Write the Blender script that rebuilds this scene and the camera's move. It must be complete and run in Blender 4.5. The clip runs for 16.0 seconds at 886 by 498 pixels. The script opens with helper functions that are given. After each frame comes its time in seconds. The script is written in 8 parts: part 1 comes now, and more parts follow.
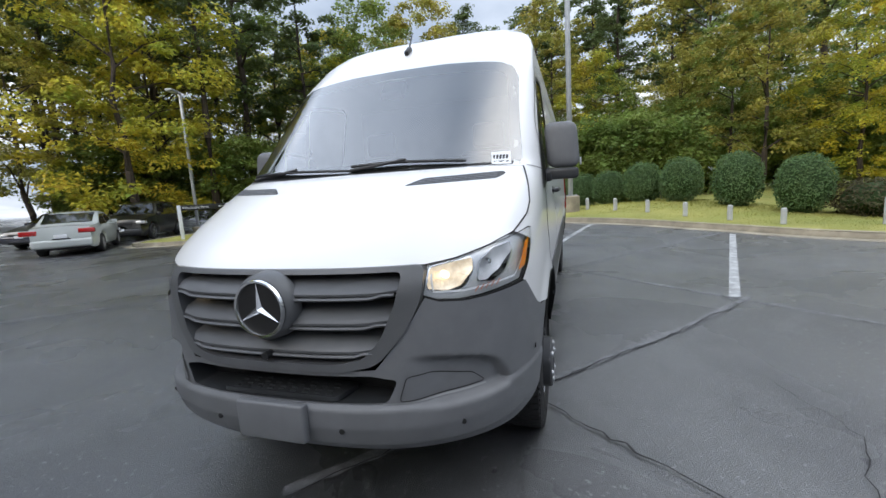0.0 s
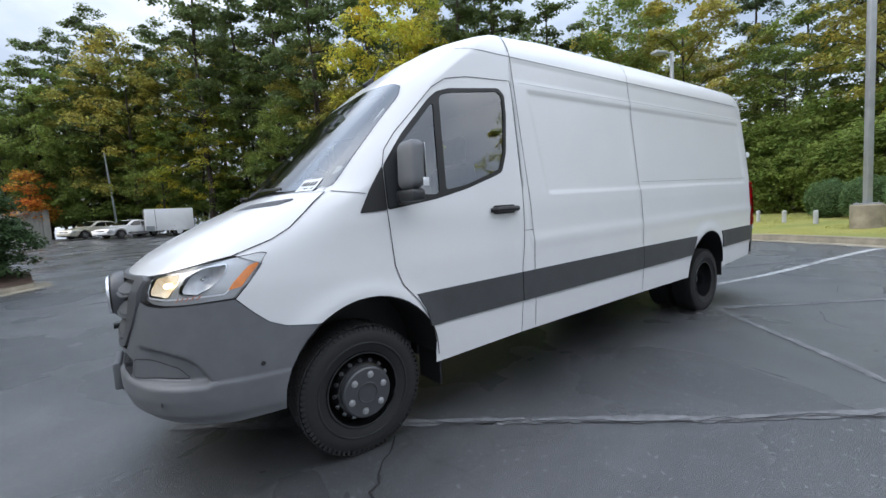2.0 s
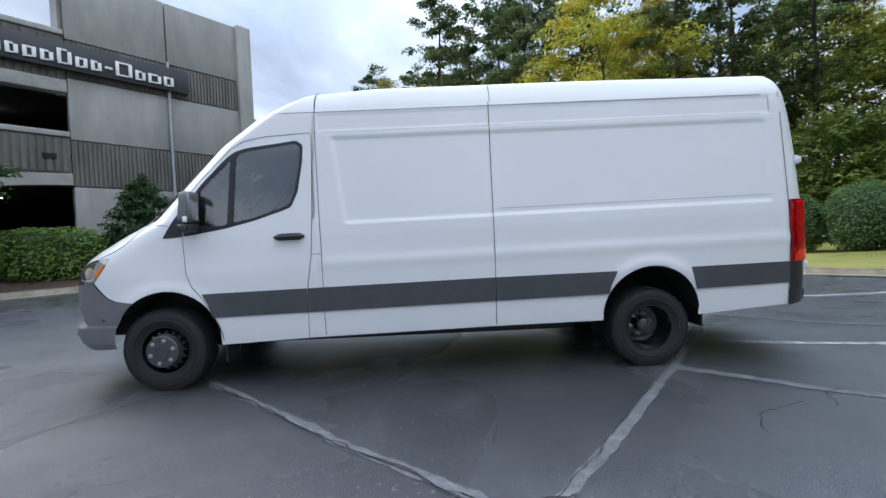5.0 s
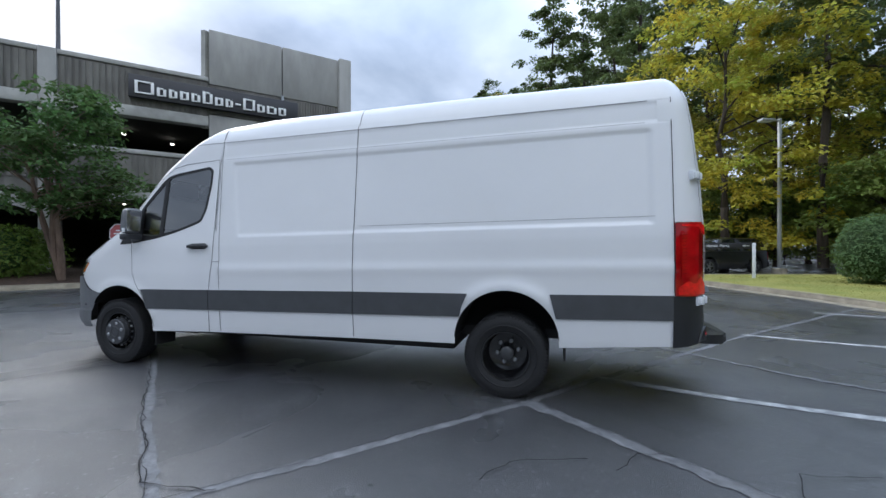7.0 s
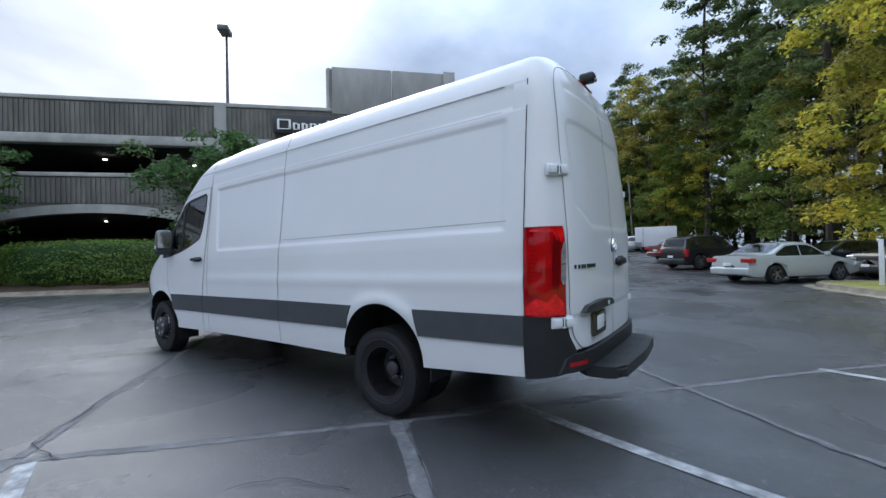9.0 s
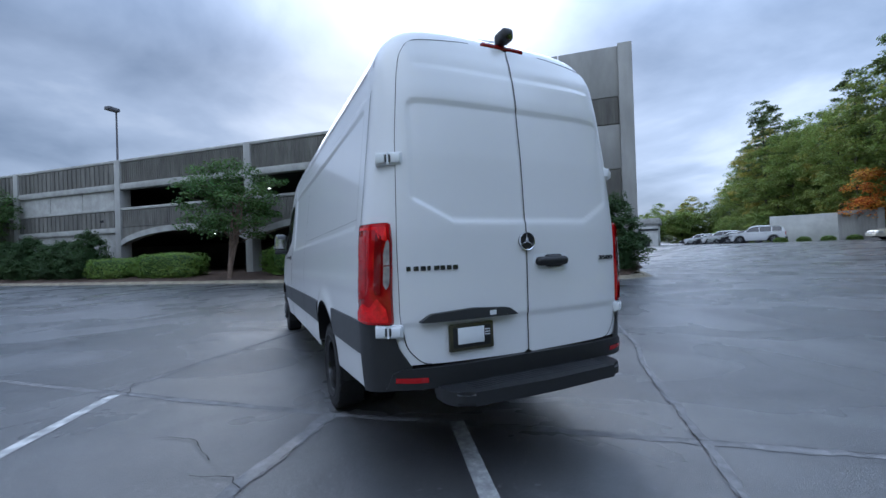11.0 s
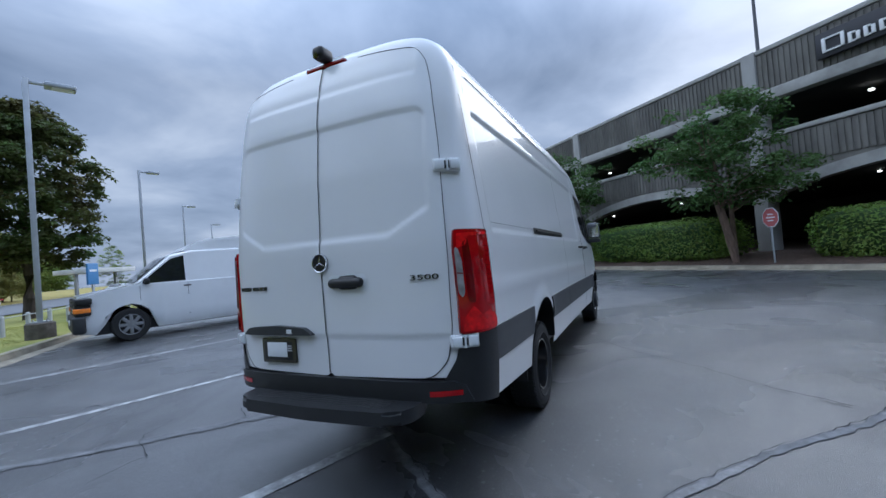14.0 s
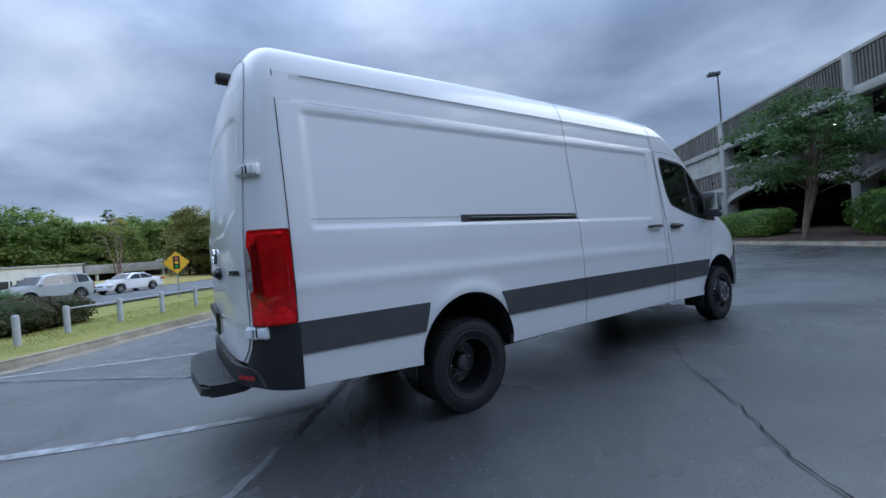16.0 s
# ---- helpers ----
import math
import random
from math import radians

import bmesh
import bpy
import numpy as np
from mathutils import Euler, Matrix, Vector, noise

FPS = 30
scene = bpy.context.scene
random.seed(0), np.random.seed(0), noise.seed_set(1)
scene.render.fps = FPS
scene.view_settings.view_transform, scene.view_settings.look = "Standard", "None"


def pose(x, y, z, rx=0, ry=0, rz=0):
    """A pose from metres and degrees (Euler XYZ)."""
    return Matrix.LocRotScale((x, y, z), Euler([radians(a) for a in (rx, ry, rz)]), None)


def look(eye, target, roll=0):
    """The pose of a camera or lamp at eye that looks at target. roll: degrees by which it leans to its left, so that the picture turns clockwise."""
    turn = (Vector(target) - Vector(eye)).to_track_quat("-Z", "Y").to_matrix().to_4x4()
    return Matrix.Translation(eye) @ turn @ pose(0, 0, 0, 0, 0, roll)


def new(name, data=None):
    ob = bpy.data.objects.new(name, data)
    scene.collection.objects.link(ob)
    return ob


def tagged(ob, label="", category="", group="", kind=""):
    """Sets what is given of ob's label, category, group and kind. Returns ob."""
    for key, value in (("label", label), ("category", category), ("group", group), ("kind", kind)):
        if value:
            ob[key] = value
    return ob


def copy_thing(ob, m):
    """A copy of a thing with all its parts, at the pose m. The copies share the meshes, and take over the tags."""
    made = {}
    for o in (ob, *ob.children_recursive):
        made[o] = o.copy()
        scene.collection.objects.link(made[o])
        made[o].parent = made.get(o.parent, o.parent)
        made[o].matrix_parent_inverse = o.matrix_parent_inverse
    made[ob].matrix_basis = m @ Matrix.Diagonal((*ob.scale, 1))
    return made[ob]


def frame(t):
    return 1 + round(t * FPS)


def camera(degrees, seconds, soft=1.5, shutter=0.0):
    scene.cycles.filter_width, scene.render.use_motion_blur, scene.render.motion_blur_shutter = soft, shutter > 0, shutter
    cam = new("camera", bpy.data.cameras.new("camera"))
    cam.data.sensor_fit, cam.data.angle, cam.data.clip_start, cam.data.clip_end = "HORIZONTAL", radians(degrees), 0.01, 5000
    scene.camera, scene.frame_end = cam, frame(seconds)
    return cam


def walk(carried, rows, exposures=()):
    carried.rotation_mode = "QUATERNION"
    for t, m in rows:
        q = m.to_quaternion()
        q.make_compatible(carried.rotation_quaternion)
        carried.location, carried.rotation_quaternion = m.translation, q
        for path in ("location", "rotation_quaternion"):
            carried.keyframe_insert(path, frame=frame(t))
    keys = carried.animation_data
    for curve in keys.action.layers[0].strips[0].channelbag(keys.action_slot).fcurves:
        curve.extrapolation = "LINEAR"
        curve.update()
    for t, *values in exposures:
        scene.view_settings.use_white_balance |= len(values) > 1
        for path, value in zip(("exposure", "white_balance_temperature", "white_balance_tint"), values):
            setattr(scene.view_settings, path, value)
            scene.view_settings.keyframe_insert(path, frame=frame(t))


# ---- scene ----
cam = camera(94.2, 16.0)
PATH = [
    (0, (-2.344, -1.13, 1.359), (-0.458, -0.524, 1.086), -3.5),
    (0.5, (-2.072, -1.648, 1.334), (-0.321, -0.712, 1.091), -4.2),
    (1, (-1.768, -2.131, 1.322), (-0.201, -0.904, 1.122), -4.0),
    (1.5, (-1.351, -2.604, 1.331), (0.015, -1.154, 1.151), -3.1),
    (2, (-0.925, -3.056, 1.308), (0.236, -1.436, 1.145), -3.5),
    (2.5, (-0.43, -3.47, 1.335), (0.525, -1.728, 1.152), -2.7),
    (3, (0.029, -3.785, 1.314), (0.847, -1.969, 1.14), -2.4),
    (3.5, (0.544, -4.108, 1.295), (1.164, -2.216, 1.11), -1.5),
    (4, (1.12, -4.322, 1.306), (1.541, -2.375, 1.126), -1.2),
    (4.5, (1.704, -4.555, 1.326), (1.946, -2.574, 1.198), -1.7),
    (5, (2.308, -4.638, 1.301), (2.387, -2.641, 1.227), -2.1),
    (5.2, (2.544, -4.664, 1.31), (2.559, -2.665, 1.265), -1.6),
    (7.3, (5.095, -4.427, 1.312), (4.487, -2.521, 1.305), 0.2),
    (7.5, (5.318, -4.334, 1.343), (4.649, -2.449, 1.334), 0.4),
    (8, (5.868, -4.099, 1.342), (5.038, -2.28, 1.347), -0.0),
    (8.2, (6.076, -3.995, 1.359), (5.179, -2.207, 1.368), -0.3),
    (10.3, (7.706, -2.26, 1.329), (6.099, -1.069, 1.351), -1.6),
    (10.5, (7.846, -2.073, 1.309), (6.176, -0.973, 1.334), -1.6),
    (11, (8.085, -1.578, 1.331), (6.276, -0.725, 1.347), -1.9),
    (11.5, (8.229, -1.014, 1.372), (6.317, -0.428, 1.389), -2.3),
    (12, (8.369, -0.474, 1.387), (6.393, -0.163, 1.421), -2.6),
    (12.5, (8.387, 0.105, 1.373), (6.387, 0.12, 1.43), -3.1),
    (13, (8.348, 0.692, 1.368), (6.369, 0.409, 1.425), -3.6),
    (13.5, (8.198, 1.227, 1.363), (6.284, 0.647, 1.41), -4.1),
    (14, (7.933, 1.782, 1.363), (6.129, 0.92, 1.4), -4.7),
    (14.5, (7.642, 2.312, 1.379), (5.982, 1.198, 1.401), -4.9),
    (15, (7.224, 2.787, 1.343), (5.736, 1.45, 1.356), -5.1),
    (15.5, (6.779, 3.218, 1.337), (5.474, 1.702, 1.339), -5.0),
    (16, (6.288, 3.541, 1.317), (5.167, 1.885, 1.303), -4.9),
]
walk(cam, [(t, look(e, g, r)) for t, e, g, r in PATH],
     [(0.0, 2.35, 6850, 10), (2.5, 2.46, 6600, 10), (4.0, 2.44, 6400, 10), (5.0, 2.38, 6250, 10), (8.0, 2.16, 6150, 10), (11.0, 2.06, 5600, 10), (12.0, 1.90, 5500, 10), (13.0, 1.83, 5350, 10),
      (14.0, 1.98, 5600, 10), (15.0, 2.10, 5750, 10), (16.0, 1.92, 5500, 10)])

# ---- world and sun: bright overcast, the sun behind cloud over the garage ----
SUN_AZ, SUN_EL = radians(156), radians(28)
world = bpy.data.worlds.new("sky")
scene.world = world
world.use_nodes = True
wt = world.node_tree
for nd in list(wt.nodes):
    wt.nodes.remove(nd)


def wnode(kind, **kw):
    nd = wt.nodes.new(kind)
    for k, v in kw.items():
        nd.inputs[k].default_value = v
    return nd


w_out = wnode("ShaderNodeOutputWorld")
w_bg = wnode("ShaderNodeBackground", Strength=0.12)
w_sky = wnode("ShaderNodeTexSky")
w_sky.sky_type = "NISHITA"
w_sky.sun_disc = False
w_sky.sun_elevation = SUN_EL
w_sky.sun_rotation = math.pi / 2 - SUN_AZ
w_sky.air_density, w_sky.dust_density = 1.2, 1.5
w_tc = wnode("ShaderNodeTexCoord")
w_sep = wnode("ShaderNodeSeparateXYZ")
w_add = wnode("ShaderNodeMath")
w_add.operation = "ADD"
w_add.inputs[1].default_value = 0.22
w_max = wnode("ShaderNodeMath")
w_max.operation = "MAXIMUM"
w_max.inputs[1].default_value = 0.05
w_dx, w_dy = wnode("ShaderNodeMath"), wnode("ShaderNodeMath")
w_dx.operation = w_dy.operation = "DIVIDE"
w_com = wnode("ShaderNodeCombineXYZ")
w_n1 = wnode("ShaderNodeTexNoise", Scale=1.25, Detail=6.0, Roughness=0.52, Distortion=0.25)
w_n2 = wnode("ShaderNodeTexNoise", Scale=0.5, Detail=3.0, Roughness=0.5)
w_mix = wnode("ShaderNodeMath")
w_mix.operation = "ADD"
w_div = wnode("ShaderNodeMapRange")
w_div.inputs[1].default_value, w_div.inputs[2].default_value = 0.62, 1.38
# dark blue-grey bellies, pale grey veils and white gaps
w_ramp = wnode("ShaderNodeValToRGB")
w_ramp.color_ramp.elements[0].position, w_ramp.color_ramp.elements[0].color = 0.24, (0.66, 0.82, 1.10, 1)
w_ramp.color_ramp.elements[1].position, w_ramp.color_ramp.elements[1].color = 0.80, (2.10, 2.22, 2.42, 1)
e = w_ramp.color_ramp.elements.new(0.50)
e.color = (1.16, 1.34, 1.66, 1)
w_cov = wnode("ShaderNodeMix")
w_cov.data_type = "RGBA"
w_cov.inputs[0].default_value = 0.97
lk = wt.links.new
lk(w_tc.outputs["Generated"], w_sep.inputs[0])
lk(w_sep.outputs[2], w_add.inputs[0])
lk(w_add.outputs[0], w_max.inputs[0])
lk(w_sep.outputs[0], w_dx.inputs[0])
lk(w_max.outputs[0], w_dx.inputs[1])
lk(w_sep.outputs[1], w_dy.inputs[0])
lk(w_max.outputs[0], w_dy.inputs[1])
lk(w_dx.outputs[0], w_com.inputs[0])
lk(w_dy.outputs[0], w_com.inputs[1])
lk(w_com.outputs[0], w_n1.inputs["Vector"])
lk(w_com.outputs[0], w_n2.inputs["Vector"])
lk(w_n1.outputs[0], w_mix.inputs[0])
lk(w_n2.outputs[0], w_mix.inputs[1])
lk(w_mix.outputs[0], w_div.inputs[0])
lk(w_div.outputs[0], w_ramp.inputs[0])
lk(w_sky.outputs[0], w_cov.inputs[6])
lk(w_ramp.outputs[0], w_cov.inputs[7])
# the veiled sun: a wide pale glow and a small bright gap in the cloud
w_dot = wnode("ShaderNodeVectorMath")
w_dot.operation = "DOT_PRODUCT"
w_dot.inputs[1].default_value = (math.cos(SUN_AZ) * math.cos(SUN_EL), math.sin(SUN_AZ) * math.cos(SUN_EL), math.sin(SUN_EL))
w_cl = wnode("ShaderNodeMath")
w_cl.operation = "MAXIMUM"
w_cl.inputs[1].default_value = 0.0
lk(w_tc.outputs["Generated"], w_dot.inputs[0])
lk(w_dot.outputs["Value"], w_cl.inputs[0])
w_last = w_cov.outputs[2]
for power, tint in ((14.0, (0.15, 0.15, 0.15)), (240.0, (1.2, 1.17, 1.12))):
    w_pow = wnode("ShaderNodeMath")
    w_pow.operation = "POWER"
    w_pow.inputs[1].default_value = power
    w_amt = wnode("ShaderNodeMath")
    w_amt.operation = "MULTIPLY"
    w_gs = wnode("ShaderNodeVectorMath")
    w_gs.operation = "SCALE"
    w_gs.inputs[0].default_value = tint
    w_gl = wnode("ShaderNodeVectorMath")
    w_gl.operation = "ADD"
    lk(w_cl.outputs[0], w_pow.inputs[0])
    lk(w_pow.outputs[0], w_amt.inputs[0])
    lk(w_div.outputs[0], w_amt.inputs[1])
    lk(w_amt.outputs[0], w_gs.inputs["Scale"])
    lk(w_last, w_gl.inputs[0])
    lk(w_gs.outputs[0], w_gl.inputs[1])
    w_last = w_gl.outputs[0]
# dim low sky; a bright band added above the view lights the van
w_zen = wnode("ShaderNodeValToRGB")
w_zen.color_ramp.elements[0].position, w_zen.color_ramp.elements[0].color = 0.38, (0.225, 0.225, 0.225, 1)
w_zen.color_ramp.elements[1].position, w_zen.color_ramp.elements[1].color = 1.0, (0.48, 0.48, 0.48, 1)
for w_at, w_v in ((0.55, 0.37), (0.68, 0.76), (0.84, 0.62)):
    w_zen.color_ramp.elements.new(w_at).color = (w_v, w_v, w_v, 1)
w_mul = wnode("ShaderNodeVectorMath")
w_mul.operation = "MULTIPLY"
w_mul3 = wnode("ShaderNodeVectorMath")
w_mul3.operation = "SCALE"
w_mul3.inputs["Scale"].default_value = 3.1
lk(w_sep.outputs[2], w_zen.inputs[0])
# thinner, whiter cloud away from the sun, over the wood
w_east = wnode("ShaderNodeVectorMath")
w_east.operation = "DOT_PRODUCT"
w_east.inputs[1].default_value = (0.70, 0.65, 0.0)
w_thin = wnode("ShaderNodeMapRange")
for i, v in enumerate((-0.9, 0.9, 0.90, 1.55)):
    w_thin.inputs[i + 1].default_value = v
w_side = wnode("ShaderNodeVectorMath")
w_side.operation = "SCALE"
lk(w_tc.outputs["Generated"], w_east.inputs[0])
lk(w_east.outputs["Value"], w_thin.inputs[0])
lk(w_last, w_side.inputs[0])
lk(w_thin.outputs[0], w_side.inputs["Scale"])
lk(w_side.outputs[0], w_mul.inputs[0])
lk(w_zen.outputs[0], w_mul.inputs[1])
lk(w_mul.outputs[0], w_mul3.inputs[0])
lk(w_mul3.outputs[0], w_bg.inputs[0])
lk(w_bg.outputs[0], w_out.inputs[0])

sun = new("sun", bpy.data.lights.new("sun", "SUN"))
sun.data.energy, sun.data.angle, sun.data.color = 0.32, radians(45), (1.0, 0.96, 0.9)
sun.matrix_world = look((math.cos(SUN_AZ) * math.cos(SUN_EL) * 50, math.sin(SUN_AZ) * math.cos(SUN_EL) * 50, math.sin(SUN_EL) * 50), (0, 0, 0))


# ---- materials ----
def mat(name, col, rough=0.5, metal=0.0, var=0.0, var_scale=3.0, bump=0.0, bump_scale=40.0, coat=0.0, spec=0.5, col2=None,
        rough_var=0.0, stain=0.0, stain_scale=0.5, trans=0.0, isl=0.0, obj=0.0, sub=0.0, stretch=None):
    """A surface with grain and stains: colour drifts by var at var_scale (towards col2), coarse stains, bump relief."""
    m = bpy.data.materials.new(name)
    m.use_nodes = True
    nt = m.node_tree
    b = nt.nodes["Principled BSDF"]
    b.inputs["Base Color"].default_value = (*col, 1)
    b.inputs["Roughness"].default_value = rough
    b.inputs["Metallic"].default_value = metal
    b.inputs["Coat Weight"].default_value = coat
    b.inputs["Coat Roughness"].default_value = 0.03
    b.inputs["Specular IOR Level"].default_value = spec
    b.inputs["Transmission Weight"].default_value = trans
    b.inputs["Subsurface Weight"].default_value = sub
    tc = nt.nodes.new("ShaderNodeTexCoord")
    src = tc.outputs["Object"]
    if stretch:
        mp = nt.nodes.new("ShaderNodeMapping")
        mp.inputs["Scale"].default_value = stretch
        nt.links.new(src, mp.inputs["Vector"])
        src = mp.outputs["Vector"]
    col_out = None

    def noisy(scale, detail=5.0, rough_=0.6):
        n = nt.nodes.new("ShaderNodeTexNoise")
        n.inputs["Scale"].default_value, n.inputs["Detail"].default_value, n.inputs["Roughness"].default_value = scale, detail, rough_
        nt.links.new(src, n.inputs["Vector"])
        return n.outputs["Fac"]

    def mixc(fac, a, bb, mode="MIX"):
        mx = nt.nodes.new("ShaderNodeMix")
        mx.data_type, mx.blend_type = "RGBA", mode
        for sock, v in ((mx.inputs[0], fac), (mx.inputs[6], a), (mx.inputs[7], bb)):
            if isinstance(v, (tuple, float)):
                sock.default_value = v
            else:
                nt.links.new(v, sock)
        return mx.outputs[2]

    def ramp(v, lo, hi):
        r = nt.nodes.new("ShaderNodeMapRange")
        r.inputs[1].default_value, r.inputs[2].default_value = lo, hi
        nt.links.new(v, r.inputs[0])
        return r.outputs[0]

    c = (*col, 1)
    if var or col2:
        c2 = (*(col2 or tuple(x * (1 - var) for x in col)), 1)
        c = mixc(ramp(noisy(var_scale), 0.35, 0.65), c, c2)
    if stain:
        s = ramp(noisy(stain_scale, 4.0), 0.42, 0.68)
        f = nt.nodes.new("ShaderNodeMath")
        f.operation = "MULTIPLY"
        f.inputs[1].default_value = stain
        nt.links.new(s, f.inputs[0])
        c = mixc(f.outputs[0], c, tuple(x * 0.45 for x in col) + (1,))
    if isl or obj:
        if isl:
            g = nt.nodes.new("ShaderNodeNewGeometry").outputs["Random Per Island"]
        else:
            g = nt.nodes.new("ShaderNodeObjectInfo").outputs["Random"]
        hs = nt.nodes.new("ShaderNodeHueSaturation")
        v1 = nt.nodes.new("ShaderNodeMapRange")
        v1.inputs[3].default_value, v1.inputs[4].default_value = 1 - (isl or obj), 1 + (isl or obj)
        nt.links.new(g, v1.inputs[0])
        nt.links.new(v1.outputs[0], hs.inputs["Value"])
        h1 = nt.nodes.new("ShaderNodeMapRange")
        h1.inputs[3].default_value, h1.inputs[4].default_value = 0.5 - 0.03 * (isl or obj) * 2, 0.5 + 0.02 * (isl or obj) * 2
        nt.links.new(g, h1.inputs[0])
        nt.links.new(h1.outputs[0], hs.inputs["Hue"])
        if isinstance(c, tuple):
            hs.inputs["Color"].default_value = c
        else:
            nt.links.new(c, hs.inputs["Color"])
        c = hs.outputs[0]
    if not isinstance(c, tuple):
        nt.links.new(c, b.inputs["Base Color"])
    if rough_var:
        r = nt.nodes.new("ShaderNodeMapRange")
        r.inputs[1].default_value, r.inputs[2].default_value = 0.35, 0.68
        r.inputs[3].default_value, r.inputs[4].default_value = max(0.02, rough - rough_var), min(1, rough + rough_var)
        nt.links.new(noisy(stain_scale, 5.0), r.inputs[0])
        nt.links.new(r.outputs[0], b.inputs["Roughness"])
    if bump:
        bp = nt.nodes.new("ShaderNodeBump")
        bp.inputs["Strength"].default_value = 1.0
        bp.inputs["Distance"].default_value = bump
        nt.links.new(noisy(bump_scale, 4.0), bp.inputs["Height"])
        nt.links.new(bp.outputs[0], b.inputs["Normal"])
    return m


def glass_mat(name, tint, ior=1.95, even=0.0):
    """A thin pane: clear with a tint, and mirror gloss by the angle."""
    m = bpy.data.materials.new(name)
    m.use_nodes = True
    nt = m.node_tree
    nt.nodes.remove(nt.nodes["Principled BSDF"])
    tr, gl, mx, fr = (nt.nodes.new("ShaderNode" + k) for k in ("BsdfTransparent", "BsdfGlossy", "MixShader", "Fresnel"))
    tr.inputs[0].default_value = (*tint, 1)
    gl.inputs["Roughness"].default_value = 0.01
    fr.inputs[0].default_value = ior
    if even:
        mx.inputs[0].default_value = even
    else:
        nt.links.new(fr.outputs[0], mx.inputs[0])
    nt.links.new(tr.outputs[0], mx.inputs[1])
    nt.links.new(gl.outputs[0], mx.inputs[2])
    nt.links.new(mx.outputs[0], nt.nodes["Material Output"].inputs[0])
    return m


PAINT = mat("white_paint", (0.69, 0.695, 0.705), 0.32, spec=0.4, coat=0.6, var=0.03, var_scale=1.5, bump=0.0004, bump_scale=2.0)
STRIPP = mat("rub_strip_plastic", (0.058, 0.061, 0.066), 0.5, var=0.15, var_scale=7, bump=0.0006, bump_scale=420)
GRILP = mat("grille_plastic", (0.088, 0.091, 0.097), 0.42, var=0.12, var_scale=9, bump=0.0006, bump_scale=420)
GREYP = mat("grey_bumper_plastic", (0.132, 0.137, 0.146), 0.5, var=0.12, var_scale=9, bump=0.0006, bump_scale=420)
REARP = mat("black_bumper_plastic", (0.016, 0.017, 0.019), 0.42, var=0.15, var_scale=12, bump=0.0005, bump_scale=380)
DARKP = mat("dark_plastic", (0.028, 0.030, 0.033), 0.45, var=0.15, var_scale=12, bump=0.0005, bump_scale=380)
BLACK = mat("black_plastic", (0.012, 0.012, 0.013), 0.5, var=0.2, var_scale=10)
SEAM = mat("panel_gap", (0.02, 0.02, 0.022), 0.8)
SEAL_GLINT = mat("seam_sealer", (0.20, 0.205, 0.215), 0.6)
GLASS = glass_mat("window_glass", (0.52, 0.62, 0.64), 3.3)
WSGLASS = glass_mat("windshield_glass", (0.70, 0.80, 0.80), 3.4)
LINER = mat("arch_liner", (0.006, 0.006, 0.006), 0.95, var=0.3, var_scale=12)
RUBBER = mat("tyre_rubber", (0.011, 0.011, 0.012), 0.75, var=0.25, var_scale=25, bump=0.001, bump_scale=160)
RIM = mat("black_steel_rim", (0.010, 0.010, 0.011), 0.22, coat=0.4, var=0.2, var_scale=14)
HUBM = mat("hub_cap_grey", (0.066, 0.068, 0.073), 0.42, metal=0.3, var=0.15, var_scale=30)
NUTM = mat("dull_steel_nut", (0.42, 0.425, 0.44), 0.4, metal=0.7, var=0.15, var_scale=30)
CHROME = mat("chrome", (0.82, 0.83, 0.85), 0.22, metal=1.0, var=0.05, var_scale=20)
STEEL = mat("brushed_steel", (0.42, 0.43, 0.45), 0.35, metal=1.0, var=0.15, var_scale=20)
BADGE = mat("dark_chrome", (0.10, 0.105, 0.12), 0.25, metal=0.9, var=0.2, var_scale=20)
REVL = mat("reversing_lens", (0.36, 0.33, 0.33), 0.12, coat=1.0, var=0.5, var_scale=16, bump=0.002, bump_scale=40)
REDL = mat("red_lens", (0.46, 0.002, 0.006), 0.06, spec=0.3, coat=0.4, var=0.45, var_scale=7)
REDB = mat("bright_red_lens", (0.88, 0.008, 0.012), 0.08, spec=0.3, coat=0.4, var=0.45, var_scale=22, bump=0.003, bump_scale=26)
REDM = mat("mid_red_lens", (0.17, 0.001, 0.004), 0.08, spec=0.3, coat=0.4, var=0.3, var_scale=9)
REDD = mat("dark_red_lens", (0.22, 0.006, 0.008), 0.2, coat=0.6, var=0.2, var_scale=40)
CLEARL = mat("clear_lens", (0.70, 0.71, 0.72), 0.22, metal=0.55, coat=0.5, var=0.08, var_scale=18, bump=0.001, bump_scale=60)
ORANGE = mat("amber_lens", (1.0, 0.27, 0.02), 0.18, coat=1.0, var=0.2, var_scale=30)
LAMPC = bpy.data.materials.new("running_lamp")
LAMPC.use_nodes = True
LAMPC.node_tree.nodes["Principled BSDF"].inputs["Base Color"].default_value = (0.9, 0.75, 0.5, 1)
LAMPC.node_tree.nodes["Principled BSDF"].inputs["Emission Color"].default_value = (1.0, 0.78, 0.45, 1)
LAMPC.node_tree.nodes["Principled BSDF"].inputs["Emission Strength"].default_value = 0.9
BOWLM = mat("chrome_bowl", (0.80, 0.80, 0.81), 0.3, metal=0.45, var=0.2, var_scale=30, bump=0.004, bump_scale=22, stretch=(1, 1, 0.25))
AMBER_GLINT = mat("pale_amber_lens", (0.62, 0.24, 0.16), 0.25, coat=0.5, var=0.2, var_scale=30)
LITB = mat("lit_bowl", (0.86, 0.78, 0.66), 0.25, metal=0.5, var=0.35, var_scale=45, bump=0.006, bump_scale=38)
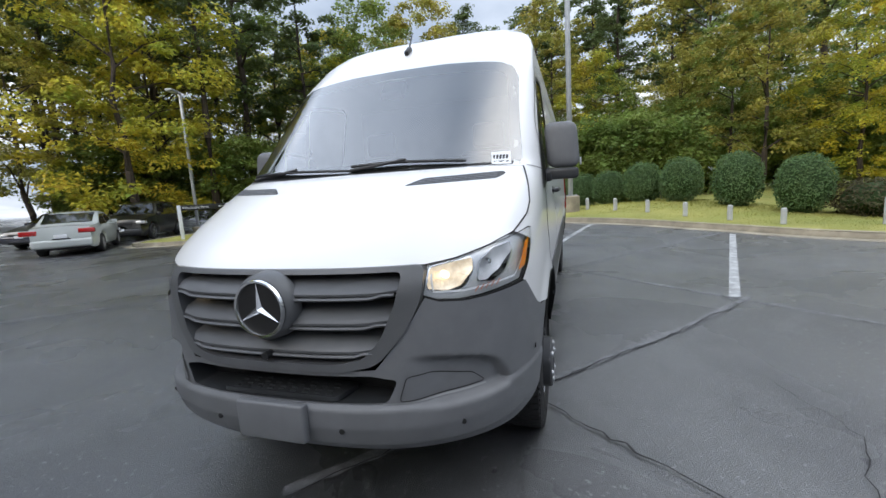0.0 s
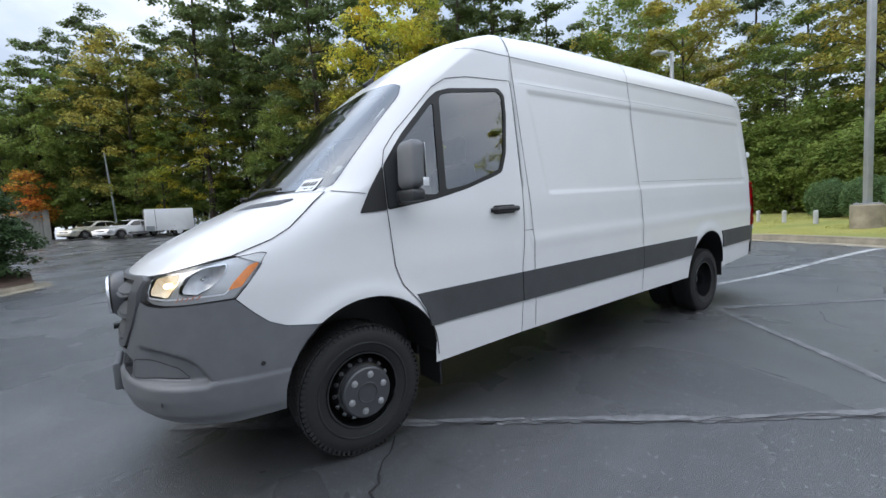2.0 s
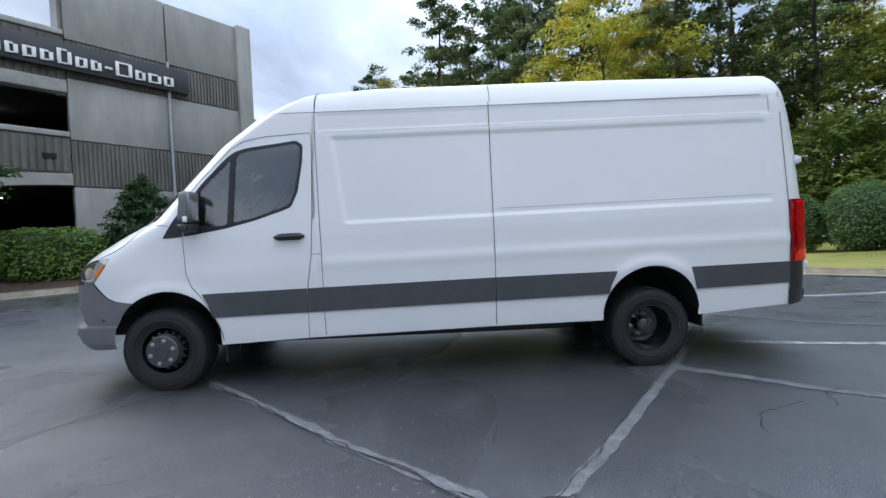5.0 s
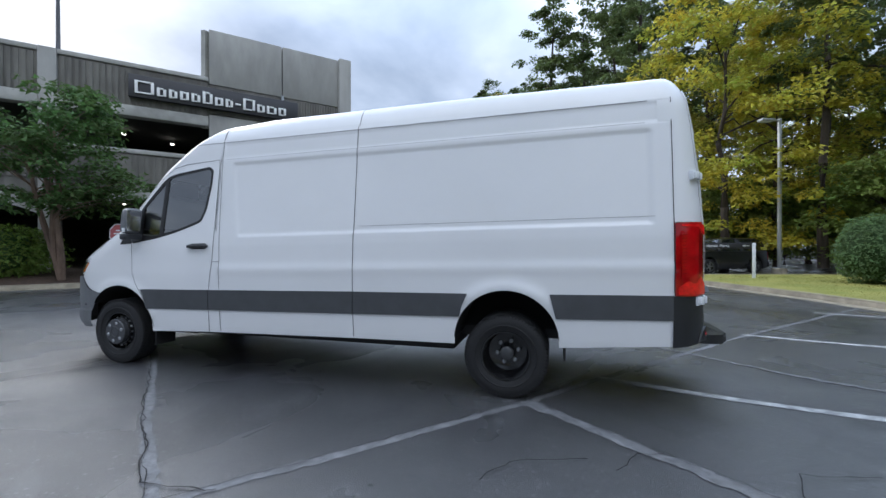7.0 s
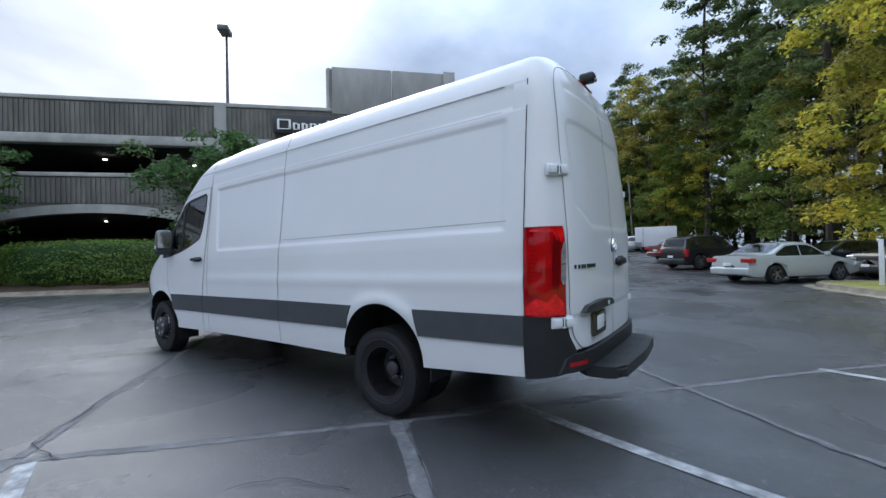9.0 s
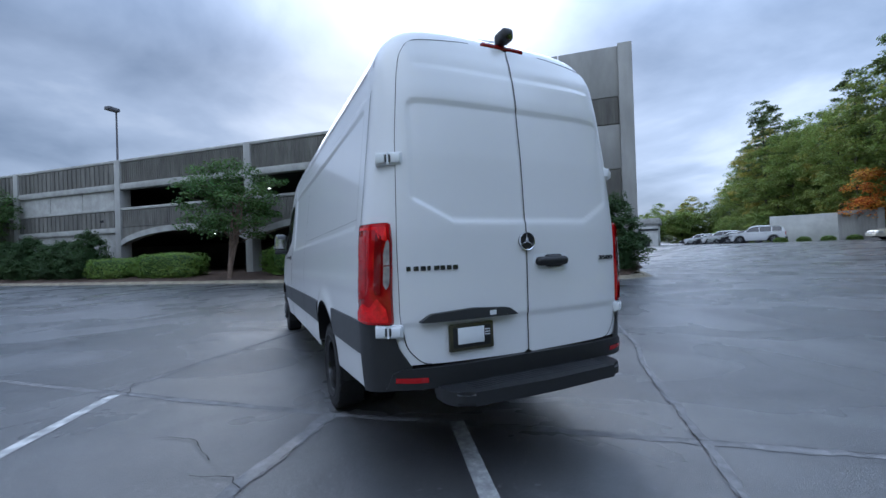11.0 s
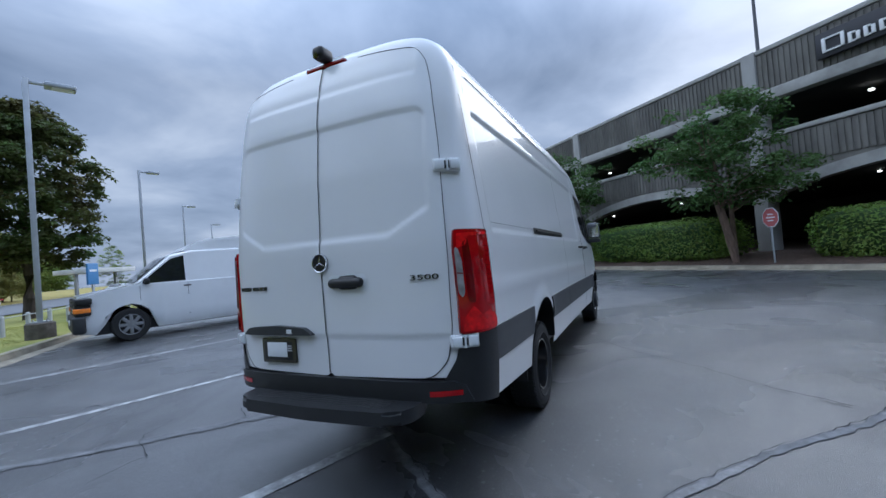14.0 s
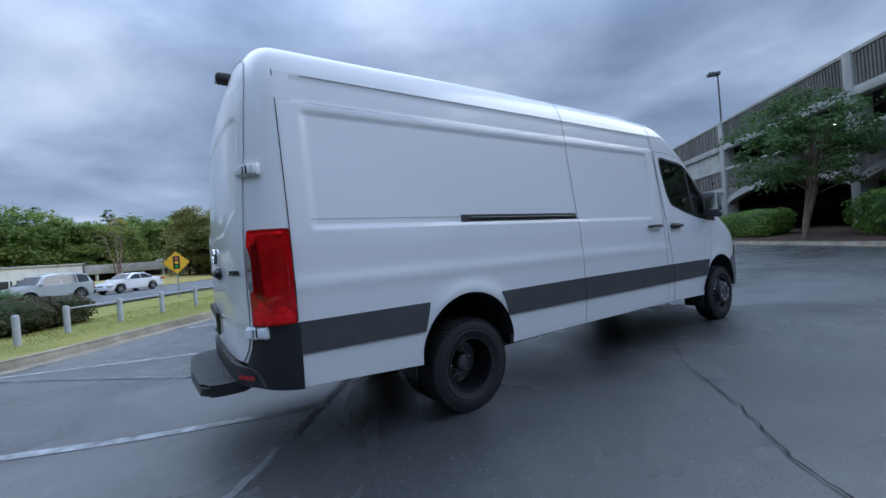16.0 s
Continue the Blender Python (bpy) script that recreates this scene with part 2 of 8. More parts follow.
LITB.node_tree.nodes["Principled BSDF"].inputs["Emission Color"].default_value = (1.0, 0.80, 0.5, 1)
LITB.node_tree.nodes["Principled BSDF"].inputs["Emission Strength"].default_value = 0.07
WHITEP = mat("white_plastic", (0.72, 0.74, 0.76), 0.35, var=0.06, var_scale=20)
CLOTH = mat("seat_cloth", (0.03, 0.03, 0.033), 0.9, var=0.3, var_scale=60, bump=0.002, bump_scale=300)
INNER = mat("cab_lining", (0.34, 0.35, 0.355), 0.8, var=0.1, var_scale=8)


# ---- mesh helpers ----
def thing(name, label, category, group="", kind="", at=(0, 0, 0), turn=0.0):
    ob = new(name)
    ob.empty_display_size = 0.2
    ob.matrix_basis = pose(at[0], at[1], at[2], 0, 0, turn)
    return tagged(ob, label, category, group, kind)


def finish(name, bm, material, smooth=40.0):
    me = bpy.data.meshes.new(name)
    bm.to_mesh(me)
    bm.free()
    for m in material if isinstance(material, (list, tuple)) else [material]:
        me.materials.append(m)
    if smooth:
        me.polygons.foreach_set("use_smooth", [True] * len(me.polygons))
        me.set_sharp_from_angle(angle=radians(smooth))
    return me


def part(name, bm, material, parent=None, label="", smooth=40.0):
    ob = new(name, finish(name, bm, material, smooth))
    if parent:
        ob.parent = parent
    return tagged(ob, label)


def flat_mesh(name, verts, faces, material, smooth=0.0):
    me = bpy.data.meshes.new(name)
    me.from_pydata([tuple(v) for v in verts], [], faces)
    me.materials.append(material)
    if smooth:
        me.polygons.foreach_set("use_smooth", [True] * len(me.polygons))
        me.set_sharp_from_angle(angle=radians(smooth))
    return me


def box(bm, a, b, bevel=0.0, m=None, seg=2):
    r = bmesh.ops.create_cube(bm, size=1)
    for v in r["verts"]:
        v.co = Vector([a[i] + (v.co[i] + 0.5) * (b[i] - a[i]) for i in range(3)])
    vs = r["verts"]
    if bevel:
        es = list({e for v in vs for e in v.link_edges})
        o = bmesh.ops.bevel(bm, geom=es, offset=bevel, segments=seg, affect="EDGES", profile=0.5)
        vs = list({v for f in o["faces"] for v in f.verts} | {v for v in vs if v.is_valid})
    if m is not None:
        bmesh.ops.transform(bm, matrix=m, verts=[v for v in vs if v.is_valid])
    return bm


def tube(bm, p0, p1, r0, r1=None, seg=12, caps=True):
    r1 = r0 if r1 is None else r1
    p0, p1 = Vector(p0), Vector(p1)
    q = (p1 - p0).to_track_quat("Z", "Y")
    rings = []
    for p, r in ((p0, r0), (p1, r1)):
        rings.append([bm.verts.new(p + q @ Vector((r * math.cos(2 * math.pi * i / seg), r * math.sin(2 * math.pi * i / seg), 0))) for i in range(seg)])
    for i in range(seg):
        j = (i + 1) % seg
        bm.faces.new((rings[0][i], rings[0][j], rings[1][j], rings[1][i]))
    if caps:
        bm.faces.new(rings[0][::-1])
        bm.faces.new(rings[1])
    return bm


def pipe(bm, pts, r, seg=8):
    """A tube along a line of points."""
    pts = [Vector(p) for p in pts]
    rings = []
    for i, p in enumerate(pts):
        d = (pts[min(i + 1, len(pts) - 1)] - pts[max(i - 1, 0)]).normalized()
        q = d.to_track_quat("Z", "Y")
        rr = r[i] if isinstance(r, (list, tuple)) else r
        rings.append([bm.verts.new(p + q @ Vector((rr * math.cos(2 * math.pi * k / seg), rr * math.sin(2 * math.pi * k / seg), 0))) for k in range(seg)])
    for a, b in zip(rings, rings[1:]):
        for k in range(seg):
            j = (k + 1) % seg
            bm.faces.new((a[k], a[j], b[j], b[k]))
    bm.faces.new(rings[0][::-1])
    bm.faces.new(rings[-1])
    return bm


def lathe(bm, profile, m=None, seg=32, close=False, caps=False):
    """Turns (radius, height) pairs round the local z axis."""
    rings = []
    for r, h in profile:
        rings.append([bm.verts.new((r * math.cos(2 * math.pi * i / seg), r * math.sin(2 * math.pi * i / seg), h)) for i in range(seg)])
    vs = [v for ring in rings for v in ring]
    pairs = list(zip(rings, rings[1:])) + ([(rings[-1], rings[0])] if close else [])
    for a, b in pairs:
        for i in range(seg):
            j = (i + 1) % seg
            bm.faces.new((a[i], a[j], b[j], b[i]))
    if caps:
        if profile[0][0] > 0.0005:
            bm.faces.new(rings[0][::-1])
        if profile[-1][0] > 0.0005:
            bm.faces.new(rings[-1])
    if m is not None:
        bmesh.ops.transform(bm, matrix=m, verts=vs)
    return bm


def prism(bm, outline, h0, h1, m=None):
    """A flat outline (x, y) raised from h0 to h1."""
    a = [bm.verts.new((x, y, h0)) for x, y in outline]
    b = [bm.verts.new((x, y, h1)) for x, y in outline]
    n = len(outline)
    bm.faces.new(a[::-1])
    bm.faces.new(b)
    for i in range(n):
        j = (i + 1) % n
        bm.faces.new((a[i], a[j], b[j], b[i]))
    if m is not None:
        bmesh.ops.transform(bm, matrix=m, verts=a + b)
    return bm


def grid_faces(rows, cols, closed=False):
    f = []
    for i in range(rows - 1):
        for j in range(cols if closed else cols - 1):
            k = (j + 1) % cols
            f.append((i * cols + j, i * cols + k, (i + 1) * cols + k, (i + 1) * cols + j))
    return f


def inside(poly, pts):
    """Which of the points lie in the polygon."""
    x, y = pts[:, 0], pts[:, 1]
    r = np.zeros(len(pts), bool)
    n = len(poly)
    for i in range(n):
        (x0, y0), (x1, y1) = poly[i], poly[(i + 1) % n]
        c = ((y0 > y) != (y1 > y)) & (x < (x1 - x0) * (y - y0) / ((y1 - y0) or 1e-12) + x0)
        r ^= c
    return r


def resample(poly, step, closed=True):
    out = []
    n = len(poly)
    for i in range(n if closed else n - 1):
        a, b = poly[i], poly[(i + 1) % n]
        k = max(1, int(math.hypot(b[0] - a[0], b[1] - a[1]) / step + 0.5))
        out += [(a[0] + (b[0] - a[0]) * t / k, a[1] + (b[1] - a[1]) * t / k) for t in range(k)]
    if not closed:
        out.append(tuple(poly[-1]))
    return out


def rounded(poly, r, seg=4):
    """The outline with its corners rounded to about r."""
    out = []
    n = len(poly)
    for i in range(n):
        p0, p, p1 = (Vector(poly[(i + k) % n]) for k in (-1, 0, 1))
        a, b = p0 - p, p1 - p
        k = min(r, a.length * 0.45, b.length * 0.45)
        a, b = p + a.normalized() * k, p + b.normalized() * k
        for s in range(seg + 1):
            t = s / seg
            q = a * (1 - t) ** 2 + p * 2 * t * (1 - t) + b * t * t
            out.append((q.x, q.y))
    return out


from mathutils.geometry import delaunay_2d_cdt


def patch(outline, step, fn, holes=(), bm=None, edge=None):
    """A sheet over an outline (with holes) of a plane, laid onto a curved surface by fn(u, v)."""
    bm = bm or bmesh.new()
    loops = [resample(outline, edge or step)] + [resample(h, edge or step) for h in holes]
    pts = [p for l in loops for p in l]
    edges, k = [], 0
    for l in loops:
        edges += [(k + i, k + (i + 1) % len(l)) for i in range(len(l))]
        k += len(l)
    o = np.array(outline)
    us, vs = np.arange(o[:, 0].min() + step / 2, o[:, 0].max(), step), np.arange(o[:, 1].min() + step / 2, o[:, 1].max(), step)
    g = np.array([(u, v) for u in us for v in vs])
    if len(g):
        ok = inside(outline, g)
        for h in holes:
            ok &= ~inside(h, g)
        g = g[ok]
        if len(g):
            bp = np.array(pts)
            near = np.array([((bp - q) ** 2).sum(1).min() for q in g])
            g = g[near > (step * 0.35) ** 2]
            pts += [tuple(q) for q in g]
    vs2, _, faces, *_ = delaunay_2d_cdt([Vector(p) for p in pts], edges, [], 0, 1e-6)
    uv = np.array([(v.x, v.y) for v in vs2])
    faces = [f for f in faces if len(f) == 3]
    cen = uv[np.array(faces)].mean(1)
    ok = inside(outline, cen)
    for h in holes:
        ok &= ~inside(h, cen)
    bv = [bm.verts.new(fn(*q)) for q in uv]
    for f, good in zip(faces, ok):
        if good:
            bm.faces.new([bv[i] for i in f])
    bmesh.ops.delete(bm, geom=[v for v in bv if not v.link_faces], context="VERTS")
    return bm


def ribbon(line, width, fn, step=0.03, closed=False, bm=None):
    """A thin strip along a line of a plane, laid onto a surface by fn(u, v)."""
    bm = bm or bmesh.new()
    q = [Vector(p) for p in resample(line, step, closed)]
    n = len(q)
    prev = first = None
    for i, p in enumerate(q):
        a = q[i - 1] if (closed or i) else p
        b = q[(i + 1) % n] if (closed or i < n - 1) else p
        d = (b - a).normalized()
        s = Vector((-d.y, d.x)) * (width / 2)
        cur = (bm.verts.new(fn(*(p + s))), bm.verts.new(fn(*(p - s))))
        if prev:
            bm.faces.new((prev[0], prev[1], cur[1], cur[0]))
        prev, first = cur, first or cur
    if closed:
        bm.faces.new((prev[0], prev[1], first[1], first[0]))
    return bm


def text_mesh(body, size, extrude, material, name, parent=None, m=None, label=""):
    cu = bpy.data.curves.new(name, "FONT")
    cu.body, cu.size, cu.extrude, cu.align_x, cu.align_y = body, size, extrude, "CENTER", "CENTER"
    tmp = bpy.data.objects.new(name, cu)
    scene.collection.objects.link(tmp)
    me = bpy.data.meshes.new_from_object(tmp.evaluated_get(bpy.context.evaluated_depsgraph_get()))
    bpy.data.objects.remove(tmp)
    bpy.data.curves.remove(cu)
    me.materials.clear()
    me.materials.append(material)
    ob = new(name, me)
    if parent:
        ob.parent = parent
    if m is not None:
        ob.matrix_local = m
    return tagged(ob, label)

# ---- ground: the lot runs along U (parallel to the garage), N points to the garage ----
PHI = radians(47)
UX, UY = math.cos(PHI), math.sin(PHI)


def to_w(s, off, z=0.0):
    return Vector((s * UX - off * UY, s * UY + off * UX, z))


def to_l(x, y):
    return x * UX + y * UY, -x * UY + y * UX


def ss(t):
    t = min(1.0, max(0.0, t))
    return t * t * (3 - 2 * t)


def ground_z(x, y):
    s, off = to_l(x, y)
    z = 0.085 * ss((off - 1.0) / 9.0) + 0.22 * ss((-4.6 - off) / 3.8) * ss((s - 0.5) / 6.0)
    z -= 1.6 * ss((-15 - off) / 14.0) * ss((8 - s) / 8.0)
    z += 1.15 * ss((y - 18) / 28.0) * ss((s - 7) / 12)
    return z


def wet_asphalt():
    m = bpy.data.materials.new("wet_asphalt")
    m.use_nodes = True
    nt = m.node_tree
    b = nt.nodes["Principled BSDF"]
    tc = nt.nodes.new("ShaderNodeTexCoord")

    def noisy(scale, detail, dist=0.0):
        n = nt.nodes.new("ShaderNodeTexNoise")
        n.inputs["Scale"].default_value, n.inputs["Detail"].default_value, n.inputs["Distortion"].default_value = scale, detail, dist
        nt.links.new(tc.outputs["Object"], n.inputs["Vector"])
        return n.outputs["Fac"]

    def rng(v, a, b_, c, d):
        r = nt.nodes.new("ShaderNodeMapRange")
        for i, q in enumerate((a, b_, c, d)):
            r.inputs[i + 1].default_value = q
        nt.links.new(v, r.inputs[0])
        return r.outputs[0]

    def mix(f, a, b_):
        x = nt.nodes.new("ShaderNodeMix")
        x.data_type = "RGBA"
        nt.links.new(f, x.inputs[0])
        for s_, v in ((x.inputs[6], a), (x.inputs[7], b_)):
            if isinstance(v, tuple):
                s_.default_value = v
            else:
                nt.links.new(v, s_)
        return x.outputs[2]

    fine = mix(rng(noisy(170, 3), 0.38, 0.66, 0, 1), (0.012, 0.013, 0.015, 1), (0.038, 0.040, 0.044, 1))
    wide = mix(rng(noisy(0.42, 6, 0.6), 0.42, 0.62, 0, 1), fine, mix(rng(noisy(140, 2), 0.4, 0.62, 0, 1), (0.021, 0.022, 0.025, 1), (0.049, 0.051, 0.056, 1)))
    scuff = mix(rng(noisy(1.3, 9, 0.25), 0.56, 0.68, 0, 0.5), wide, (0.058, 0.061, 0.066, 1))
    dried = mix(rng(noisy(0.8, 10, 1.6), 0.60, 0.66, 0, 0.5), scuff, (0.070, 0.071, 0.076, 1))
    grit = mix(rng(noisy(58, 3), 0.58, 0.68, 0, 0.6), dried, (0.090, 0.093, 0.100, 1))
    chips = mix(rng(noisy(26, 2), 0.64, 0.69, 0, 0.8), grit, (0.138, 0.141, 0.147, 1))
    spots = mix(rng(noisy(5.5, 4), 0.60, 0.74, 0, 0.6), chips, (0.010, 0.010, 0.011, 1))
    # hairline crazing, in patches only
    warp = nt.nodes.new("ShaderNodeTexNoise")
    warp.inputs["Scale"].default_value, warp.inputs["Detail"].default_value = 3.0, 4.0
    nt.links.new(tc.outputs["Object"], warp.inputs["Vector"])
    shift = nt.nodes.new("ShaderNodeVectorMath")
    shift.operation = "MULTIPLY_ADD"
    shift.inputs[1].default_value = (0.35, 0.35, 0.0)
    nt.links.new(warp.outputs["Color"], shift.inputs[0])
    nt.links.new(tc.outputs["Object"], shift.inputs[2])
    cells = nt.nodes.new("ShaderNodeTexVoronoi")
    cells.feature = "DISTANCE_TO_EDGE"
    cells.inputs["Scale"].default_value = 2.1
    nt.links.new(shift.outputs[0], cells.inputs["Vector"])
    craze = nt.nodes.new("ShaderNodeMath")
    craze.operation = "MULTIPLY"
    nt.links.new(rng(cells.outputs["Distance"], 0.004, 0.016, 0.85, 0.0), craze.inputs[0])
    nt.links.new(rng(noisy(0.45, 3), 0.50, 0.60, 0.0, 1.0), craze.inputs[1])
    spots = mix(craze.outputs[0], spots, (0.006, 0.006, 0.007, 1))
    nt.links.new(spots, b.inputs["Base Color"])
    nt.links.new(rng(noisy(0.33, 6, 0.8), 0.36, 0.66, 0.32, 0.60), b.inputs["Roughness"])
    b.inputs["Specular IOR Level"].default_value = 1.0
    b.inputs["Coat IOR"].default_value = 1.5
    nt.links.new(rng(noisy(0.55, 8, 1.2), 0.38, 0.60, 0.45, 1.0), b.inputs["Coat Weight"])
    nt.links.new(rng(noisy(0.5, 5, 0.6), 0.36, 0.66, 0.16, 0.42), b.inputs["Coat Roughness"])
    bp = nt.nodes.new("ShaderNodeBump")
    bp.inputs["Distance"].default_value = 0.0055
    bp.inputs["Strength"].default_value = 0.8
    nt.links.new(noisy(150, 3), bp.inputs["Height"])
    nt.links.new(bp.outputs[0], b.inputs["Coat Normal"])
    nt.links.new(bp.outputs[0], b.inputs["Normal"])
    return m


ASPH = wet_asphalt()
GRASS_G = mat("lawn_ground", (0.22, 0.24, 0.05), 0.95, col2=(0.32, 0.30, 0.08), var_scale=0.7, bump=0.02, bump_scale=60, stain=0.25, stain_scale=0.6)
LAWN = mat("grass_blade", (0.25, 0.27, 0.05), 0.8, col2=(0.36, 0.34, 0.085), var_scale=0.5, isl=0.16)
DRYG = mat("dry_grass", (0.40, 0.30, 0.09), 0.95, col2=(0.30, 0.27, 0.075), var_scale=0.35, bump=0.02, bump_scale=30, stain=0.25, stain_scale=0.3)
CONC = mat("kerb_concrete", (0.36, 0.315, 0.235), 0.85, var=0.35, var_scale=4, bump=0.003, bump_scale=60, stain=0.75, stain_scale=1.6)
MULCH = mat("brown_mulch", (0.085, 0.05, 0.032), 0.95, var=0.5, var_scale=9, bump=0.03, bump_scale=30)
LINEP = mat("worn_white_line", (0.52, 0.53, 0.53), 0.7, col2=(0.16, 0.165, 0.17), var_scale=7.0, stain=0.6, stain_scale=16, bump=0.002, bump_scale=90)
JOINT = mat("joint_filler", (0.20, 0.204, 0.212), 0.65, coat=0.15, col2=(0.10, 0.103, 0.11), var_scale=14, bump=0.006, bump_scale=50, stain=0.7, stain_scale=6)
CRACK = mat("crack_dark", (0.012, 0.012, 0.013), 0.9)
ROADM = mat("road_asphalt", (0.16, 0.165, 0.17), 0.8, var=0.2, var_scale=0.8)

cs = [-1500, -700, -350, -200, -130, -90, -70, -55] + [-45, -35, -28, -23] + list(np.arange(-19, 19.2, 0.4)) + [20, 21.5, 23, 25, 27, 29, 31, 33, 35, 37, 39, 41, 43, 45, 47, 50] + [55, 70, 90, 130, 200, 350, 700, 1500]
verts = [(x, y, ground_z(x, y)) for y in cs for x in cs]
gnd = new("ground", flat_mesh("ground", verts, grid_faces(len(cs), len(cs)), ASPH, 60))
tagged(gnd, "damp dark-grey asphalt of a car park", "ground", kind="structure")


def on_ground(d):
    return lambda x, y: Vector((x, y, ground_z(x, y) + d))


def ragged(line, width, fn, seed, rough=0.45, step=0.05):
    """A strip with crumbling edges, laid onto the ground by fn."""
    rr = random.Random(seed)
    bm = bmesh.new()
    q = [Vector(p) for p in resample(line, step, False)]
    prev = None
    wl = wr = 1.0
    for i, p in enumerate(q):
        d = (q[min(i + 1, len(q) - 1)] - q[max(i - 1, 0)]).normalized()
        n = Vector((-d.y, d.x)) * width / 2
        wl = max(0.03, 0.6 * wl + 0.4 + rough * rr.uniform(-0.6, 0.7) * 0.7)
        wr = max(0.03, 0.6 * wr + 0.4 + rough * rr.uniform(-0.6, 0.7) * 0.7)
        cur = (bm.verts.new(fn(*(p + n * wl))), bm.verts.new(fn(*(p - n * wr))))
        if prev:
            bm.faces.new((prev[0], prev[1], cur[1], cur[0]))
        prev = cur
    return bm


def beside(line, d):
    """The line moved sideways by d."""
    q = [Vector(p) for p in line]
    out = []
    for i, p in enumerate(q):
        v = (q[min(i + 1, len(q) - 1)] - q[max(i - 1, 0)]).normalized()
        out.append((p.x - v.y * d, p.y + v.x * d))
    return out


def wander(pts, amp, step=0.12, seed=1):
    """A line of points with small kinks."""
    rr = random.Random(seed)
    q = resample(pts, step, False)
    return [q[0]] + [(x + rr.uniform(-amp, amp), y + rr.uniform(-amp, amp)) for x, y in q[1:-1]] + [q[-1]]


# worn stall lines, from the long joint to the kerb
line_dir = Vector((math.cos(radians(-17.2)), math.sin(radians(-17.2))))
for i in range(9):
    s = -0.1 + 3.53 * (i - 5)
    a = to_w(s, -4.05 + 0.05 * s)
    ln = 4.75 if s > 5 else 5.6
    a2 = (a.x, a.y)
    b2 = (a.x + line_dir.x * ln, a.y + line_dir.y * ln)
    nb = Vector((-line_dir.y, line_dir.x)) * 0.055
    ob = part("stall_line", patch([(a2[0] + nb.x, a2[1] + nb.y), (a2[0] - nb.x, a2[1] - nb.y), (b2[0] - nb.x, b2[1] - nb.y), (b2[0] + nb.x, b2[1] + nb.y)], 0.3, on_ground(0.004)), LINEP)
    tagged(ob, "faded white painted stall line on asphalt", "road marking", "stall lines", "structure")
# joints with crumbling filler and the cracks at their edges
joints = [([to_w(-30, -3.98)[:2], to_w(-0.1, -4.0)[:2], (4.5, -1.02), (5.23, -0.12), (6.33, 1.16), (7.4, 2.42), to_w(12, -3.8)[:2]], 0.075),
          ([(2.9, -2.98), (2.22, -2.44), (1.72, -2.05), (0.5, -0.98), (-0.9, 0.2)], 0.075), ([(4.54, -1.0), (5.4, -1.69), (6.2, -2.35), (8.5, -4.4)], 0.11),
          ([(8.6, -0.98), (7.6, -0.04), (6.8, 0.70), (6.32, 1.14), (5.7, 1.66), (4.85, 2.37), (4.17, 3.1), (2.0, 4.85), (-3.5, 10)], 0.062)]
for i, (line, w) in enumerate(joints):
    line = [tuple(p) for p in line]
    ob = part("asphalt_joint", ragged(wander(line, 0.014, 0.09, i), w, on_ground(0.003 + 0.0012 * i), i + 3), JOINT)
    tagged(ob, "crumbling grey filled joint in the asphalt", "joint", kind="structure")
    for k, side in enumerate((0.42,)):
        ob = part("crack", ragged(wander(beside(line, side * w), 0.014, 0.07, 20 + i * 2 + k), 0.0032, on_ground(0.0078 + 0.0006 * (i * 2 + k)), 40 + i * 2 + k, 2.6, 0.03), CRACK)
        tagged(ob, "thin dark crack along the joint", "crack", kind="structure")
for i, (line, w) in enumerate(([[(0.16, -0.93), (-0.12, -1.25), (-0.35, -1.54), (-0.51, -1.71), (-1.2, -2.5)], 0.012], [[(1.67, 1.12), (2.39, 1.62), (2.99, 2.26), (3.54, 2.69), (3.9, 3.1)], 0.013],
                               [[(3.0, -2.7), (2.55, -2.75), (1.31, -1.74), (0.44, -0.95)], 0.010], [[(5.5, -2.4), (5.9, -2.2), (6.1, -1.75), (6.5, -1.7)], 0.007], [[(3.6, -3.6), (4.2, -3.3), (4.5, -3.5), (5.0, -3.2)], 0.006], [[(4.35, -2.25), (4.5, -2.0), (4.72, -1.92), (4.95, -1.85)], 0.008], [[(5.1, -1.95), (5.25, -1.72), (5.42, -1.66)], 0.008],
                               [[(6.4, 3.2), (5.6, 3.35), (5.0, 3.9)], 0.006], [[(-0.6, -2.2), (0.1, -2.5), (0.7, -2.35)], 0.006])):
    ob = part("crack", ragged(wander(line, 0.02, 0.08, 50 + i), w * 0.75, on_ground(0.0135), 70 + i, 1.3, 0.03), CRACK)
    tagged(ob, "thin winding crack in the asphalt", "crack", kind="structure")

# kerbs, lawns and planting bed
KERB = [to_w(-70, -9.9)[:2], to_w(-1.0, -9.85)[:2], to_w(2.4, -9.65)[:2], to_w(5.0, -9.05)[:2], to_w(7.6, -8.2)[:2], (11.6, 0.9), (11.9, 2.0), (11.9, 3.6), (11.6, 5.4), (11.0, 8.0), (9.9, 11.2), (9.0, 13.4), (8.75, 14.2), (8.95, 14.9), (9.7, 15.4), (12.5, 16.1), (18, 17.6), (34, 22)]
KERB = [tuple(p) for p in KERB]


def kerb_d(x, y):
    """Distance from the lawn's kerb."""
    best = 1e9
    for a, b in zip(KERB, KERB[1:]):
        dx, dy = b[0] - a[0], b[1] - a[1]
        t = min(1, max(0, ((x - a[0]) * dx + (y - a[1]) * dy) / (dx * dx + dy * dy)))
        best = min(best, math.hypot(x - a[0] - t * dx, y - a[1] - t * dy))
    return best


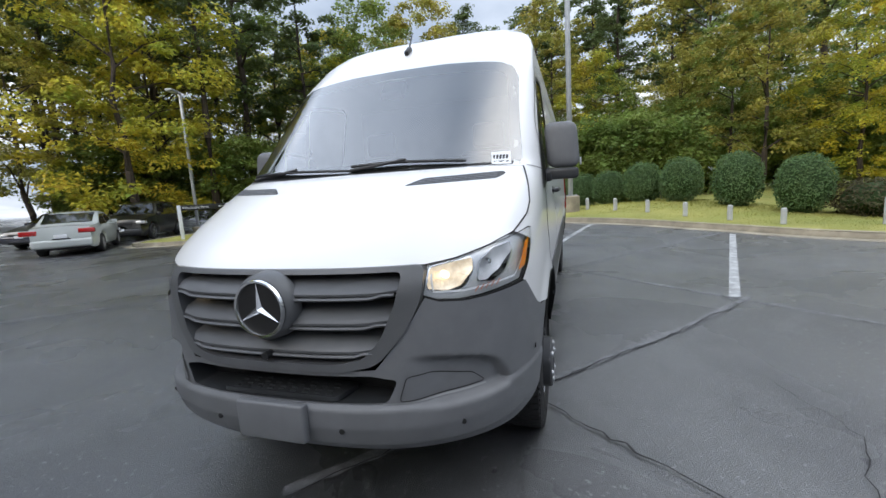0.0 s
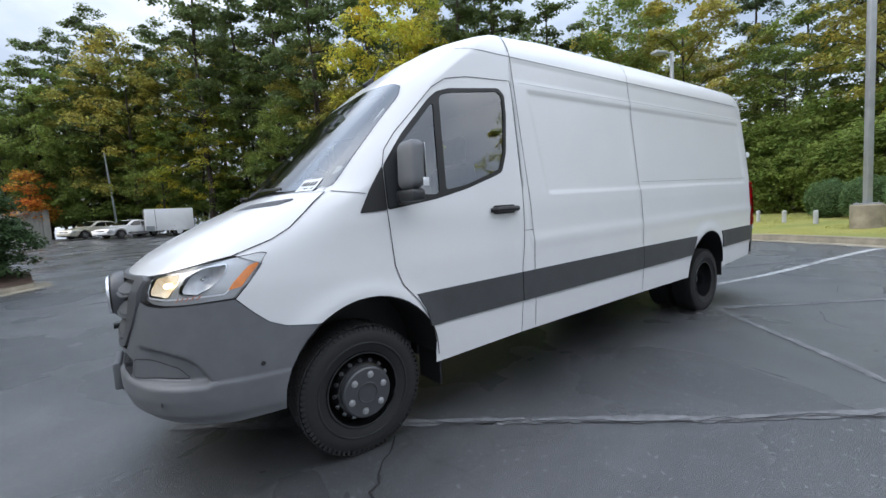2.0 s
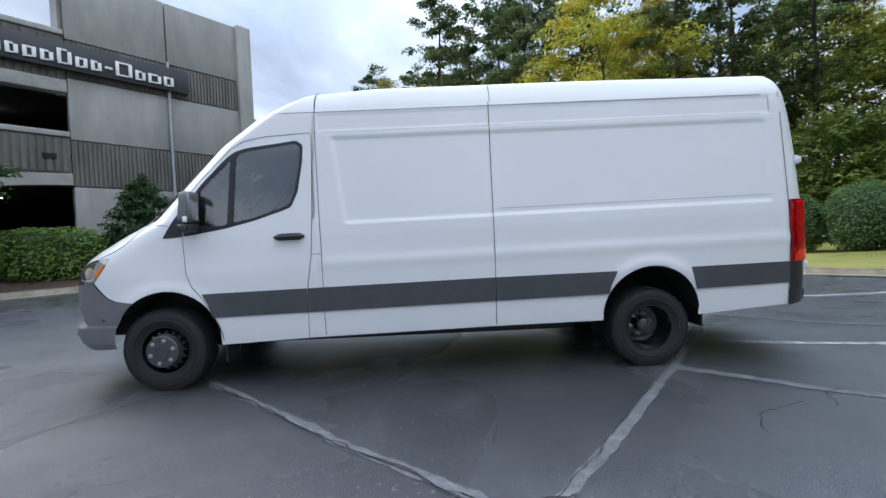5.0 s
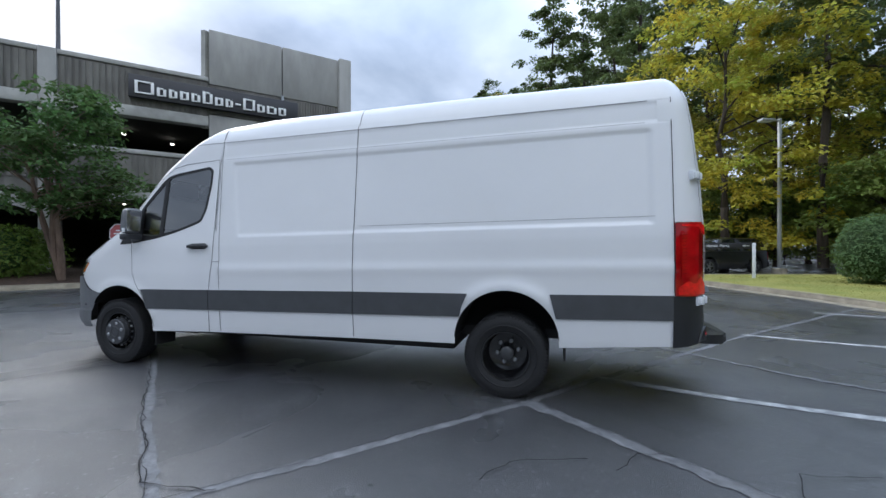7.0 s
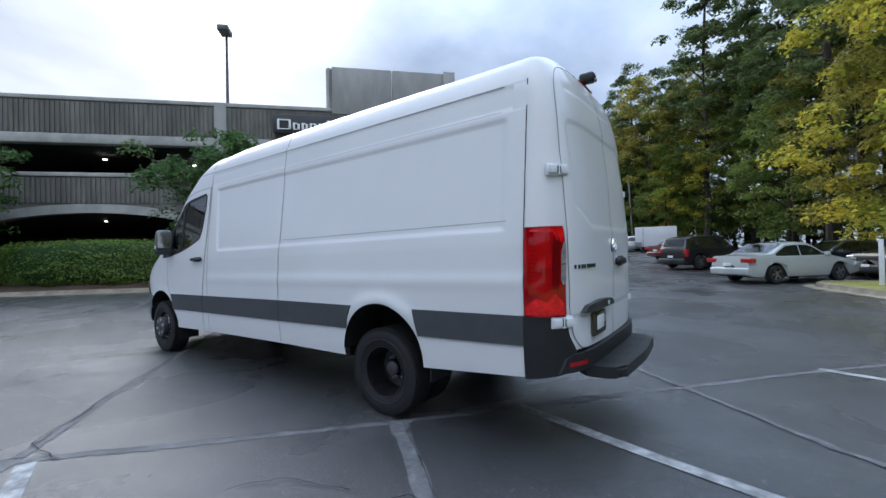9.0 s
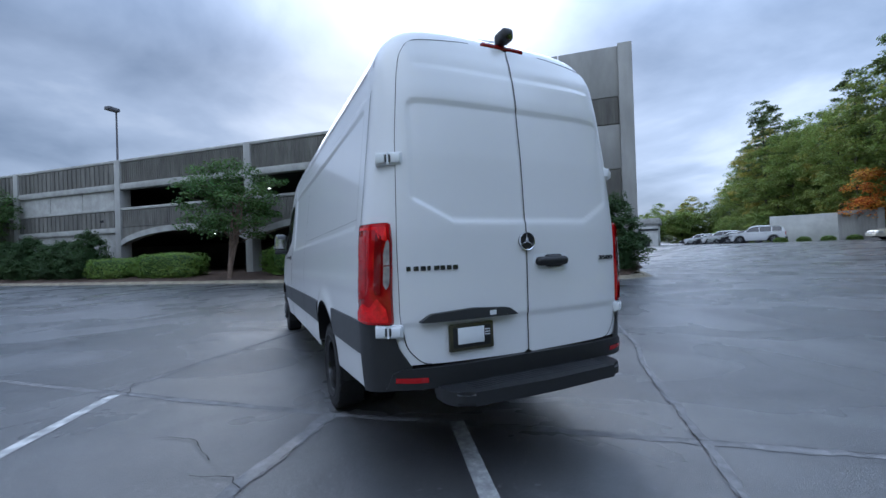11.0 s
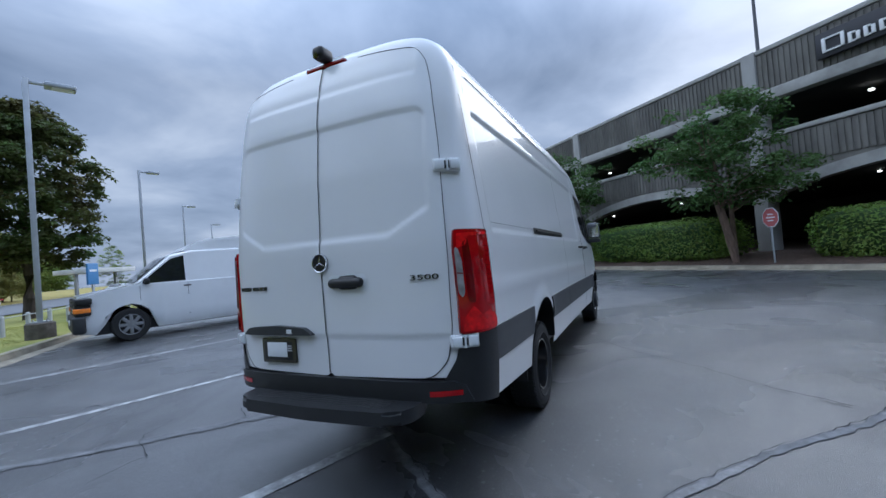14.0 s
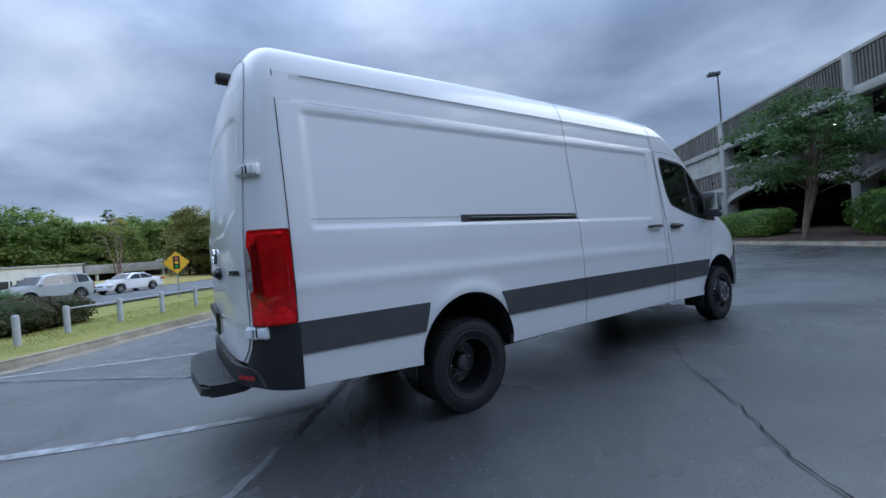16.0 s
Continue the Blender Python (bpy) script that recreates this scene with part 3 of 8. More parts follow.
def lawn_z(x, y):
    s, off = to_l(x, y)
    d = kerb_d(x, y)
    a = ss((s - 0.5) / 6.0)
    z = 0.13 + 0.22 * ss((-4.6 - off) / 3.8) * ss((s - 0.5) / 6.0) + (0.28 * a * (1 - 0.7 * ss((s - 6) / 5)) + 0.04 * (1 - a)) * ss((d - 0.3) / 3.5)
    return z - 0.34 * ss((-13.0 - off) / 7.0) * ss((6 - s) / 8.0)


def kerb(line, name, label, base, h=0.14, w=0.16, flip=1):
    q = resample(line, 0.5, False)
    bm = bmesh.new()
    prev = None
    for i, p in enumerate(q):
        a, b = Vector(q[max(i - 1, 0)]), Vector(q[min(i + 1, len(q) - 1)])
        d = (b - a).normalized()
        n = Vector((d.y, -d.x)) * flip
        z = base(p[0], p[1])
        cur = [bm.verts.new((p[0] + n.x * k, p[1] + n.y * k, z + hh)) for k, hh in ((-0.36, 0.003), (-0.02, 0.008), (0.0, h - 0.03), (0.03, h), (w, h), (w + 0.02, -0.05))]
        if prev:
            for j in range(5):
                bm.faces.new((prev[j], prev[j + 1], cur[j + 1], cur[j]))
        prev = cur
    ob = part(name, bm, CONC, smooth=50)
    return tagged(ob, label, "kerb", kind="structure")


kerb(KERB, "kerb", "weathered tan concrete kerb beside the lawn", ground_z)
lawn_poly = KERB + [(60, 30), (60, -60), tuple(to_w(-10, -30)[:2]), tuple(to_w(-70, -30)[:2])]
lw = patch(lawn_poly, 1.2, lambda x, y: Vector((x, y, lawn_z(x, y) - (0.015 if kerb_d(x, y) > 0.1 else 0.0))), edge=1.0)
tagged(part("lawn", lw, GRASS_G, smooth=80), "green lawn yellowing in autumn", "lawn", kind="structure")
rr = random.Random(5)
vs, fs = [], []
n_bl = 0
for k in range(60000):
    if k % 3:
        s, off = rr.uniform(-12, 9), -8.4 - 5.5 * rr.random() ** 1.3
        x, y = to_w(s, off)[:2]
    else:
        x, y = rr.uniform(8.8, 19), rr.uniform(1, 17)
    d = kerb_d(x, y)
    if d < 0.17 or not inside(lawn_poly, np.array([[x, y]]))[0]:
        continue
    z = lawn_z(x, y) - 0.022
    a, h, w = rr.uniform(0, 6.28), rr.uniform(0.016, 0.030), rr.uniform(0.010, 0.020)
    i = len(vs)
    vs += [(x - w * math.cos(a), y - w * math.sin(a), z), (x + w * math.cos(a), y + w * math.sin(a), z), (x + rr.uniform(-.03, .03), y + rr.uniform(-.03, .03), z + h)]
    fs.append((i, i + 1, i + 2))
ob = new("grass", flat_mesh("grass", vs, fs, LAWN))
tagged(ob, "short mown grass, green turning yellow", "grass", kind="stuff")

BED = [tuple(to_w(s, o)[:2]) for s, o in ((-94, 10.07), (5.0, 10.07), (6.3, 10.5), (7.0, 11.5), (7.1, 14), (7.0, 18), (6.9, 50))]


def bed_z(x, y):
    s, off = to_l(x, y)
    return 0.21 + 0.28 * ss((off - 10.3) / 1.6)


kerb(BED, "kerb", "weathered tan concrete kerb before the planting bed", ground_z, flip=-1)
bp = BED + [tuple(to_w(-94, 50)[:2])]
tagged(part("planting_bed", patch(bp, 1.5, lambda x, y: Vector((x, y, bed_z(x, y)))), MULCH, smooth=80), "brown mulch bed along the garage", "bed", kind="structure")
# road beyond the lawn
rd = patch([tuple(to_w(s, o)[:2]) for s, o in ((-160, -21.5), (14, -21.5), (14, -34), (-160, -34))], 6, lambda x, y: Vector((x, y, -0.10)))
tagged(part("road", rd, ROADM, smooth=0), "grey asphalt road beyond the lawn", "road", kind="structure")
vg = patch([tuple(to_w(s, o)[:2]) for s, o in ((-160, -34.05), (40, -34.05), (40, -95), (-160, -95))], 4,
           lambda x, y: Vector((x, y, -0.06 + 0.75 * ss((-to_l(x, y)[1] - 34) / 14))))
tagged(part("verge", vg, DRYG, smooth=80), "grass bank beyond the road, dry and yellow", "lawn", kind="structure")

# ---- the white van: x to its tail, y to its right, front axle at 0; the body leans nose-down a little ----
RAKE = 0.017
BZ = [(0.30, 0.945), (0.38, 0.955), (0.45, 0.965), (0.63, 0.980), (0.85, 0.985), (1.02, 0.988), (1.12, 0.982), (1.30, 0.976), (1.42, 0.966),
      (2.15, 0.889), (2.30, 0.872), (2.40, 0.860), (2.47, 0.840), (2.54, 0.812), (2.60, 0.770), (2.64, 0.715), (2.672, 0.63), (2.695, 0.48), (2.715, 0.0)]
BZZ, BZY = [p[0] for p in BZ], [p[1] for p in BZ]


def table(pts, blur=0.03):
    xs = np.linspace(pts[0][0], pts[-1][0], 801)
    ys = np.interp(xs, [p[0] for p in pts], [p[1] for p in pts])
    k = max(1, int(blur / (xs[1] - xs[0])))
    w = np.hanning(2 * k + 1)
    pad = np.concatenate([2 * ys[0] - ys[1:k + 1][::-1], ys, 2 * ys[-1] - ys[-k - 1:-1][::-1]])
    ys = np.convolve(pad, w / w.sum(), "valid")
    return lambda v: float(np.interp(v, xs, ys))


HALF = table(BZ[:15], 0.03)                      # half width of the side at a height
XC = table([(0.30, -0.98), (0.42, -1.05), (0.52, -1.085), (0.75, -1.085), (1.05, -1.065), (1.12, -1.02), (1.18, -0.95), (1.26, -0.82), (1.37, -0.59), (1.45, -0.40),
            (1.49, -0.32), (2.20, 0.42), (2.375, 0.64), (2.50, 0.86), (2.58, 1.06), (2.63, 1.22), (2.665, 1.36)], 0.02)
XSD = table([(0.30, 0.0), (1.0, 0.0), (1.2, -0.03), (1.45, 0.05), (1.52, 0.15), (2.14, 0.64), (2.4, 1.0), (2.6, 1.32), (2.665, 1.40)], 0.05)
NN = table([(0.30, 2.7), (1.15, 2.7), (1.30, 3.0), (1.50, 4.4), (2.67, 4.0)], 0.05)
MM = table([(0.30, 3.2), (1.15, 3.2), (1.30, 2.6), (1.50, 1.55), (2.67, 1.6)], 0.05)
XREAR = table([(0.30, 5.945), (0.9, 5.95), (1.35, 5.955), (1.8, 5.93), (2.2, 5.885), (2.42, 5.845), (2.55, 5.80), (2.64, 5.745), (2.70, 5.67), (2.72, 5.63)], 0.05)
XS_R = 5.55


def cab_b(z):
    return HALF(z) if z < 2.44 else float(np.interp(2.44 + (z - 2.44) * 0.26 / 0.225, BZZ, BZY))


def soft(t):
    t = min(1.0, max(0.0, t))
    return t * t * (3 - 2 * t)


def recess(x, z, x0, x1, z0, z1, r, edge, depth):
    """Depth of a pressed panel with rounded corners at a place."""
    dx, dz = abs(x - (x0 + x1) / 2) - (x1 - x0) / 2 + r, abs(z - (z0 + z1) / 2) - (z1 - z0) / 2 + r
    d = math.hypot(max(dx, 0), max(dz, 0)) + min(max(dx, dz), 0) - r
    return depth * soft(-d / edge)


def side_y(x, z):
    xs = XSD(z)
    if x < xs:
        f = min(0.9999, (xs - x) / max(0.05, xs - XC(z)))
        y = cab_b(z) * (1 - f ** MM(z)) ** (1 / NN(z))
    elif x > XS_R:
        f = min(0.9999, (x - XS_R) / (XREAR(z) - XS_R))
        y = HALF(z) * (1 - f ** 3) ** 0.2
    else:
        y = cab_b(z) if x < 1.33 else HALF(z)
    if x > 1.36:
        lean = 0.14 * (2.17 - z)
        y -= 0.011 * soft((z - 1.398) / 0.020) * soft((2.172 - z) / 0.018) * soft((x - 1.47 - lean) / 0.05) * soft((5.52 - x) / 0.05)
        y -= 0.006 * soft((z - 2.22) / 0.016) * soft((2.40 - z) / 0.02)
        y += 0.007 * math.exp(-((z - 1.06) / 0.05) ** 2)
        d = math.hypot(x - 4.34, z - 0.42)
        y += 0.022 * math.exp(-((d - 0.47) / 0.07) ** 2) * soft((z - 0.6) / 0.25)
    d = math.hypot(x - 0.02, z - 0.42)
    y += 0.018 * math.exp(-((d - 0.48) / 0.06) ** 2) * soft((z - 0.45) / 0.2) * soft((x + 0.5) / 0.2)
    return y


def front_x(y, z):
    xs, b = XSD(z), cab_b(z)
    return xs - (xs - XC(z)) * (1 - min(0.9999, abs(y) / b) ** NN(z)) ** (1 / MM(z))


def rear_relief(y, z):
    a = abs(y)
    r = recess(y, z, -0.745, 0.745, 1.40, 2.135, 0.07, 0.02, 0.009) if not (a > 0.5 and z < 1.42 + (a - 0.5) * 0.55) else \
        0.009 * soft(((z - 1.40) - (a - 0.5) * 0.55) / 0.024) * soft((0.745 - a) / 0.02)
    r += 0.007 * soft((z - 2.335) / 0.014) * soft((0.70 - a) / 0.05)
    r += 0.008 * soft((0.838 - z) / 0.012)
    return r


def rear_x(y, z):
    b = HALF(z) if z < 2.6 else float(np.interp(z, BZZ, BZY))
    return XS_R + (XREAR(z) - XS_R) * (1 - min(0.9999, abs(y) / max(b, 0.02)) ** 5) ** (1 / 3)


def vz(x, z):
    return z + RAKE * x


def on_side(sg, d=0.0):
    return lambda x, z: Vector((x, sg * (side_y(x, z) + d), vz(x, z)))


def on_front(d=0.0):
    def fn(y, z):
        x = front_x(y, z) - d
        return Vector((x, y, vz(x, z)))
    return fn


def on_rear(d=0.0, relief=False):
    def fn(y, z):
        x = rear_x(y, z) + d - (rear_relief(y, z) if relief else 0)
        return Vector((x, y, vz(x, z)))
    return fn


def on_corner(d=0.0):
    """Round the nose: t runs from the middle (0) to the flank (pi/2), for the bumper and head lamps."""
    def fn(t, z, sg=-1):
        xs, b = XSD(z), cab_b(z)
        c, s = max(0.0, math.cos(t)), max(0.0, math.sin(abs(t)))
        x = xs - (xs - XC(z) + d) * c ** (2 / MM(z))
        y = (b + d) * s ** (2 / NN(z)) * (1 if t > 0 else -1)
        return Vector((x, y, vz(x, z)))
    return fn


def t_of_y(y, z):
    return math.copysign(math.asin(min(1.0, (abs(y) / cab_b(z)) ** (NN(z) / 2))), y)


def t_of_x(x, z):
    xs = XSD(z)
    return math.acos(min(1.0, max(0.0, (xs - x) / (xs - XC(z))) ** (MM(z) / 2)))


def on_tail(sg, d=0.0):
    """Round the tail corner: t from the flank (0) to the back (pi/2)."""
    def fn(t, z):
        b = HALF(z)
        y = (b + d) * max(0.0, math.cos(t)) ** 0.4
        x = XS_R + (XREAR(z) - XS_R + d) * max(0.0, math.sin(t)) ** (2 / 3)
        return Vector((x, sg * y, vz(x, z)))
    return fn


van = thing("van", "white high-roof long cargo van with grey bumpers on wet asphalt", "van")


def arc(cx, cz, r, a0, a1, n=24):
    return [(cx + r * math.cos(radians(a0 + (a1 - a0) * i / n)), cz + r * math.sin(radians(a0 + (a1 - a0) * i / n))) for i in range(n + 1)]


FRONT_ARCH = arc(0.03, 0.42, 0.462, 186, -6)      # from the nose side over the wheel to the sill
REAR_ARCH = arc(4.345, 0.42, 0.445, 176, -3)

# outlines on the flank (x, height)
DOOR = [(0.475, 0.385), (0.475, 0.52), (0.44, 0.65), (0.355, 0.80), (0.255, 0.92), (0.215, 1.03), (0.195, 1.345), (0.195, 1.60), (0.225, 1.70), (0.31, 1.807), (0.44, 1.935), (0.605, 2.10), (0.72, 2.168),
        (0.90, 2.203), (1.303, 2.222), (1.314, 2.18), (1.316, 2.06), (1.310, 1.50), (1.295, 1.145), (1.252, 0.85), (1.24, 0.40)]
WFRAME = rounded([(0.20, 1.352), (0.20, 1.605), (0.35, 1.800), (0.57, 2.025), (0.64, 2.078), (0.74, 2.108), (1.185, 2.158), (1.24, 2.115), (1.235, 1.97), (1.19, 1.70), (1.13, 1.565), (1.05, 1.535), (0.80, 1.458), (0.55, 1.402)], 0.025)
QUARTER = rounded([(0.345, 1.437), (0.345, 1.745), (0.585, 1.99), (0.605, 1.995), (0.575, 1.445), (0.54, 1.43)], 0.012)
MAINWIN = rounded([(0.628, 1.455), (0.655, 2.035), (0.68, 2.062), (0.76, 2.084), (1.175, 2.132), (1.212, 2.10), (1.208, 1.965), (1.162, 1.70), (1.11, 1.588), (1.04, 1.562), (0.80, 1.485)], 0.025)
SAIL = rounded([(0.025, 1.345), (0.10, 1.475), (0.192, 1.605), (0.192, 1.353)], 0.012)
HOOD_R = [(0.60, 1.115), (0.70, 1.128), (0.80, 1.155), (0.885, 1.190), (0.925, 1.250), (0.930, 1.30), (0.918, 1.37), (0.900, 1.43), (0.882, 1.475)]
HOOD = [(-0.60, 1.115)] + HOOD_R + [(0.60, 1.482), (0.0, 1.486), (-0.60, 1.482)] + [(-y, z) for y, z in HOOD_R[:0:-1]]

for sg, sname in ((-1, "driver"), (1, "passenger")):
    S0 = on_side(sg)
    # wing between head lamp, bonnet edge, door and wheel arch
    hood_edge = [(front_x(y, z), z) for y, z in HOOD[4:10]]
    arch_top = [p for p in FRONT_ARCH if p[0] > -0.235 and p[1] > 0.42]
    wing = [(-0.61, 0.985), (-0.545, 1.06), (-0.485, 1.14)] + hood_edge + [(0.02, 1.505), (0.195, 1.505)] + \
           [(0.195, 1.345), (0.215, 1.03), (0.255, 0.92), (0.355, 0.80), (0.44, 0.65), (0.475, 0.52), (0.475, 0.42)] + arch_top[::-1] + [(-0.24, 0.80), (-0.40, 0.82), (-0.48, 0.855), (-0.55, 0.92)]
    part("wing", patch(wing, 0.03, S0), PAINT, van)
    # door: white skin, black window frame, glass, handle
    door = part("door", patch(DOOR, 0.03, on_side(sg, 0.002), [WFRAME]), PAINT, van)
    part("window_frame", patch(WFRAME, 0.03, on_side(sg, 0.003), [QUARTER, MAINWIN]), BLACK, door)
    for nm, w in (("quarter_glass", QUARTER), ("door_glass", MAINWIN)):
        g = part(nm, patch(w, 0.05, on_side(sg, -0.003)), GLASS, door)
        g.visible_shadow = False
        if g.data.polygons[0].normal.y * sg < 0:
            g.data.flip_normals()
    bm = bmesh.new()
    hx = 1.11
    pipe(bm, [S0(hx - 0.125, 1.305) + Vector((0, sg * 0.004, 0)), S0(hx - 0.10, 1.306) + Vector((0, sg * 0.035, 0)), S0(hx, 1.308) + Vector((0, sg * 0.045, 0)),
              S0(hx + 0.10, 1.306) + Vector((0, sg * 0.035, 0)), S0(hx + 0.125, 1.305) + Vector((0, sg * 0.004, 0))], [0.014, 0.018, 0.019, 0.018, 0.014], 8)
    part("door_handle", bm, BLACK, door)
    part("handle_dish", patch(rounded([(hx - 0.11, 1.275), (hx + 0.11, 1.275), (hx + 0.11, 1.335), (hx - 0.11, 1.335)], 0.028), 0.03, on_side(sg, 0.0035)), SEAM, door)
    # side skins aft of the door
    far = XS_R + 0.10
    x2 = 2.915 if sg < 0 else 2.93
    front_panel = [(1.24, 0.40), (1.252, 0.85), (1.295, 1.145), (1.310, 1.50), (1.316, 2.06), (1.314, 2.18), (1.33, 2.44), (x2, 2.44), (x2, 0.40)]
    part("side_panel" if sg < 0 else "sliding_door", patch(front_panel, 0.017, S0, edge=0.017), PAINT, van)
    rear_panel = [(x2, 0.40), (x2, 2.44), (far, 2.44), (far, 0.44), (4.79, 0.39)] + [p for p in REAR_ARCH[::-1] if p[1] > 0.41] + [(3.90, 0.39)]
    part("rear_side_panel", patch(rear_panel, 0.017, S0, edge=0.017), PAINT, van)
    # grey rubbing strips
    for x0, x1 in ((0.0, 1.245), (1.255, x2 - 0.004), (x2 + 0.004, 3.975), (4.715, far)):
        if x0 == 0.0:
            o = [(0.43, 0.635), (1.245, 0.635), (1.245, 0.845), (0.345, 0.845), (0.40, 0.745)]
        elif x0 > 4:
            o = [(4.765, 0.635), (far, 0.645), (far, 0.838), (4.715, 0.838)]
        elif x1 == 3.975:
            o = [(x0, 0.635), (3.945, 0.635), (3.965, 0.72), (4.02, 0.838), (x0, 0.845)]
        else:
            o = [(x0, 0.635), (x1, 0.635), (x1, 0.845), (x0, 0.845)]
        bm = patch(o, 0.05, on_side(sg, 0.012))
        ring = resample(o, 0.05)
        for i in range(len(ring)):
            a, b = ring[i], ring[(i + 1) % len(ring)]
            bm.faces.new([bm.verts.new(on_side(sg, d)(*q)) for q, d in ((a, 0.012), (b, 0.012), (b, -0.005), (a, -0.005))])
        part("rub_strip", bm, STRIPP, van, "matt dark-grey plastic strip")
    # arch lips and dark liners
    for arch, cx, nm in ((FRONT_ARCH, 0.03, "front_arch_lip"), (REAR_ARCH, 4.345, "rear_arch_lip")):
        q = [p for p in arch if p[1] > 0.40 and p[0] > -0.36]
        bm = bmesh.new()
        prev = None
        for x, z in q:
            k = 1.012
            pts = [on_side(sg, 0.004)(cx + (x - cx) * k, 0.42 + (z - 0.42) * k), on_side(sg, 0.007)(x, z), on_side(sg, -0.03)(x, z), Vector((x, sg * 0.55, vz(x, z + 0.01)))]
            cur = [bm.verts.new(p) for p in pts]
            if prev:
                for i in range(3):
                    bm.faces.new((prev[i], prev[i + 1], cur[i + 1], cur[i]))
            prev = cur
        part(nm, bm, LINER, van)
    # gap lines
    gaps = [(DOOR[7:0:-1], 0.0045), (DOOR[7:], 0.0045), ([(x2, 0.42), (x2, 2.44)], 0.006),
            ([(1.388, 0.42), (1.385, 1.145), (1.36, 1.80), (1.347, 2.22), (1.345, 2.44)], 0.005), ([(1.296, 1.142), (1.385, 1.140)], 0.004), ([(far, 0.86), (far, 2.42)], 0.006),
            ([(-0.10, 1.478), (0.0, 1.462), (0.075, 1.452)], 0.004)]
    gaps.append(([(front_x(y, z), z) for y, z in HOOD[4:10]], 0.0045))
    part("sail_trim", patch(SAIL, 0.03, on_side(sg, 0.006)), BLACK, van)
    # grey lines: the sealed gutter seam under the roof, and creases below it and above the waist
    for line, wdt in (([(0.80, 2.412), (1.335, 2.408), (5.48, 2.402)], 0.007), ([(1.40, 2.222), (5.46, 2.222)], 0.003), ([(x2 + 0.05, 1.462), (5.52, 1.462)], 0.0035)):
        part("pressed_seam", ribbon(line, wdt, on_side(sg, 0.0015), step=0.05), SEAL_GLINT, van)
    for line, wdt in gaps:
        part("panel_gap", ribbon(line, wdt, on_side(sg, 0.0045)), SEAM, van)
    # mud flaps
    bm = bmesh.new()
    box(bm, (0.50, sg * 0.72, 0.24), (0.515, sg * 0.95, 0.62), 0.005)
    part("mud_flap", bm, BLACK, van)
    bm = bmesh.new()
    box(bm, (4.83, sg * 0.66, 0.36), (4.845, sg * 0.93, 0.75), 0.005)
    part("mud_flap", bm, BLACK, van)
    # door mirror
    mirror = part("door_mirror", bmesh.new(), GREYP, van, "matt grey plastic door mirror")
    bm = bmesh.new()
    box(bm, (0.245, -1.175, 1.465), (0.395, -0.985, 1.735), 0.05, seg=4)
    for v in bm.verts:
        t = (v.co.z - 1.465) / 0.27
        v.co.y += 0.02 * t
        v.co.x += 0.03 * t + 0.05 * abs(v.co.y + 1.08)
    part("housing", bm, GREYP, mirror)
    bm = bmesh.new()
    box(bm, (0.255, -1.165, 1.395), (0.39, -0.96, 1.462), 0.022, seg=3)
    box(bm, (0.25, -1.02, 1.385), (0.38, -0.91, 1.455), 0.025, seg=3)
    part("arm", bm, DARKP, mirror)
    bm = bmesh.new()
    box(bm, (0.412, -1.155, 1.49), (0.418, -1.005, 1.715), 0.002)
    part("mirror_glass", bm, CHROME, mirror)
    bm = patch(rounded([(0.205, 1.365), (0.205, 1.60), (0.34, 1.76), (0.34, 1.40)], 0.015), 0.04, on_side(-1, 0.012))
    part("mirror_base", bm, DARKP, mirror)
    bm = bmesh.new()
    box(bm, (0.355, -1.182, 1.475), (0.41, -1.172, 1.52), 0.003)
    part("turn_lamp", bm, WHITEP if sg < 0 else DARKP, mirror)
    for o in mirror.children:
        if o.name.split(".")[0] != "mirror_base":
            o.data.transform(Matrix.Translation((0.10, 0, 0)) @ Matrix.Diagonal((0.62, 1, 1, 1)))
        if sg > 0:
            o.data.transform(Matrix.Diagonal((1, -1, 1, 1)))
            o.data.flip_normals()
    # tail lamps round the corner
    lamp = part("tail_lamp", bmesh.new(), REDL, van)
    T0, T1 = 0.125, 0.80
    tl = rounded([(T0, 0.835), (T1, 0.835), (T1 - 0.01, 1.30), (T1 - 0.05, 1.405), (T0, 1.405)], 0.02)
    bm = patch(tl, 0.04, lambda t, z: on_tail(sg, 0.014 + 0.012 * math.sin(math.pi * (t - T0) / (T1 - T0)))(t, z))
    ring = resample(tl, 0.04)
    for i in range(len(ring)):
        a, b = ring[i], ring[(i + 1) % len(ring)]
        bm.faces.new([bm.verts.new(on_tail(sg, d)(*q)) for q, d in ((a, 0.014), (b, 0.014), (b, -0.01), (a, -0.01))])
    part("red_lens", bm, REDL, lamp)
    bm = patch(rounded([(0.70, 1.06), (0.745, 1.03), (0.792, 1.06), (0.788, 1.30), (0.75, 1.315), (0.70, 1.24)], 0.02), 0.02, on_tail(sg, 0.027))
    part("clear_lens", bm, REVL, lamp)
    part("lens_bar", ribbon([(0.705, 1.165), (0.788, 1.168)], 0.006, on_tail(sg, 0.0285)), REDM, lamp)
    part("dark_chamber", patch(rounded([(0.55, 1.00), (0.67, 1.01), (0.675, 1.33), (0.57, 1.36), (0.54, 1.18)], 0.03), 0.03, on_tail(sg, 0.0275)), REDM, lamp)
    part("bright_chamber", patch(rounded([(0.15, 0.848), (0.77, 0.848), (0.74, 0.925), (0.60, 0.985), (0.45, 0.93), (0.30, 0.955), (0.15, 0.905)], 0.02), 0.03, on_tail(sg, 0.0285)), REDB, lamp)
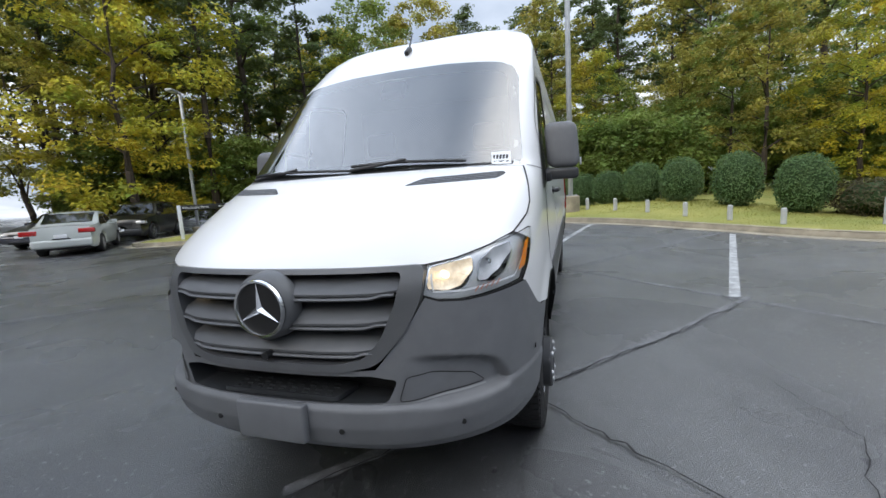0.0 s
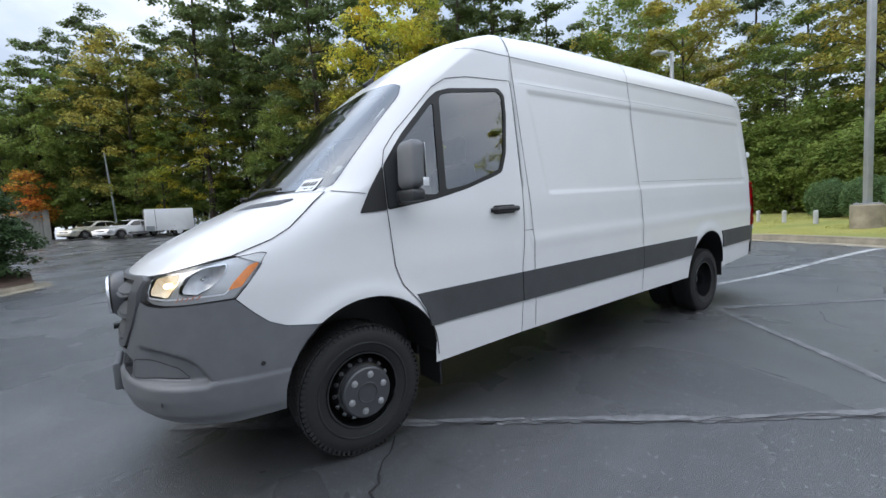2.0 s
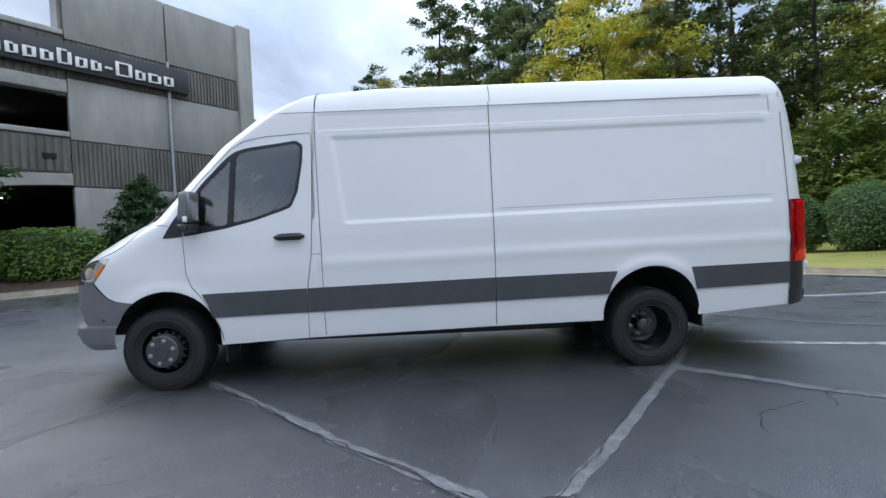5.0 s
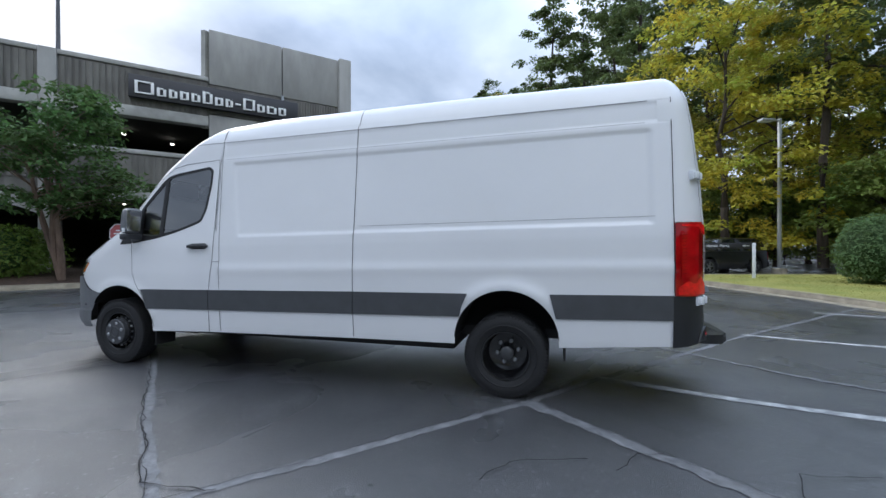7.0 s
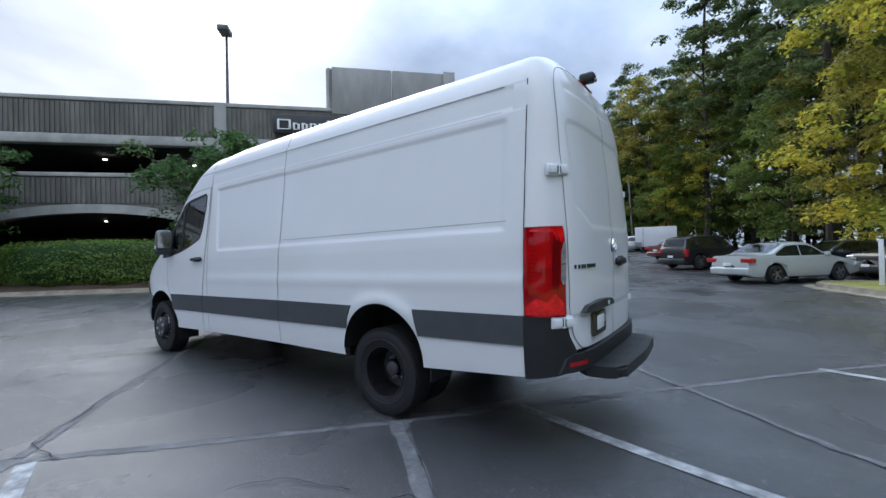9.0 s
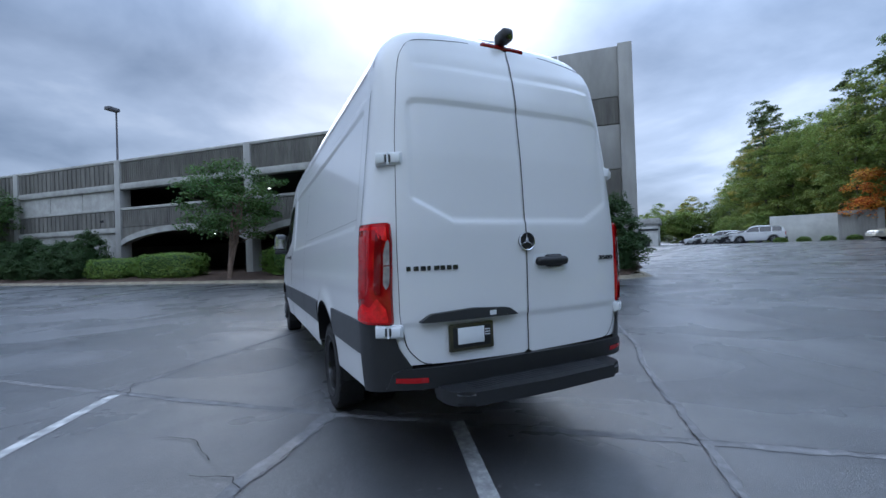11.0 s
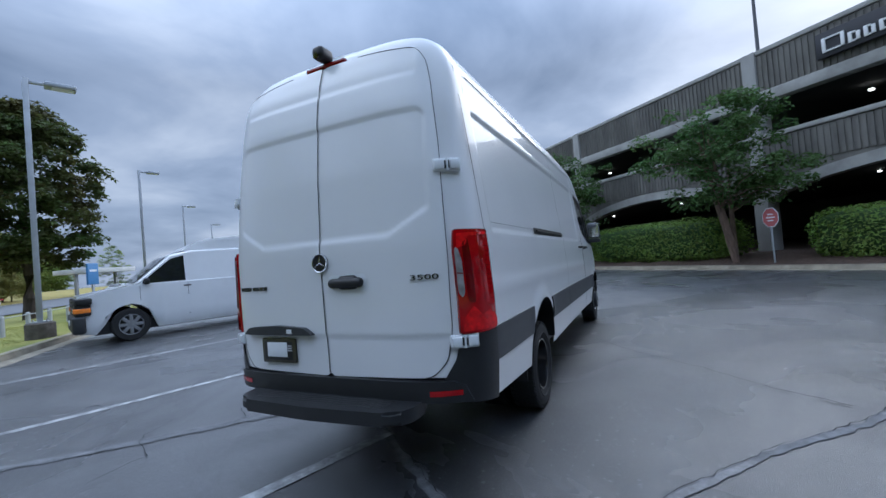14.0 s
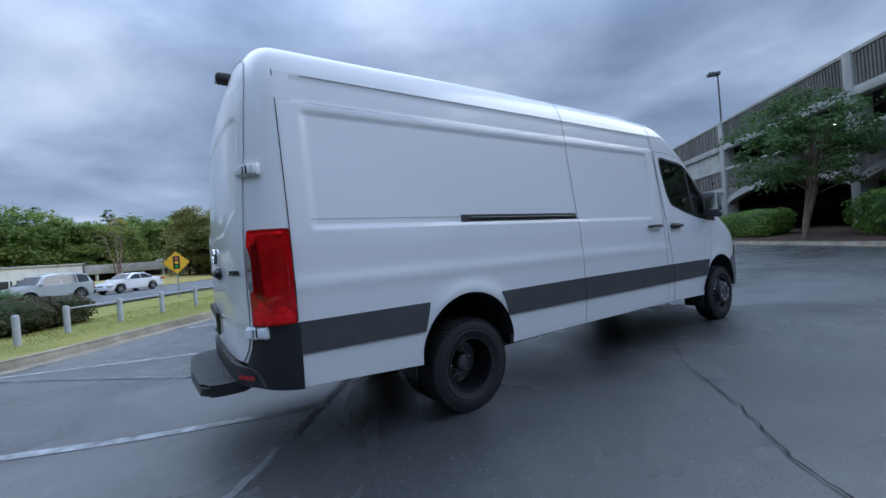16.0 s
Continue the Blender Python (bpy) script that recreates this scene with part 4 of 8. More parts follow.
    part("bright_chamber", patch(rounded([(0.62, 1.32), (0.76, 1.30), (0.73, 1.385), (0.20, 1.392), (0.20, 1.375), (0.56, 1.368)], 0.012), 0.03, on_tail(sg, 0.0275)), REDB, lamp)
    part("bright_chamber", patch(rounded([(0.19, 0.97), (0.38, 0.99), (0.36, 1.34), (0.19, 1.34)], 0.03), 0.03, on_tail(sg, 0.0272)), REDL, lamp)
    for i in range(12):
        z = 1.01 + i * 0.027
        part("lens_rib", ribbon([(0.20, z), (0.28, z + 0.004)], 0.0035, on_tail(sg, 0.0280)), REDM, lamp)
    part("lamp_gap", ribbon(tl, 0.007, on_tail(sg, 0.016), closed=True), SEAM, lamp)
    # lower tail corner of the bumper
    bm = patch([(T0 - 0.02, 0.43), (0.9, 0.47), (1.05, 0.56), (0.98, 0.62), (0.87, 0.70), (0.81, 0.80), (0.81, 0.83), (T0 - 0.02, 0.835)], 0.05, on_tail(sg, 0.012))
    part("bumper_corner", bm, REARP, van)
    # hinges
    for z, yy in ((1.775, 0.845), (0.795, 0.88)):
        bm = bmesh.new()
        x = rear_x(yy, z) + 0.012
        c = Vector((x, sg * yy, vz(x, z)))
        m = Matrix.Translation(c) @ pose(0, 0, 0, 0, 0, sg * 34) @ Matrix.Diagonal((1.3, 1.45, 1.25, 1))
        box(bm, (-0.022, -0.055, -0.030), (0.006, 0.055, 0.030), 0.006, m)
        box(bm, (0.0, -0.050, -0.022), (0.022, -0.012, 0.022), 0.005, m)
        box(bm, (0.0, 0.012, -0.022), (0.018, 0.050, 0.022), 0.005, m)
        tube(bm, m @ Vector((0.012, 0, -0.028)), m @ Vector((0.012, 0, 0.028)), 0.008, seg=8)
        h = part("door_hinge", bm, WHITEP, van)
        bm = bmesh.new()
        box(bm, (0.006, -0.012, -0.018), (0.016, 0.010, 0.018), 0.003, m)
        part("hinge_slot", bm, DARKP, h)

# cab frame above the waist: pillars and front of the roof
lev = list(np.arange(1.455, 2.44, 0.03)) + list(np.arange(2.44, 2.61, 0.02)) + [2.62, 2.63, 2.64, 2.648, 2.655, 2.66]
verts, rows = [], []
for z in lev:
    xs, b = XSD(z), cab_b(z)
    half = []
    for i in range(27):
        t = math.pi / 2 * i / 26
        half.append((xs - (xs - XC(z)) * max(0.0, math.cos(t)) ** (2 / MM(z)), b * math.sin(t) ** (2 / NN(z))))
    x_end = 1.335
    half += [(xs + (max(x_end, xs + 0.01) - xs) * i / 10, b) for i in range(1, 11)]
    rows.append(half)
ncol = len(rows[0])
bm = bmesh.new()
for sg in (-1, 1):
    g = [[bm.verts.new((x, sg * y, vz(x, z))) for x, y in row] for z, row in zip(lev, rows)]
    for i in range(len(g) - 1):
        for j in range(ncol - 1):
            (xa, ya), (xb, yb) = rows[i][j], rows[i + 1][j + 1]
            xm, ym, zm = (xa + xb) / 2, (ya + yb) / 2, (lev[i] + lev[i + 1]) / 2
            q = np.array([[xm, zm]])
            if inside([(0.20, 1.40), (0.22, 1.62), (0.36, 1.79), (0.60, 2.04), (0.72, 2.12), (1.21, 2.17), (1.27, 2.12), (1.26, 1.93), (1.20, 1.60), (1.06, 1.49), (0.66, 1.38)], q)[0] and ym > 0.75:
                continue
            if 1.49 < zm < 2.13 and j < 25 and ym < 0.845 - 0.10 * (zm - 1.5):
                continue
            bm.faces.new((g[i][j], g[i][j + 1], g[i + 1][j + 1], g[i + 1][j]))
bmesh.ops.remove_doubles(bm, verts=bm.verts, dist=0.0005)
bmesh.ops.recalc_face_normals(bm, faces=bm.faces)
part("cab_frame", bm, PAINT, van)

# windshield: black border under one large pane
WS_R = [(0.78, 2.125), (0.815, 2.05), (0.828, 1.90), (0.850, 1.70), (0.878, 1.50)]
WS = rounded([(-y, z) for y, z in WS_R[::-1]] + [(-0.70, 2.160), (-0.35, 2.188), (0, 2.195), (0.35, 2.188), (0.70, 2.160)] + WS_R + [(0.4, 1.497), (-0.4, 1.497)], 0.02)
WSIN = rounded([(-0.815, 1.54), (-0.79, 1.75), (-0.765, 1.95), (-0.745, 2.05), (-0.70, 2.085), (0, 2.125), (0.70, 2.085), (0.745, 2.05), (0.765, 1.95), (0.79, 1.75), (0.815, 1.54)], 0.03)
wsh = part("windshield", patch(WS, 0.06, on_front(0.006)), WSGLASS, van)
wsh.visible_shadow = False
if wsh.data.polygons[0].normal.x > 0:
    wsh.data.flip_normals()
part("windshield_border", patch(WS, 0.04, on_front(0.002), [WSIN]), BLACK, wsh)
bm = bmesh.new()
box(bm, (-0.09, -0.08, -0.03), (0.05, 0.08, 0.03), 0.015, Matrix.Translation(on_front(-0.06)(0.0, 2.06)) @ pose(0, 0, 0, 0, -42, 0))
part("camera_pod", bm, BLACK, wsh)
bm = patch([(-0.83, 1.488), (-0.74, 1.488), (-0.728, 1.553), (-0.818, 1.557)], 0.05, on_front(0.009))
st = part("stock_label", bm, WHITEP, wsh, "white paper stock label")
for i in range(5):
    y0 = -0.81 + i * 0.015
    part("label_bar", patch([(y0, 1.516), (y0 + 0.010, 1.516), (y0 + 0.010, 1.538), (y0, 1.538)], 0.03, on_front(0.0105)), SEAM, st)
part("label_bar", patch([(-0.815, 1.498), (-0.745, 1.498), (-0.745, 1.505), (-0.815, 1.505)], 0.03, on_front(0.0105)), SEAM, st)
# bonnet, cowl, vents, wipers, aerial
hood = part("bonnet", patch(HOOD, 0.03, on_front(0.003)), PAINT, van)
part("bonnet_gap", ribbon(HOOD, 0.004, on_front(0.0015), closed=True), SEAM, hood)
for sg in (-1, 1):
    v = [(sg * y, z) for y, z in ((0.36, 1.408), (0.43, 1.438), (0.80, 1.452), (0.82, 1.440), (0.78, 1.418))]
    vent = part("bonnet_vent", patch(rounded(v, 0.012), 0.03, on_front(0.006)), BLACK, hood, "black slotted vent")
    for i in range(4):
        part("vent_slat", ribbon([(sg * (0.40 + 0.012 * i), 1.415 + i * 0.008), (sg * 0.78, 1.422 + i * 0.008)], 0.0035, on_front(0.0085)), GREYP, vent)
COWL = [(-0.87, 1.478), (-0.4, 1.484), (0, 1.487), (0.4, 1.484), (0.87, 1.478), (0.865, 1.515), (0, 1.515), (-0.865, 1.515)]
part("cowl", patch(COWL, 0.04, on_front(-0.002)), BLACK, van)
for ya, yb, z0 in ((-0.62, 0.02, 1.515), (0.02, 0.72, 1.508)):
    bm = bmesh.new()
    pipe(bm, [on_front(0.03)(ya + (yb - ya) * i / 12, z0 + 0.02 * math.sin(i / 12 * 2.2)) for i in range(13)], 0.008, 6)
    pipe(bm, [on_front(0.02)(yb, z0 - 0.005), on_front(0.045)((ya + yb) / 2, z0 + 0.03)], 0.009, 6)
    part("wiper", bm, BLACK, van)
bm = bmesh.new()
c = on_front(0.0)(0.0, 2.375)
box(bm, (-0.06, -0.018, -0.01), (0.05, 0.018, 0.03), 0.014, Matrix.Translation(c) @ pose(0, 0, 0, 0, -36, 0))
pipe(bm, [c + Vector((0.01, 0, 0.02)), c + Vector((0.10, 0, 0.16))], [0.008, 0.004], 6)
part("roof_aerial", bm, BLACK, van)

# roof of the load space, with shallow pressed ribs
RS = [(0.860, 2.40), (0.840, 2.47), (0.812, 2.54), (0.770, 2.60), (0.715, 2.64), (0.63, 2.672), (0.48, 2.695), (0.24, 2.710), (0.0, 2.715)]
prof = [(HALF(2.44), 2.44), (HALF(2.455), 2.455)] + RS[1:]
prof = prof + [(-y, z) for y, z in prof[-2::-1]]
xs_ = list(np.arange(1.335, 5.56, 0.06)) + [5.56]
verts = []
for x in xs_:
    k = (0.225 + 0.035 * soft((x - 1.335) / 0.6)) / 0.26
    for y, z in prof:
        zz = 2.44 + (z - 2.44) * k - 0.018 * soft((x - 3.5) / 2.1)
        verts.append((x, y, vz(x, zz)))
roof = new("roof", flat_mesh("roof", verts, grid_faces(len(xs_), len(prof)), PAINT, 40))
roof.parent = van
for x, wd in ((1.345, 0.010), (2.93, 0.006)):
    def on_roof(u, v, x=x):
        i = (u * (len(prof) - 1))
        a = min(int(i), len(prof) - 2)
        y, z = (prof[a][k] + (prof[a + 1][k] - prof[a][k]) * (i - a) for k in (0, 1))
        k = (0.225 + 0.035 * soft((x - 1.335) / 0.6)) / 0.26
        return Vector((x + v, y * 1.003, vz(x, 2.44 + (z - 2.44) * k - 0.018 * soft((x - 3.5) / 2.1) + 0.004)))
    part("roof_seam", ribbon([(0, 0), (1, 0)], wd, on_roof, step=0.02), SEAM, roof)

# tail: corner posts and header, then the two doors
lev = [0.60] + list(np.arange(0.65, 2.44, 0.06)) + list(np.arange(2.44, 2.60, 0.03)) + [2.62, 2.64, 2.655, 2.668, 2.68, 2.69, 2.70]
bm = bmesh.new()
for sg in (-1, 1):
    g = []
    for z in lev:
        b = HALF(z) if z < 2.45 else float(np.interp(z, BZZ, BZY))
        drop = 0.018 * soft((z - 2.40) / 0.2)
        row = []
        for i in range(33):
            t = math.pi / 2 * i / 32
            x, y = XS_R + (XREAR(z) - XS_R) * math.sin(t) ** (2 / 3), b * max(0.0, math.cos(t)) ** 0.4
            row.append(bm.verts.new((x, sg * y, vz(x, z - drop))))
        g.append(row)
    for a, b_ in zip(g, g[1:]):
        for j in range(32):
            bm.faces.new((a[j], a[j + 1], b_[j + 1], b_[j]))
    top = [bm.verts.new((r.co.x, 0, vz(r.co.x, 2.697))) for r in g[-1]]
    for j in range(32):
        bm.faces.new((g[-1][j], g[-1][j + 1], top[j + 1], top[j]))
bmesh.ops.remove_doubles(bm, verts=bm.verts, dist=0.0005)
bmesh.ops.recalc_face_normals(bm, faces=bm.faces)
part("tail_frame", bm, PAINT, van)
for sg in (-1, 1):
    D = rounded([(sg * y, z) for y, z in ((0.002, 0.585), (0.70, 0.60), (0.79, 0.69), (0.822, 0.86), (0.828, 1.3), (0.805, 1.9), (0.770, 2.28), (0.745, 2.42), (0.68, 2.52), (0.32, 2.562), (0.002, 2.572))], 0.045)
    bm = patch(D, 0.016, on_rear(0.010, True))
    ring = resample(D, 0.016)
    for i in range(len(ring)):
        a, b = ring[i], ring[(i + 1) % len(ring)]
        bm.faces.new([bm.verts.new(on_rear(d, r)(*q)) for q, d, r in ((a, 0.010, True), (b, 0.010, True), (b, -0.015, False), (a, -0.015, False))])
    door = part("rear_door", bm, PAINT, van)
    part("door_seal", ribbon([p for p in D if abs(p[0]) > 0.06], 0.006, on_rear(0.004)), SEAM, door)
    if sg < 0:
        bm = bmesh.new()
        pr = rounded([(-0.735, 0.838), (-0.665, 0.885), (-0.40, 0.90), (-0.16, 0.885), (-0.09, 0.838)], 0.02)
        patch(pr, 0.04, on_rear(0.045), bm=bm)
        rg = resample(pr, 0.04)
        for i in range(len(rg)):
            a, b = rg[i], rg[(i + 1) % len(rg)]
            bm.faces.new([bm.verts.new(on_rear(d)(*q)) for q, d in ((a, 0.045), (b, 0.045), (b, 0.0), (a, 0.0))])
        bar = part("plate_light_bar", bm, DARKP, door)
        part("bar_label", patch([(-0.30, 0.850), (-0.255, 0.850), (-0.255, 0.878), (-0.30, 0.878)], 0.05, on_rear(0.048)), WHITEP, bar)
        bm = bmesh.new()
        x0 = rear_x(-0.4, 0.73) + 0.012
        box(bm, (x0 - 0.01, -0.557, vz(x0, 0.655)), (x0 + 0.012, -0.262, vz(x0, 0.812)), 0.008)
        pf = part("plate_frame", bm, mat("plate_frame", (0.05, 0.045, 0.02), 0.35, coat=0.4, var=0.4, var_scale=18), door, "black and gold plate frame")
        bm = bmesh.new()
        box(bm, (x0 + 0.008, -0.535, vz(x0, 0.675)), (x0 + 0.0135, -0.284, vz(x0, 0.795)), 0.002)
        part("plate_tray", bm, BLACK, pf)
        bm = bmesh.new()
        box(bm, (x0 + 0.010, -0.505, vz(x0, 0.695)), (x0 + 0.016, -0.33, vz(x0, 0.790)), 0.002)
        part("paper_plate", bm, WHITEP, pf)
        for k in (0.735, 0.75, 0.765):
            part("print_bar", box(bmesh.new(), (x0 + 0.012, -0.325, vz(x0, k)), (x0 + 0.0155, -0.29, vz(x0, k + 0.005))), WHITEP, pf)
        for i, wd in enumerate((0.028, 0.03, 0.03, 0.018, 0.032, 0.028, 0.028, 0.03)):
            y0 = -0.785 + 0.0385 * i
            x0 = rear_x(y0, 1.143) + 0.010
            part("badge_bar", box(bmesh.new(), (x0 - 0.006, y0, vz(x0, 1.130)), (x0 + 0.008, y0 + wd, vz(x0, 1.156)), 0.0015), BADGE, door)
    else:
        bm = bmesh.new()
        x0 = rear_x(0.19, 1.15) + 0.010
        box(bm, (x0 - 0.01, 0.065, vz(x0, 1.124)), (x0 + 0.045, 0.315, vz(x0, 1.182)), 0.027, seg=4)
        box(bm, (x0 - 0.01, 0.135, vz(x0, 1.114)), (x0 + 0.036, 0.275, vz(x0, 1.196)), 0.03, seg=4)
        hd = part("door_handle", bm, BLACK, door)
        part("handle_dish", patch(rounded([(0.055, 1.098), (0.325, 1.098), (0.335, 1.15), (0.325, 1.202), (0.055, 1.202), (0.045, 1.15)], 0.04), 0.02, on_rear(0.0125, True)), WHITEP, hd)
        x0 = rear_x(0.70, 1.158) + 0.011
        text_mesh("3500", 0.041, 0.004, BADGE, "badge_number", door, Matrix.Translation((x0 + 0.004, 0.70, vz(x0, 1.158))) @ pose(0, 0, 0, 90, 0, math.degrees(math.atan2(0.16, rear_x(0.78, 1.158) - rear_x(0.62, 1.158)))) @ Matrix.Diagonal((2.1, 1, 1, 1)))
part("door_seal", ribbon([(0.0, 0.60), (0.0, 2.565)], 0.0065, on_rear(0.0165, True), step=0.012), SEAM, van)
# badge with its ring
def badge(at, r, turn, parent, name):
    m = Matrix.Translation(at) @ turn
    b = part(name, lathe(bmesh.new(), [(0.0, 0.0), (r * 0.96, 0.0), (r * 0.98, 0.012), (0, 0.014)], m), BLACK, parent)
    ring = lathe(bmesh.new(), [(r * 0.87, 0.008), (r * 0.90, 0.020), (r * 0.97, 0.022), (r * 1.0, 0.010)], m, 48)
    part("ring", ring, CHROME, b)
    bm = bmesh.new()
    for k in range(3):
        a = radians(90 + 120 * k)
        d, s = Vector((math.cos(a), math.sin(a), 0)), Vector((-math.sin(a), math.cos(a), 0))
        c = [bm.verts.new(m @ p) for p in (Vector((0, 0, 0.028)), s * r * 0.13 - d * 0.02 * r + Vector((0, 0, 0.014)), d * r * 0.90 + Vector((0, 0, 0.016)), -s * r * 0.13 - d * 0.02 * r + Vector((0, 0, 0.014)))]
        bm.faces.new((c[0], c[1], c[2]))
        bm.faces.new((c[0], c[2], c[3]))
    part("spokes", bm, CHROME, b, smooth=0)
    return b


badge(on_rear(0.008)(0.0, 1.283), 0.058, Matrix.Rotation(math.pi / 2, 4, "Z") @ Matrix.Rotation(math.pi / 2, 4, "X"), van, "rear_badge")
# high brake lamp and its reversing camera
bm = bmesh.new()
x0 = rear_x(0, 2.585) + 0.004
box(bm, (x0 - 0.10, -0.165, vz(x0, 2.572)), (x0 + 0.006, 0.165, vz(x0, 2.605)), 0.012)
bl = part("brake_lamp", bm, REDD, van)
bm = bmesh.new()
box(bm, (-0.07, -0.045, -0.02), (0.06, 0.045, 0.065), 0.03, Matrix.Translation((x0 + 0.02, 0, vz(x0, 2.632))), seg=4)
cam_h = part("reversing_camera", bm, BLACK, bl)
bm = bmesh.new()
tube(bm, (x0 + 0.075, 0, vz(x0, 2.627)), (x0 + 0.085, 0, vz(x0, 2.625)), 0.018, seg=12)
part("camera_eye", bm, GLASS, cam_h)
# rear bumper and step
bm = bmesh.new()
pr = [(-0.90, 0.47), (0.90, 0.47), (0.87, 0.56), (0.82, 0.585), (-0.82, 0.585), (-0.87, 0.56)]
patch(pr, 0.05, on_rear(0.035), bm=bm)
rg = resample(pr, 0.05)
for i in range(len(rg)):
    a, b = rg[i], rg[(i + 1) % len(rg)]
    bm.faces.new([bm.verts.new(on_rear(d)(*q)) for q, d in ((a, 0.035), (b, 0.035), (b, -0.06), (a, -0.06))])
rb = part("rear_bumper", bm, REARP, van, "black plastic rear bumper")
for sg in (-1, 1):
    bm = patch([(sg * 0.69, 0.505), (sg * 0.86, 0.512), (sg * 0.86, 0.54), (sg * 0.69, 0.535)], 0.03, on_rear(0.040))
    part("reflector", bm, REDL, rb)
step = part("rear_step", bmesh.new(), REARP, van, "ribbed black plastic rear step")
bm = bmesh.new()
out = rounded([(5.86, -0.635), (6.06, -0.635), (6.16, -0.56), (6.19, 0), (6.16, 0.56), (6.06, 0.635), (5.86, 0.635)], 0.07)
prism(bm, out, 0.505, 0.580)
bmesh.ops.bevel(bm, geom=[e for e in bm.edges if abs(e.verts[0].co.z - e.verts[1].co.z) < 1e-4], offset=0.018, segments=2, affect="EDGES")
part("tread", bm, REARP, step)
for i in range(5):
    bm = bmesh.new()
    pipe(bm, [(5.99 + i * 0.028 + 0.006 * math.sin(k * 1.3), -0.48 + k * 0.06, 0.580) for k in range(17)], 0.004, 5)
    part("tread_rib", bm, REARP, step)
for y in (-0.45, 0.45):
    part("step_bracket", box(bmesh.new(), (5.55, y - 0.03, 0.50), (6.00, y + 0.03, 0.55), 0.006), BLACK, step)

# sliding-door rail and handle on the far flank
bm = patch(rounded([(2.945, 1.424), (4.345, 1.424), (4.345, 1.478), (2.945, 1.478)], 0.012), 0.05, on_side(1, 0.006))
rail = part("door_rail", bm, BLACK, van)
bm = bmesh.new()
pipe(bm, [on_side(1, 0.014)(x, 1.452) for x in np.arange(2.96, 4.34, 0.1)], 0.006, 6)
part("rail_lip", bm, DARKP, rail)
bm = bmesh.new()
pipe(bm, [on_side(1, 0.004)(1.468, 1.310), on_side(1, 0.04)(1.50, 1.311), on_side(1, 0.045)(1.59, 1.312), on_side(1, 0.04)(1.68, 1.311), on_side(1, 0.004)(1.71, 1.310)], [0.014, 0.018, 0.018, 0.018, 0.014], 8)
part("sliding_door_handle", bm, BLACK, van)

# front bumper, wrapped round the nose
BW = lambda x, z: t_of_x(x, z)
half = [(t_of_y(0.425, 0.75), 0.745), (t_of_y(0.545, 0.9), 0.90), (t_of_y(0.595, 0.985), 0.985), (t_of_y(0.605, 1.0), 1.0), (t_of_y(0.65, 0.985), 0.980), (t_of_y(0.72, 0.975), 0.970), (t_of_y(0.80, 0.975), 0.972), (BW(-0.61, 0.985), 0.985), (BW(-0.55, 0.92), 0.92), (BW(-0.48, 0.855), 0.855), (BW(-0.40, 0.82), 0.82), (BW(-0.24, 0.80), 0.80)]
half += [(BW(-0.302, 0.74), 0.74), (BW(-0.352, 0.68), 0.68), (BW(-0.397, 0.60), 0.60), (BW(-0.428, 0.48), 0.48), (BW(-0.43, 0.40), 0.40), (1.05, 0.385), (0.6, 0.40)]
BUMP = half + [(0.0, 0.405)] + [(-t, z) for t, z in half[::-1]] + [(0.0, 0.735)]
INTAKE = rounded([(-0.46, 0.615), (0.46, 0.615), (0.50, 0.70), (0.40, 0.722), (-0.40, 0.722), (-0.50, 0.70)], 0.02)
INTAKE = [(t_of_y(y, z), z) for y, z in INTAKE]


CHEEK = table([(-0.1, 0.80), (0.50, 0.80), (0.60, 0.788), (0.72, 0.768), (0.79, 0.745), (0.83, 0.712), (0.855, 0.665), (0.872, 0.60), (0.885, 0.53), (0.92, 0.40), (1.1, 0.30)], 0.012)


def bumper_pt(t, z):
    p = 0.010
    p += (0.008 + 0.011 * soft((1.15 - abs(t)) / 0.35)) * soft((0.605 - z) / 0.010) * soft((z - 0.40) / 0.05)                       # lower lip stands out
    y = cab_b(z) * max(0.0, math.sin(abs(t))) ** (2 / NN(z))
    slope = (CHEEK(y - 0.005) - CHEEK(y + 0.005)) / 0.01
    k = soft((CHEEK(y) - z) / (0.034 * math.hypot(1, slope))) * soft((y - 0.52) / 0.16)
    p -= 0.034 * k * soft((z - 0.575) / 0.045)                                # pocket in the cheek, closed at its outer end
    return on_corner(p)(t, z)


bump = part("front_bumper", patch(BUMP, 0.0095, bumper_pt, [INTAKE]), GREYP, van, "matt grey plastic front bumper")
bm = bmesh.new()
rg = resample(INTAKE, 0.04)
for i in range(len(rg)):
    a, b = rg[i], rg[(i + 1) % len(rg)]
    bm.faces.new([bm.verts.new(p) for p in (bumper_pt(*a), bumper_pt(*b), bumper_pt(*b) + Vector((0.16, 0, 0)), bumper_pt(*a) + Vector((0.16, 0, 0)))])
part("intake_wall", bm, DARKP, bump)
bm = bmesh.new()
box(bm, (-0.93, -0.50, 0.58), (-0.90, 0.50, 0.76))
part("radiator_mesh", bm, BLACK, bump)
for i in range(4):
    for y0, y1 in ((-0.34, 0.10), (0.14, 0.34)):
        part("intake_bar", box(bmesh.new(), (-0.965, y0, 0.655 + i * 0.018), (-0.945, y1, 0.662 + i * 0.018), 0.002), DARKP, bump)
bm = bmesh.new()
prism(bm, rounded([(-1.085, -0.27), (-0.95, -0.30), (-0.95, 0.30), (-1.085, 0.27)], 0.03), 0.600, 0.618)
tread = part("bumper_tread", bm, DARKP, bump)
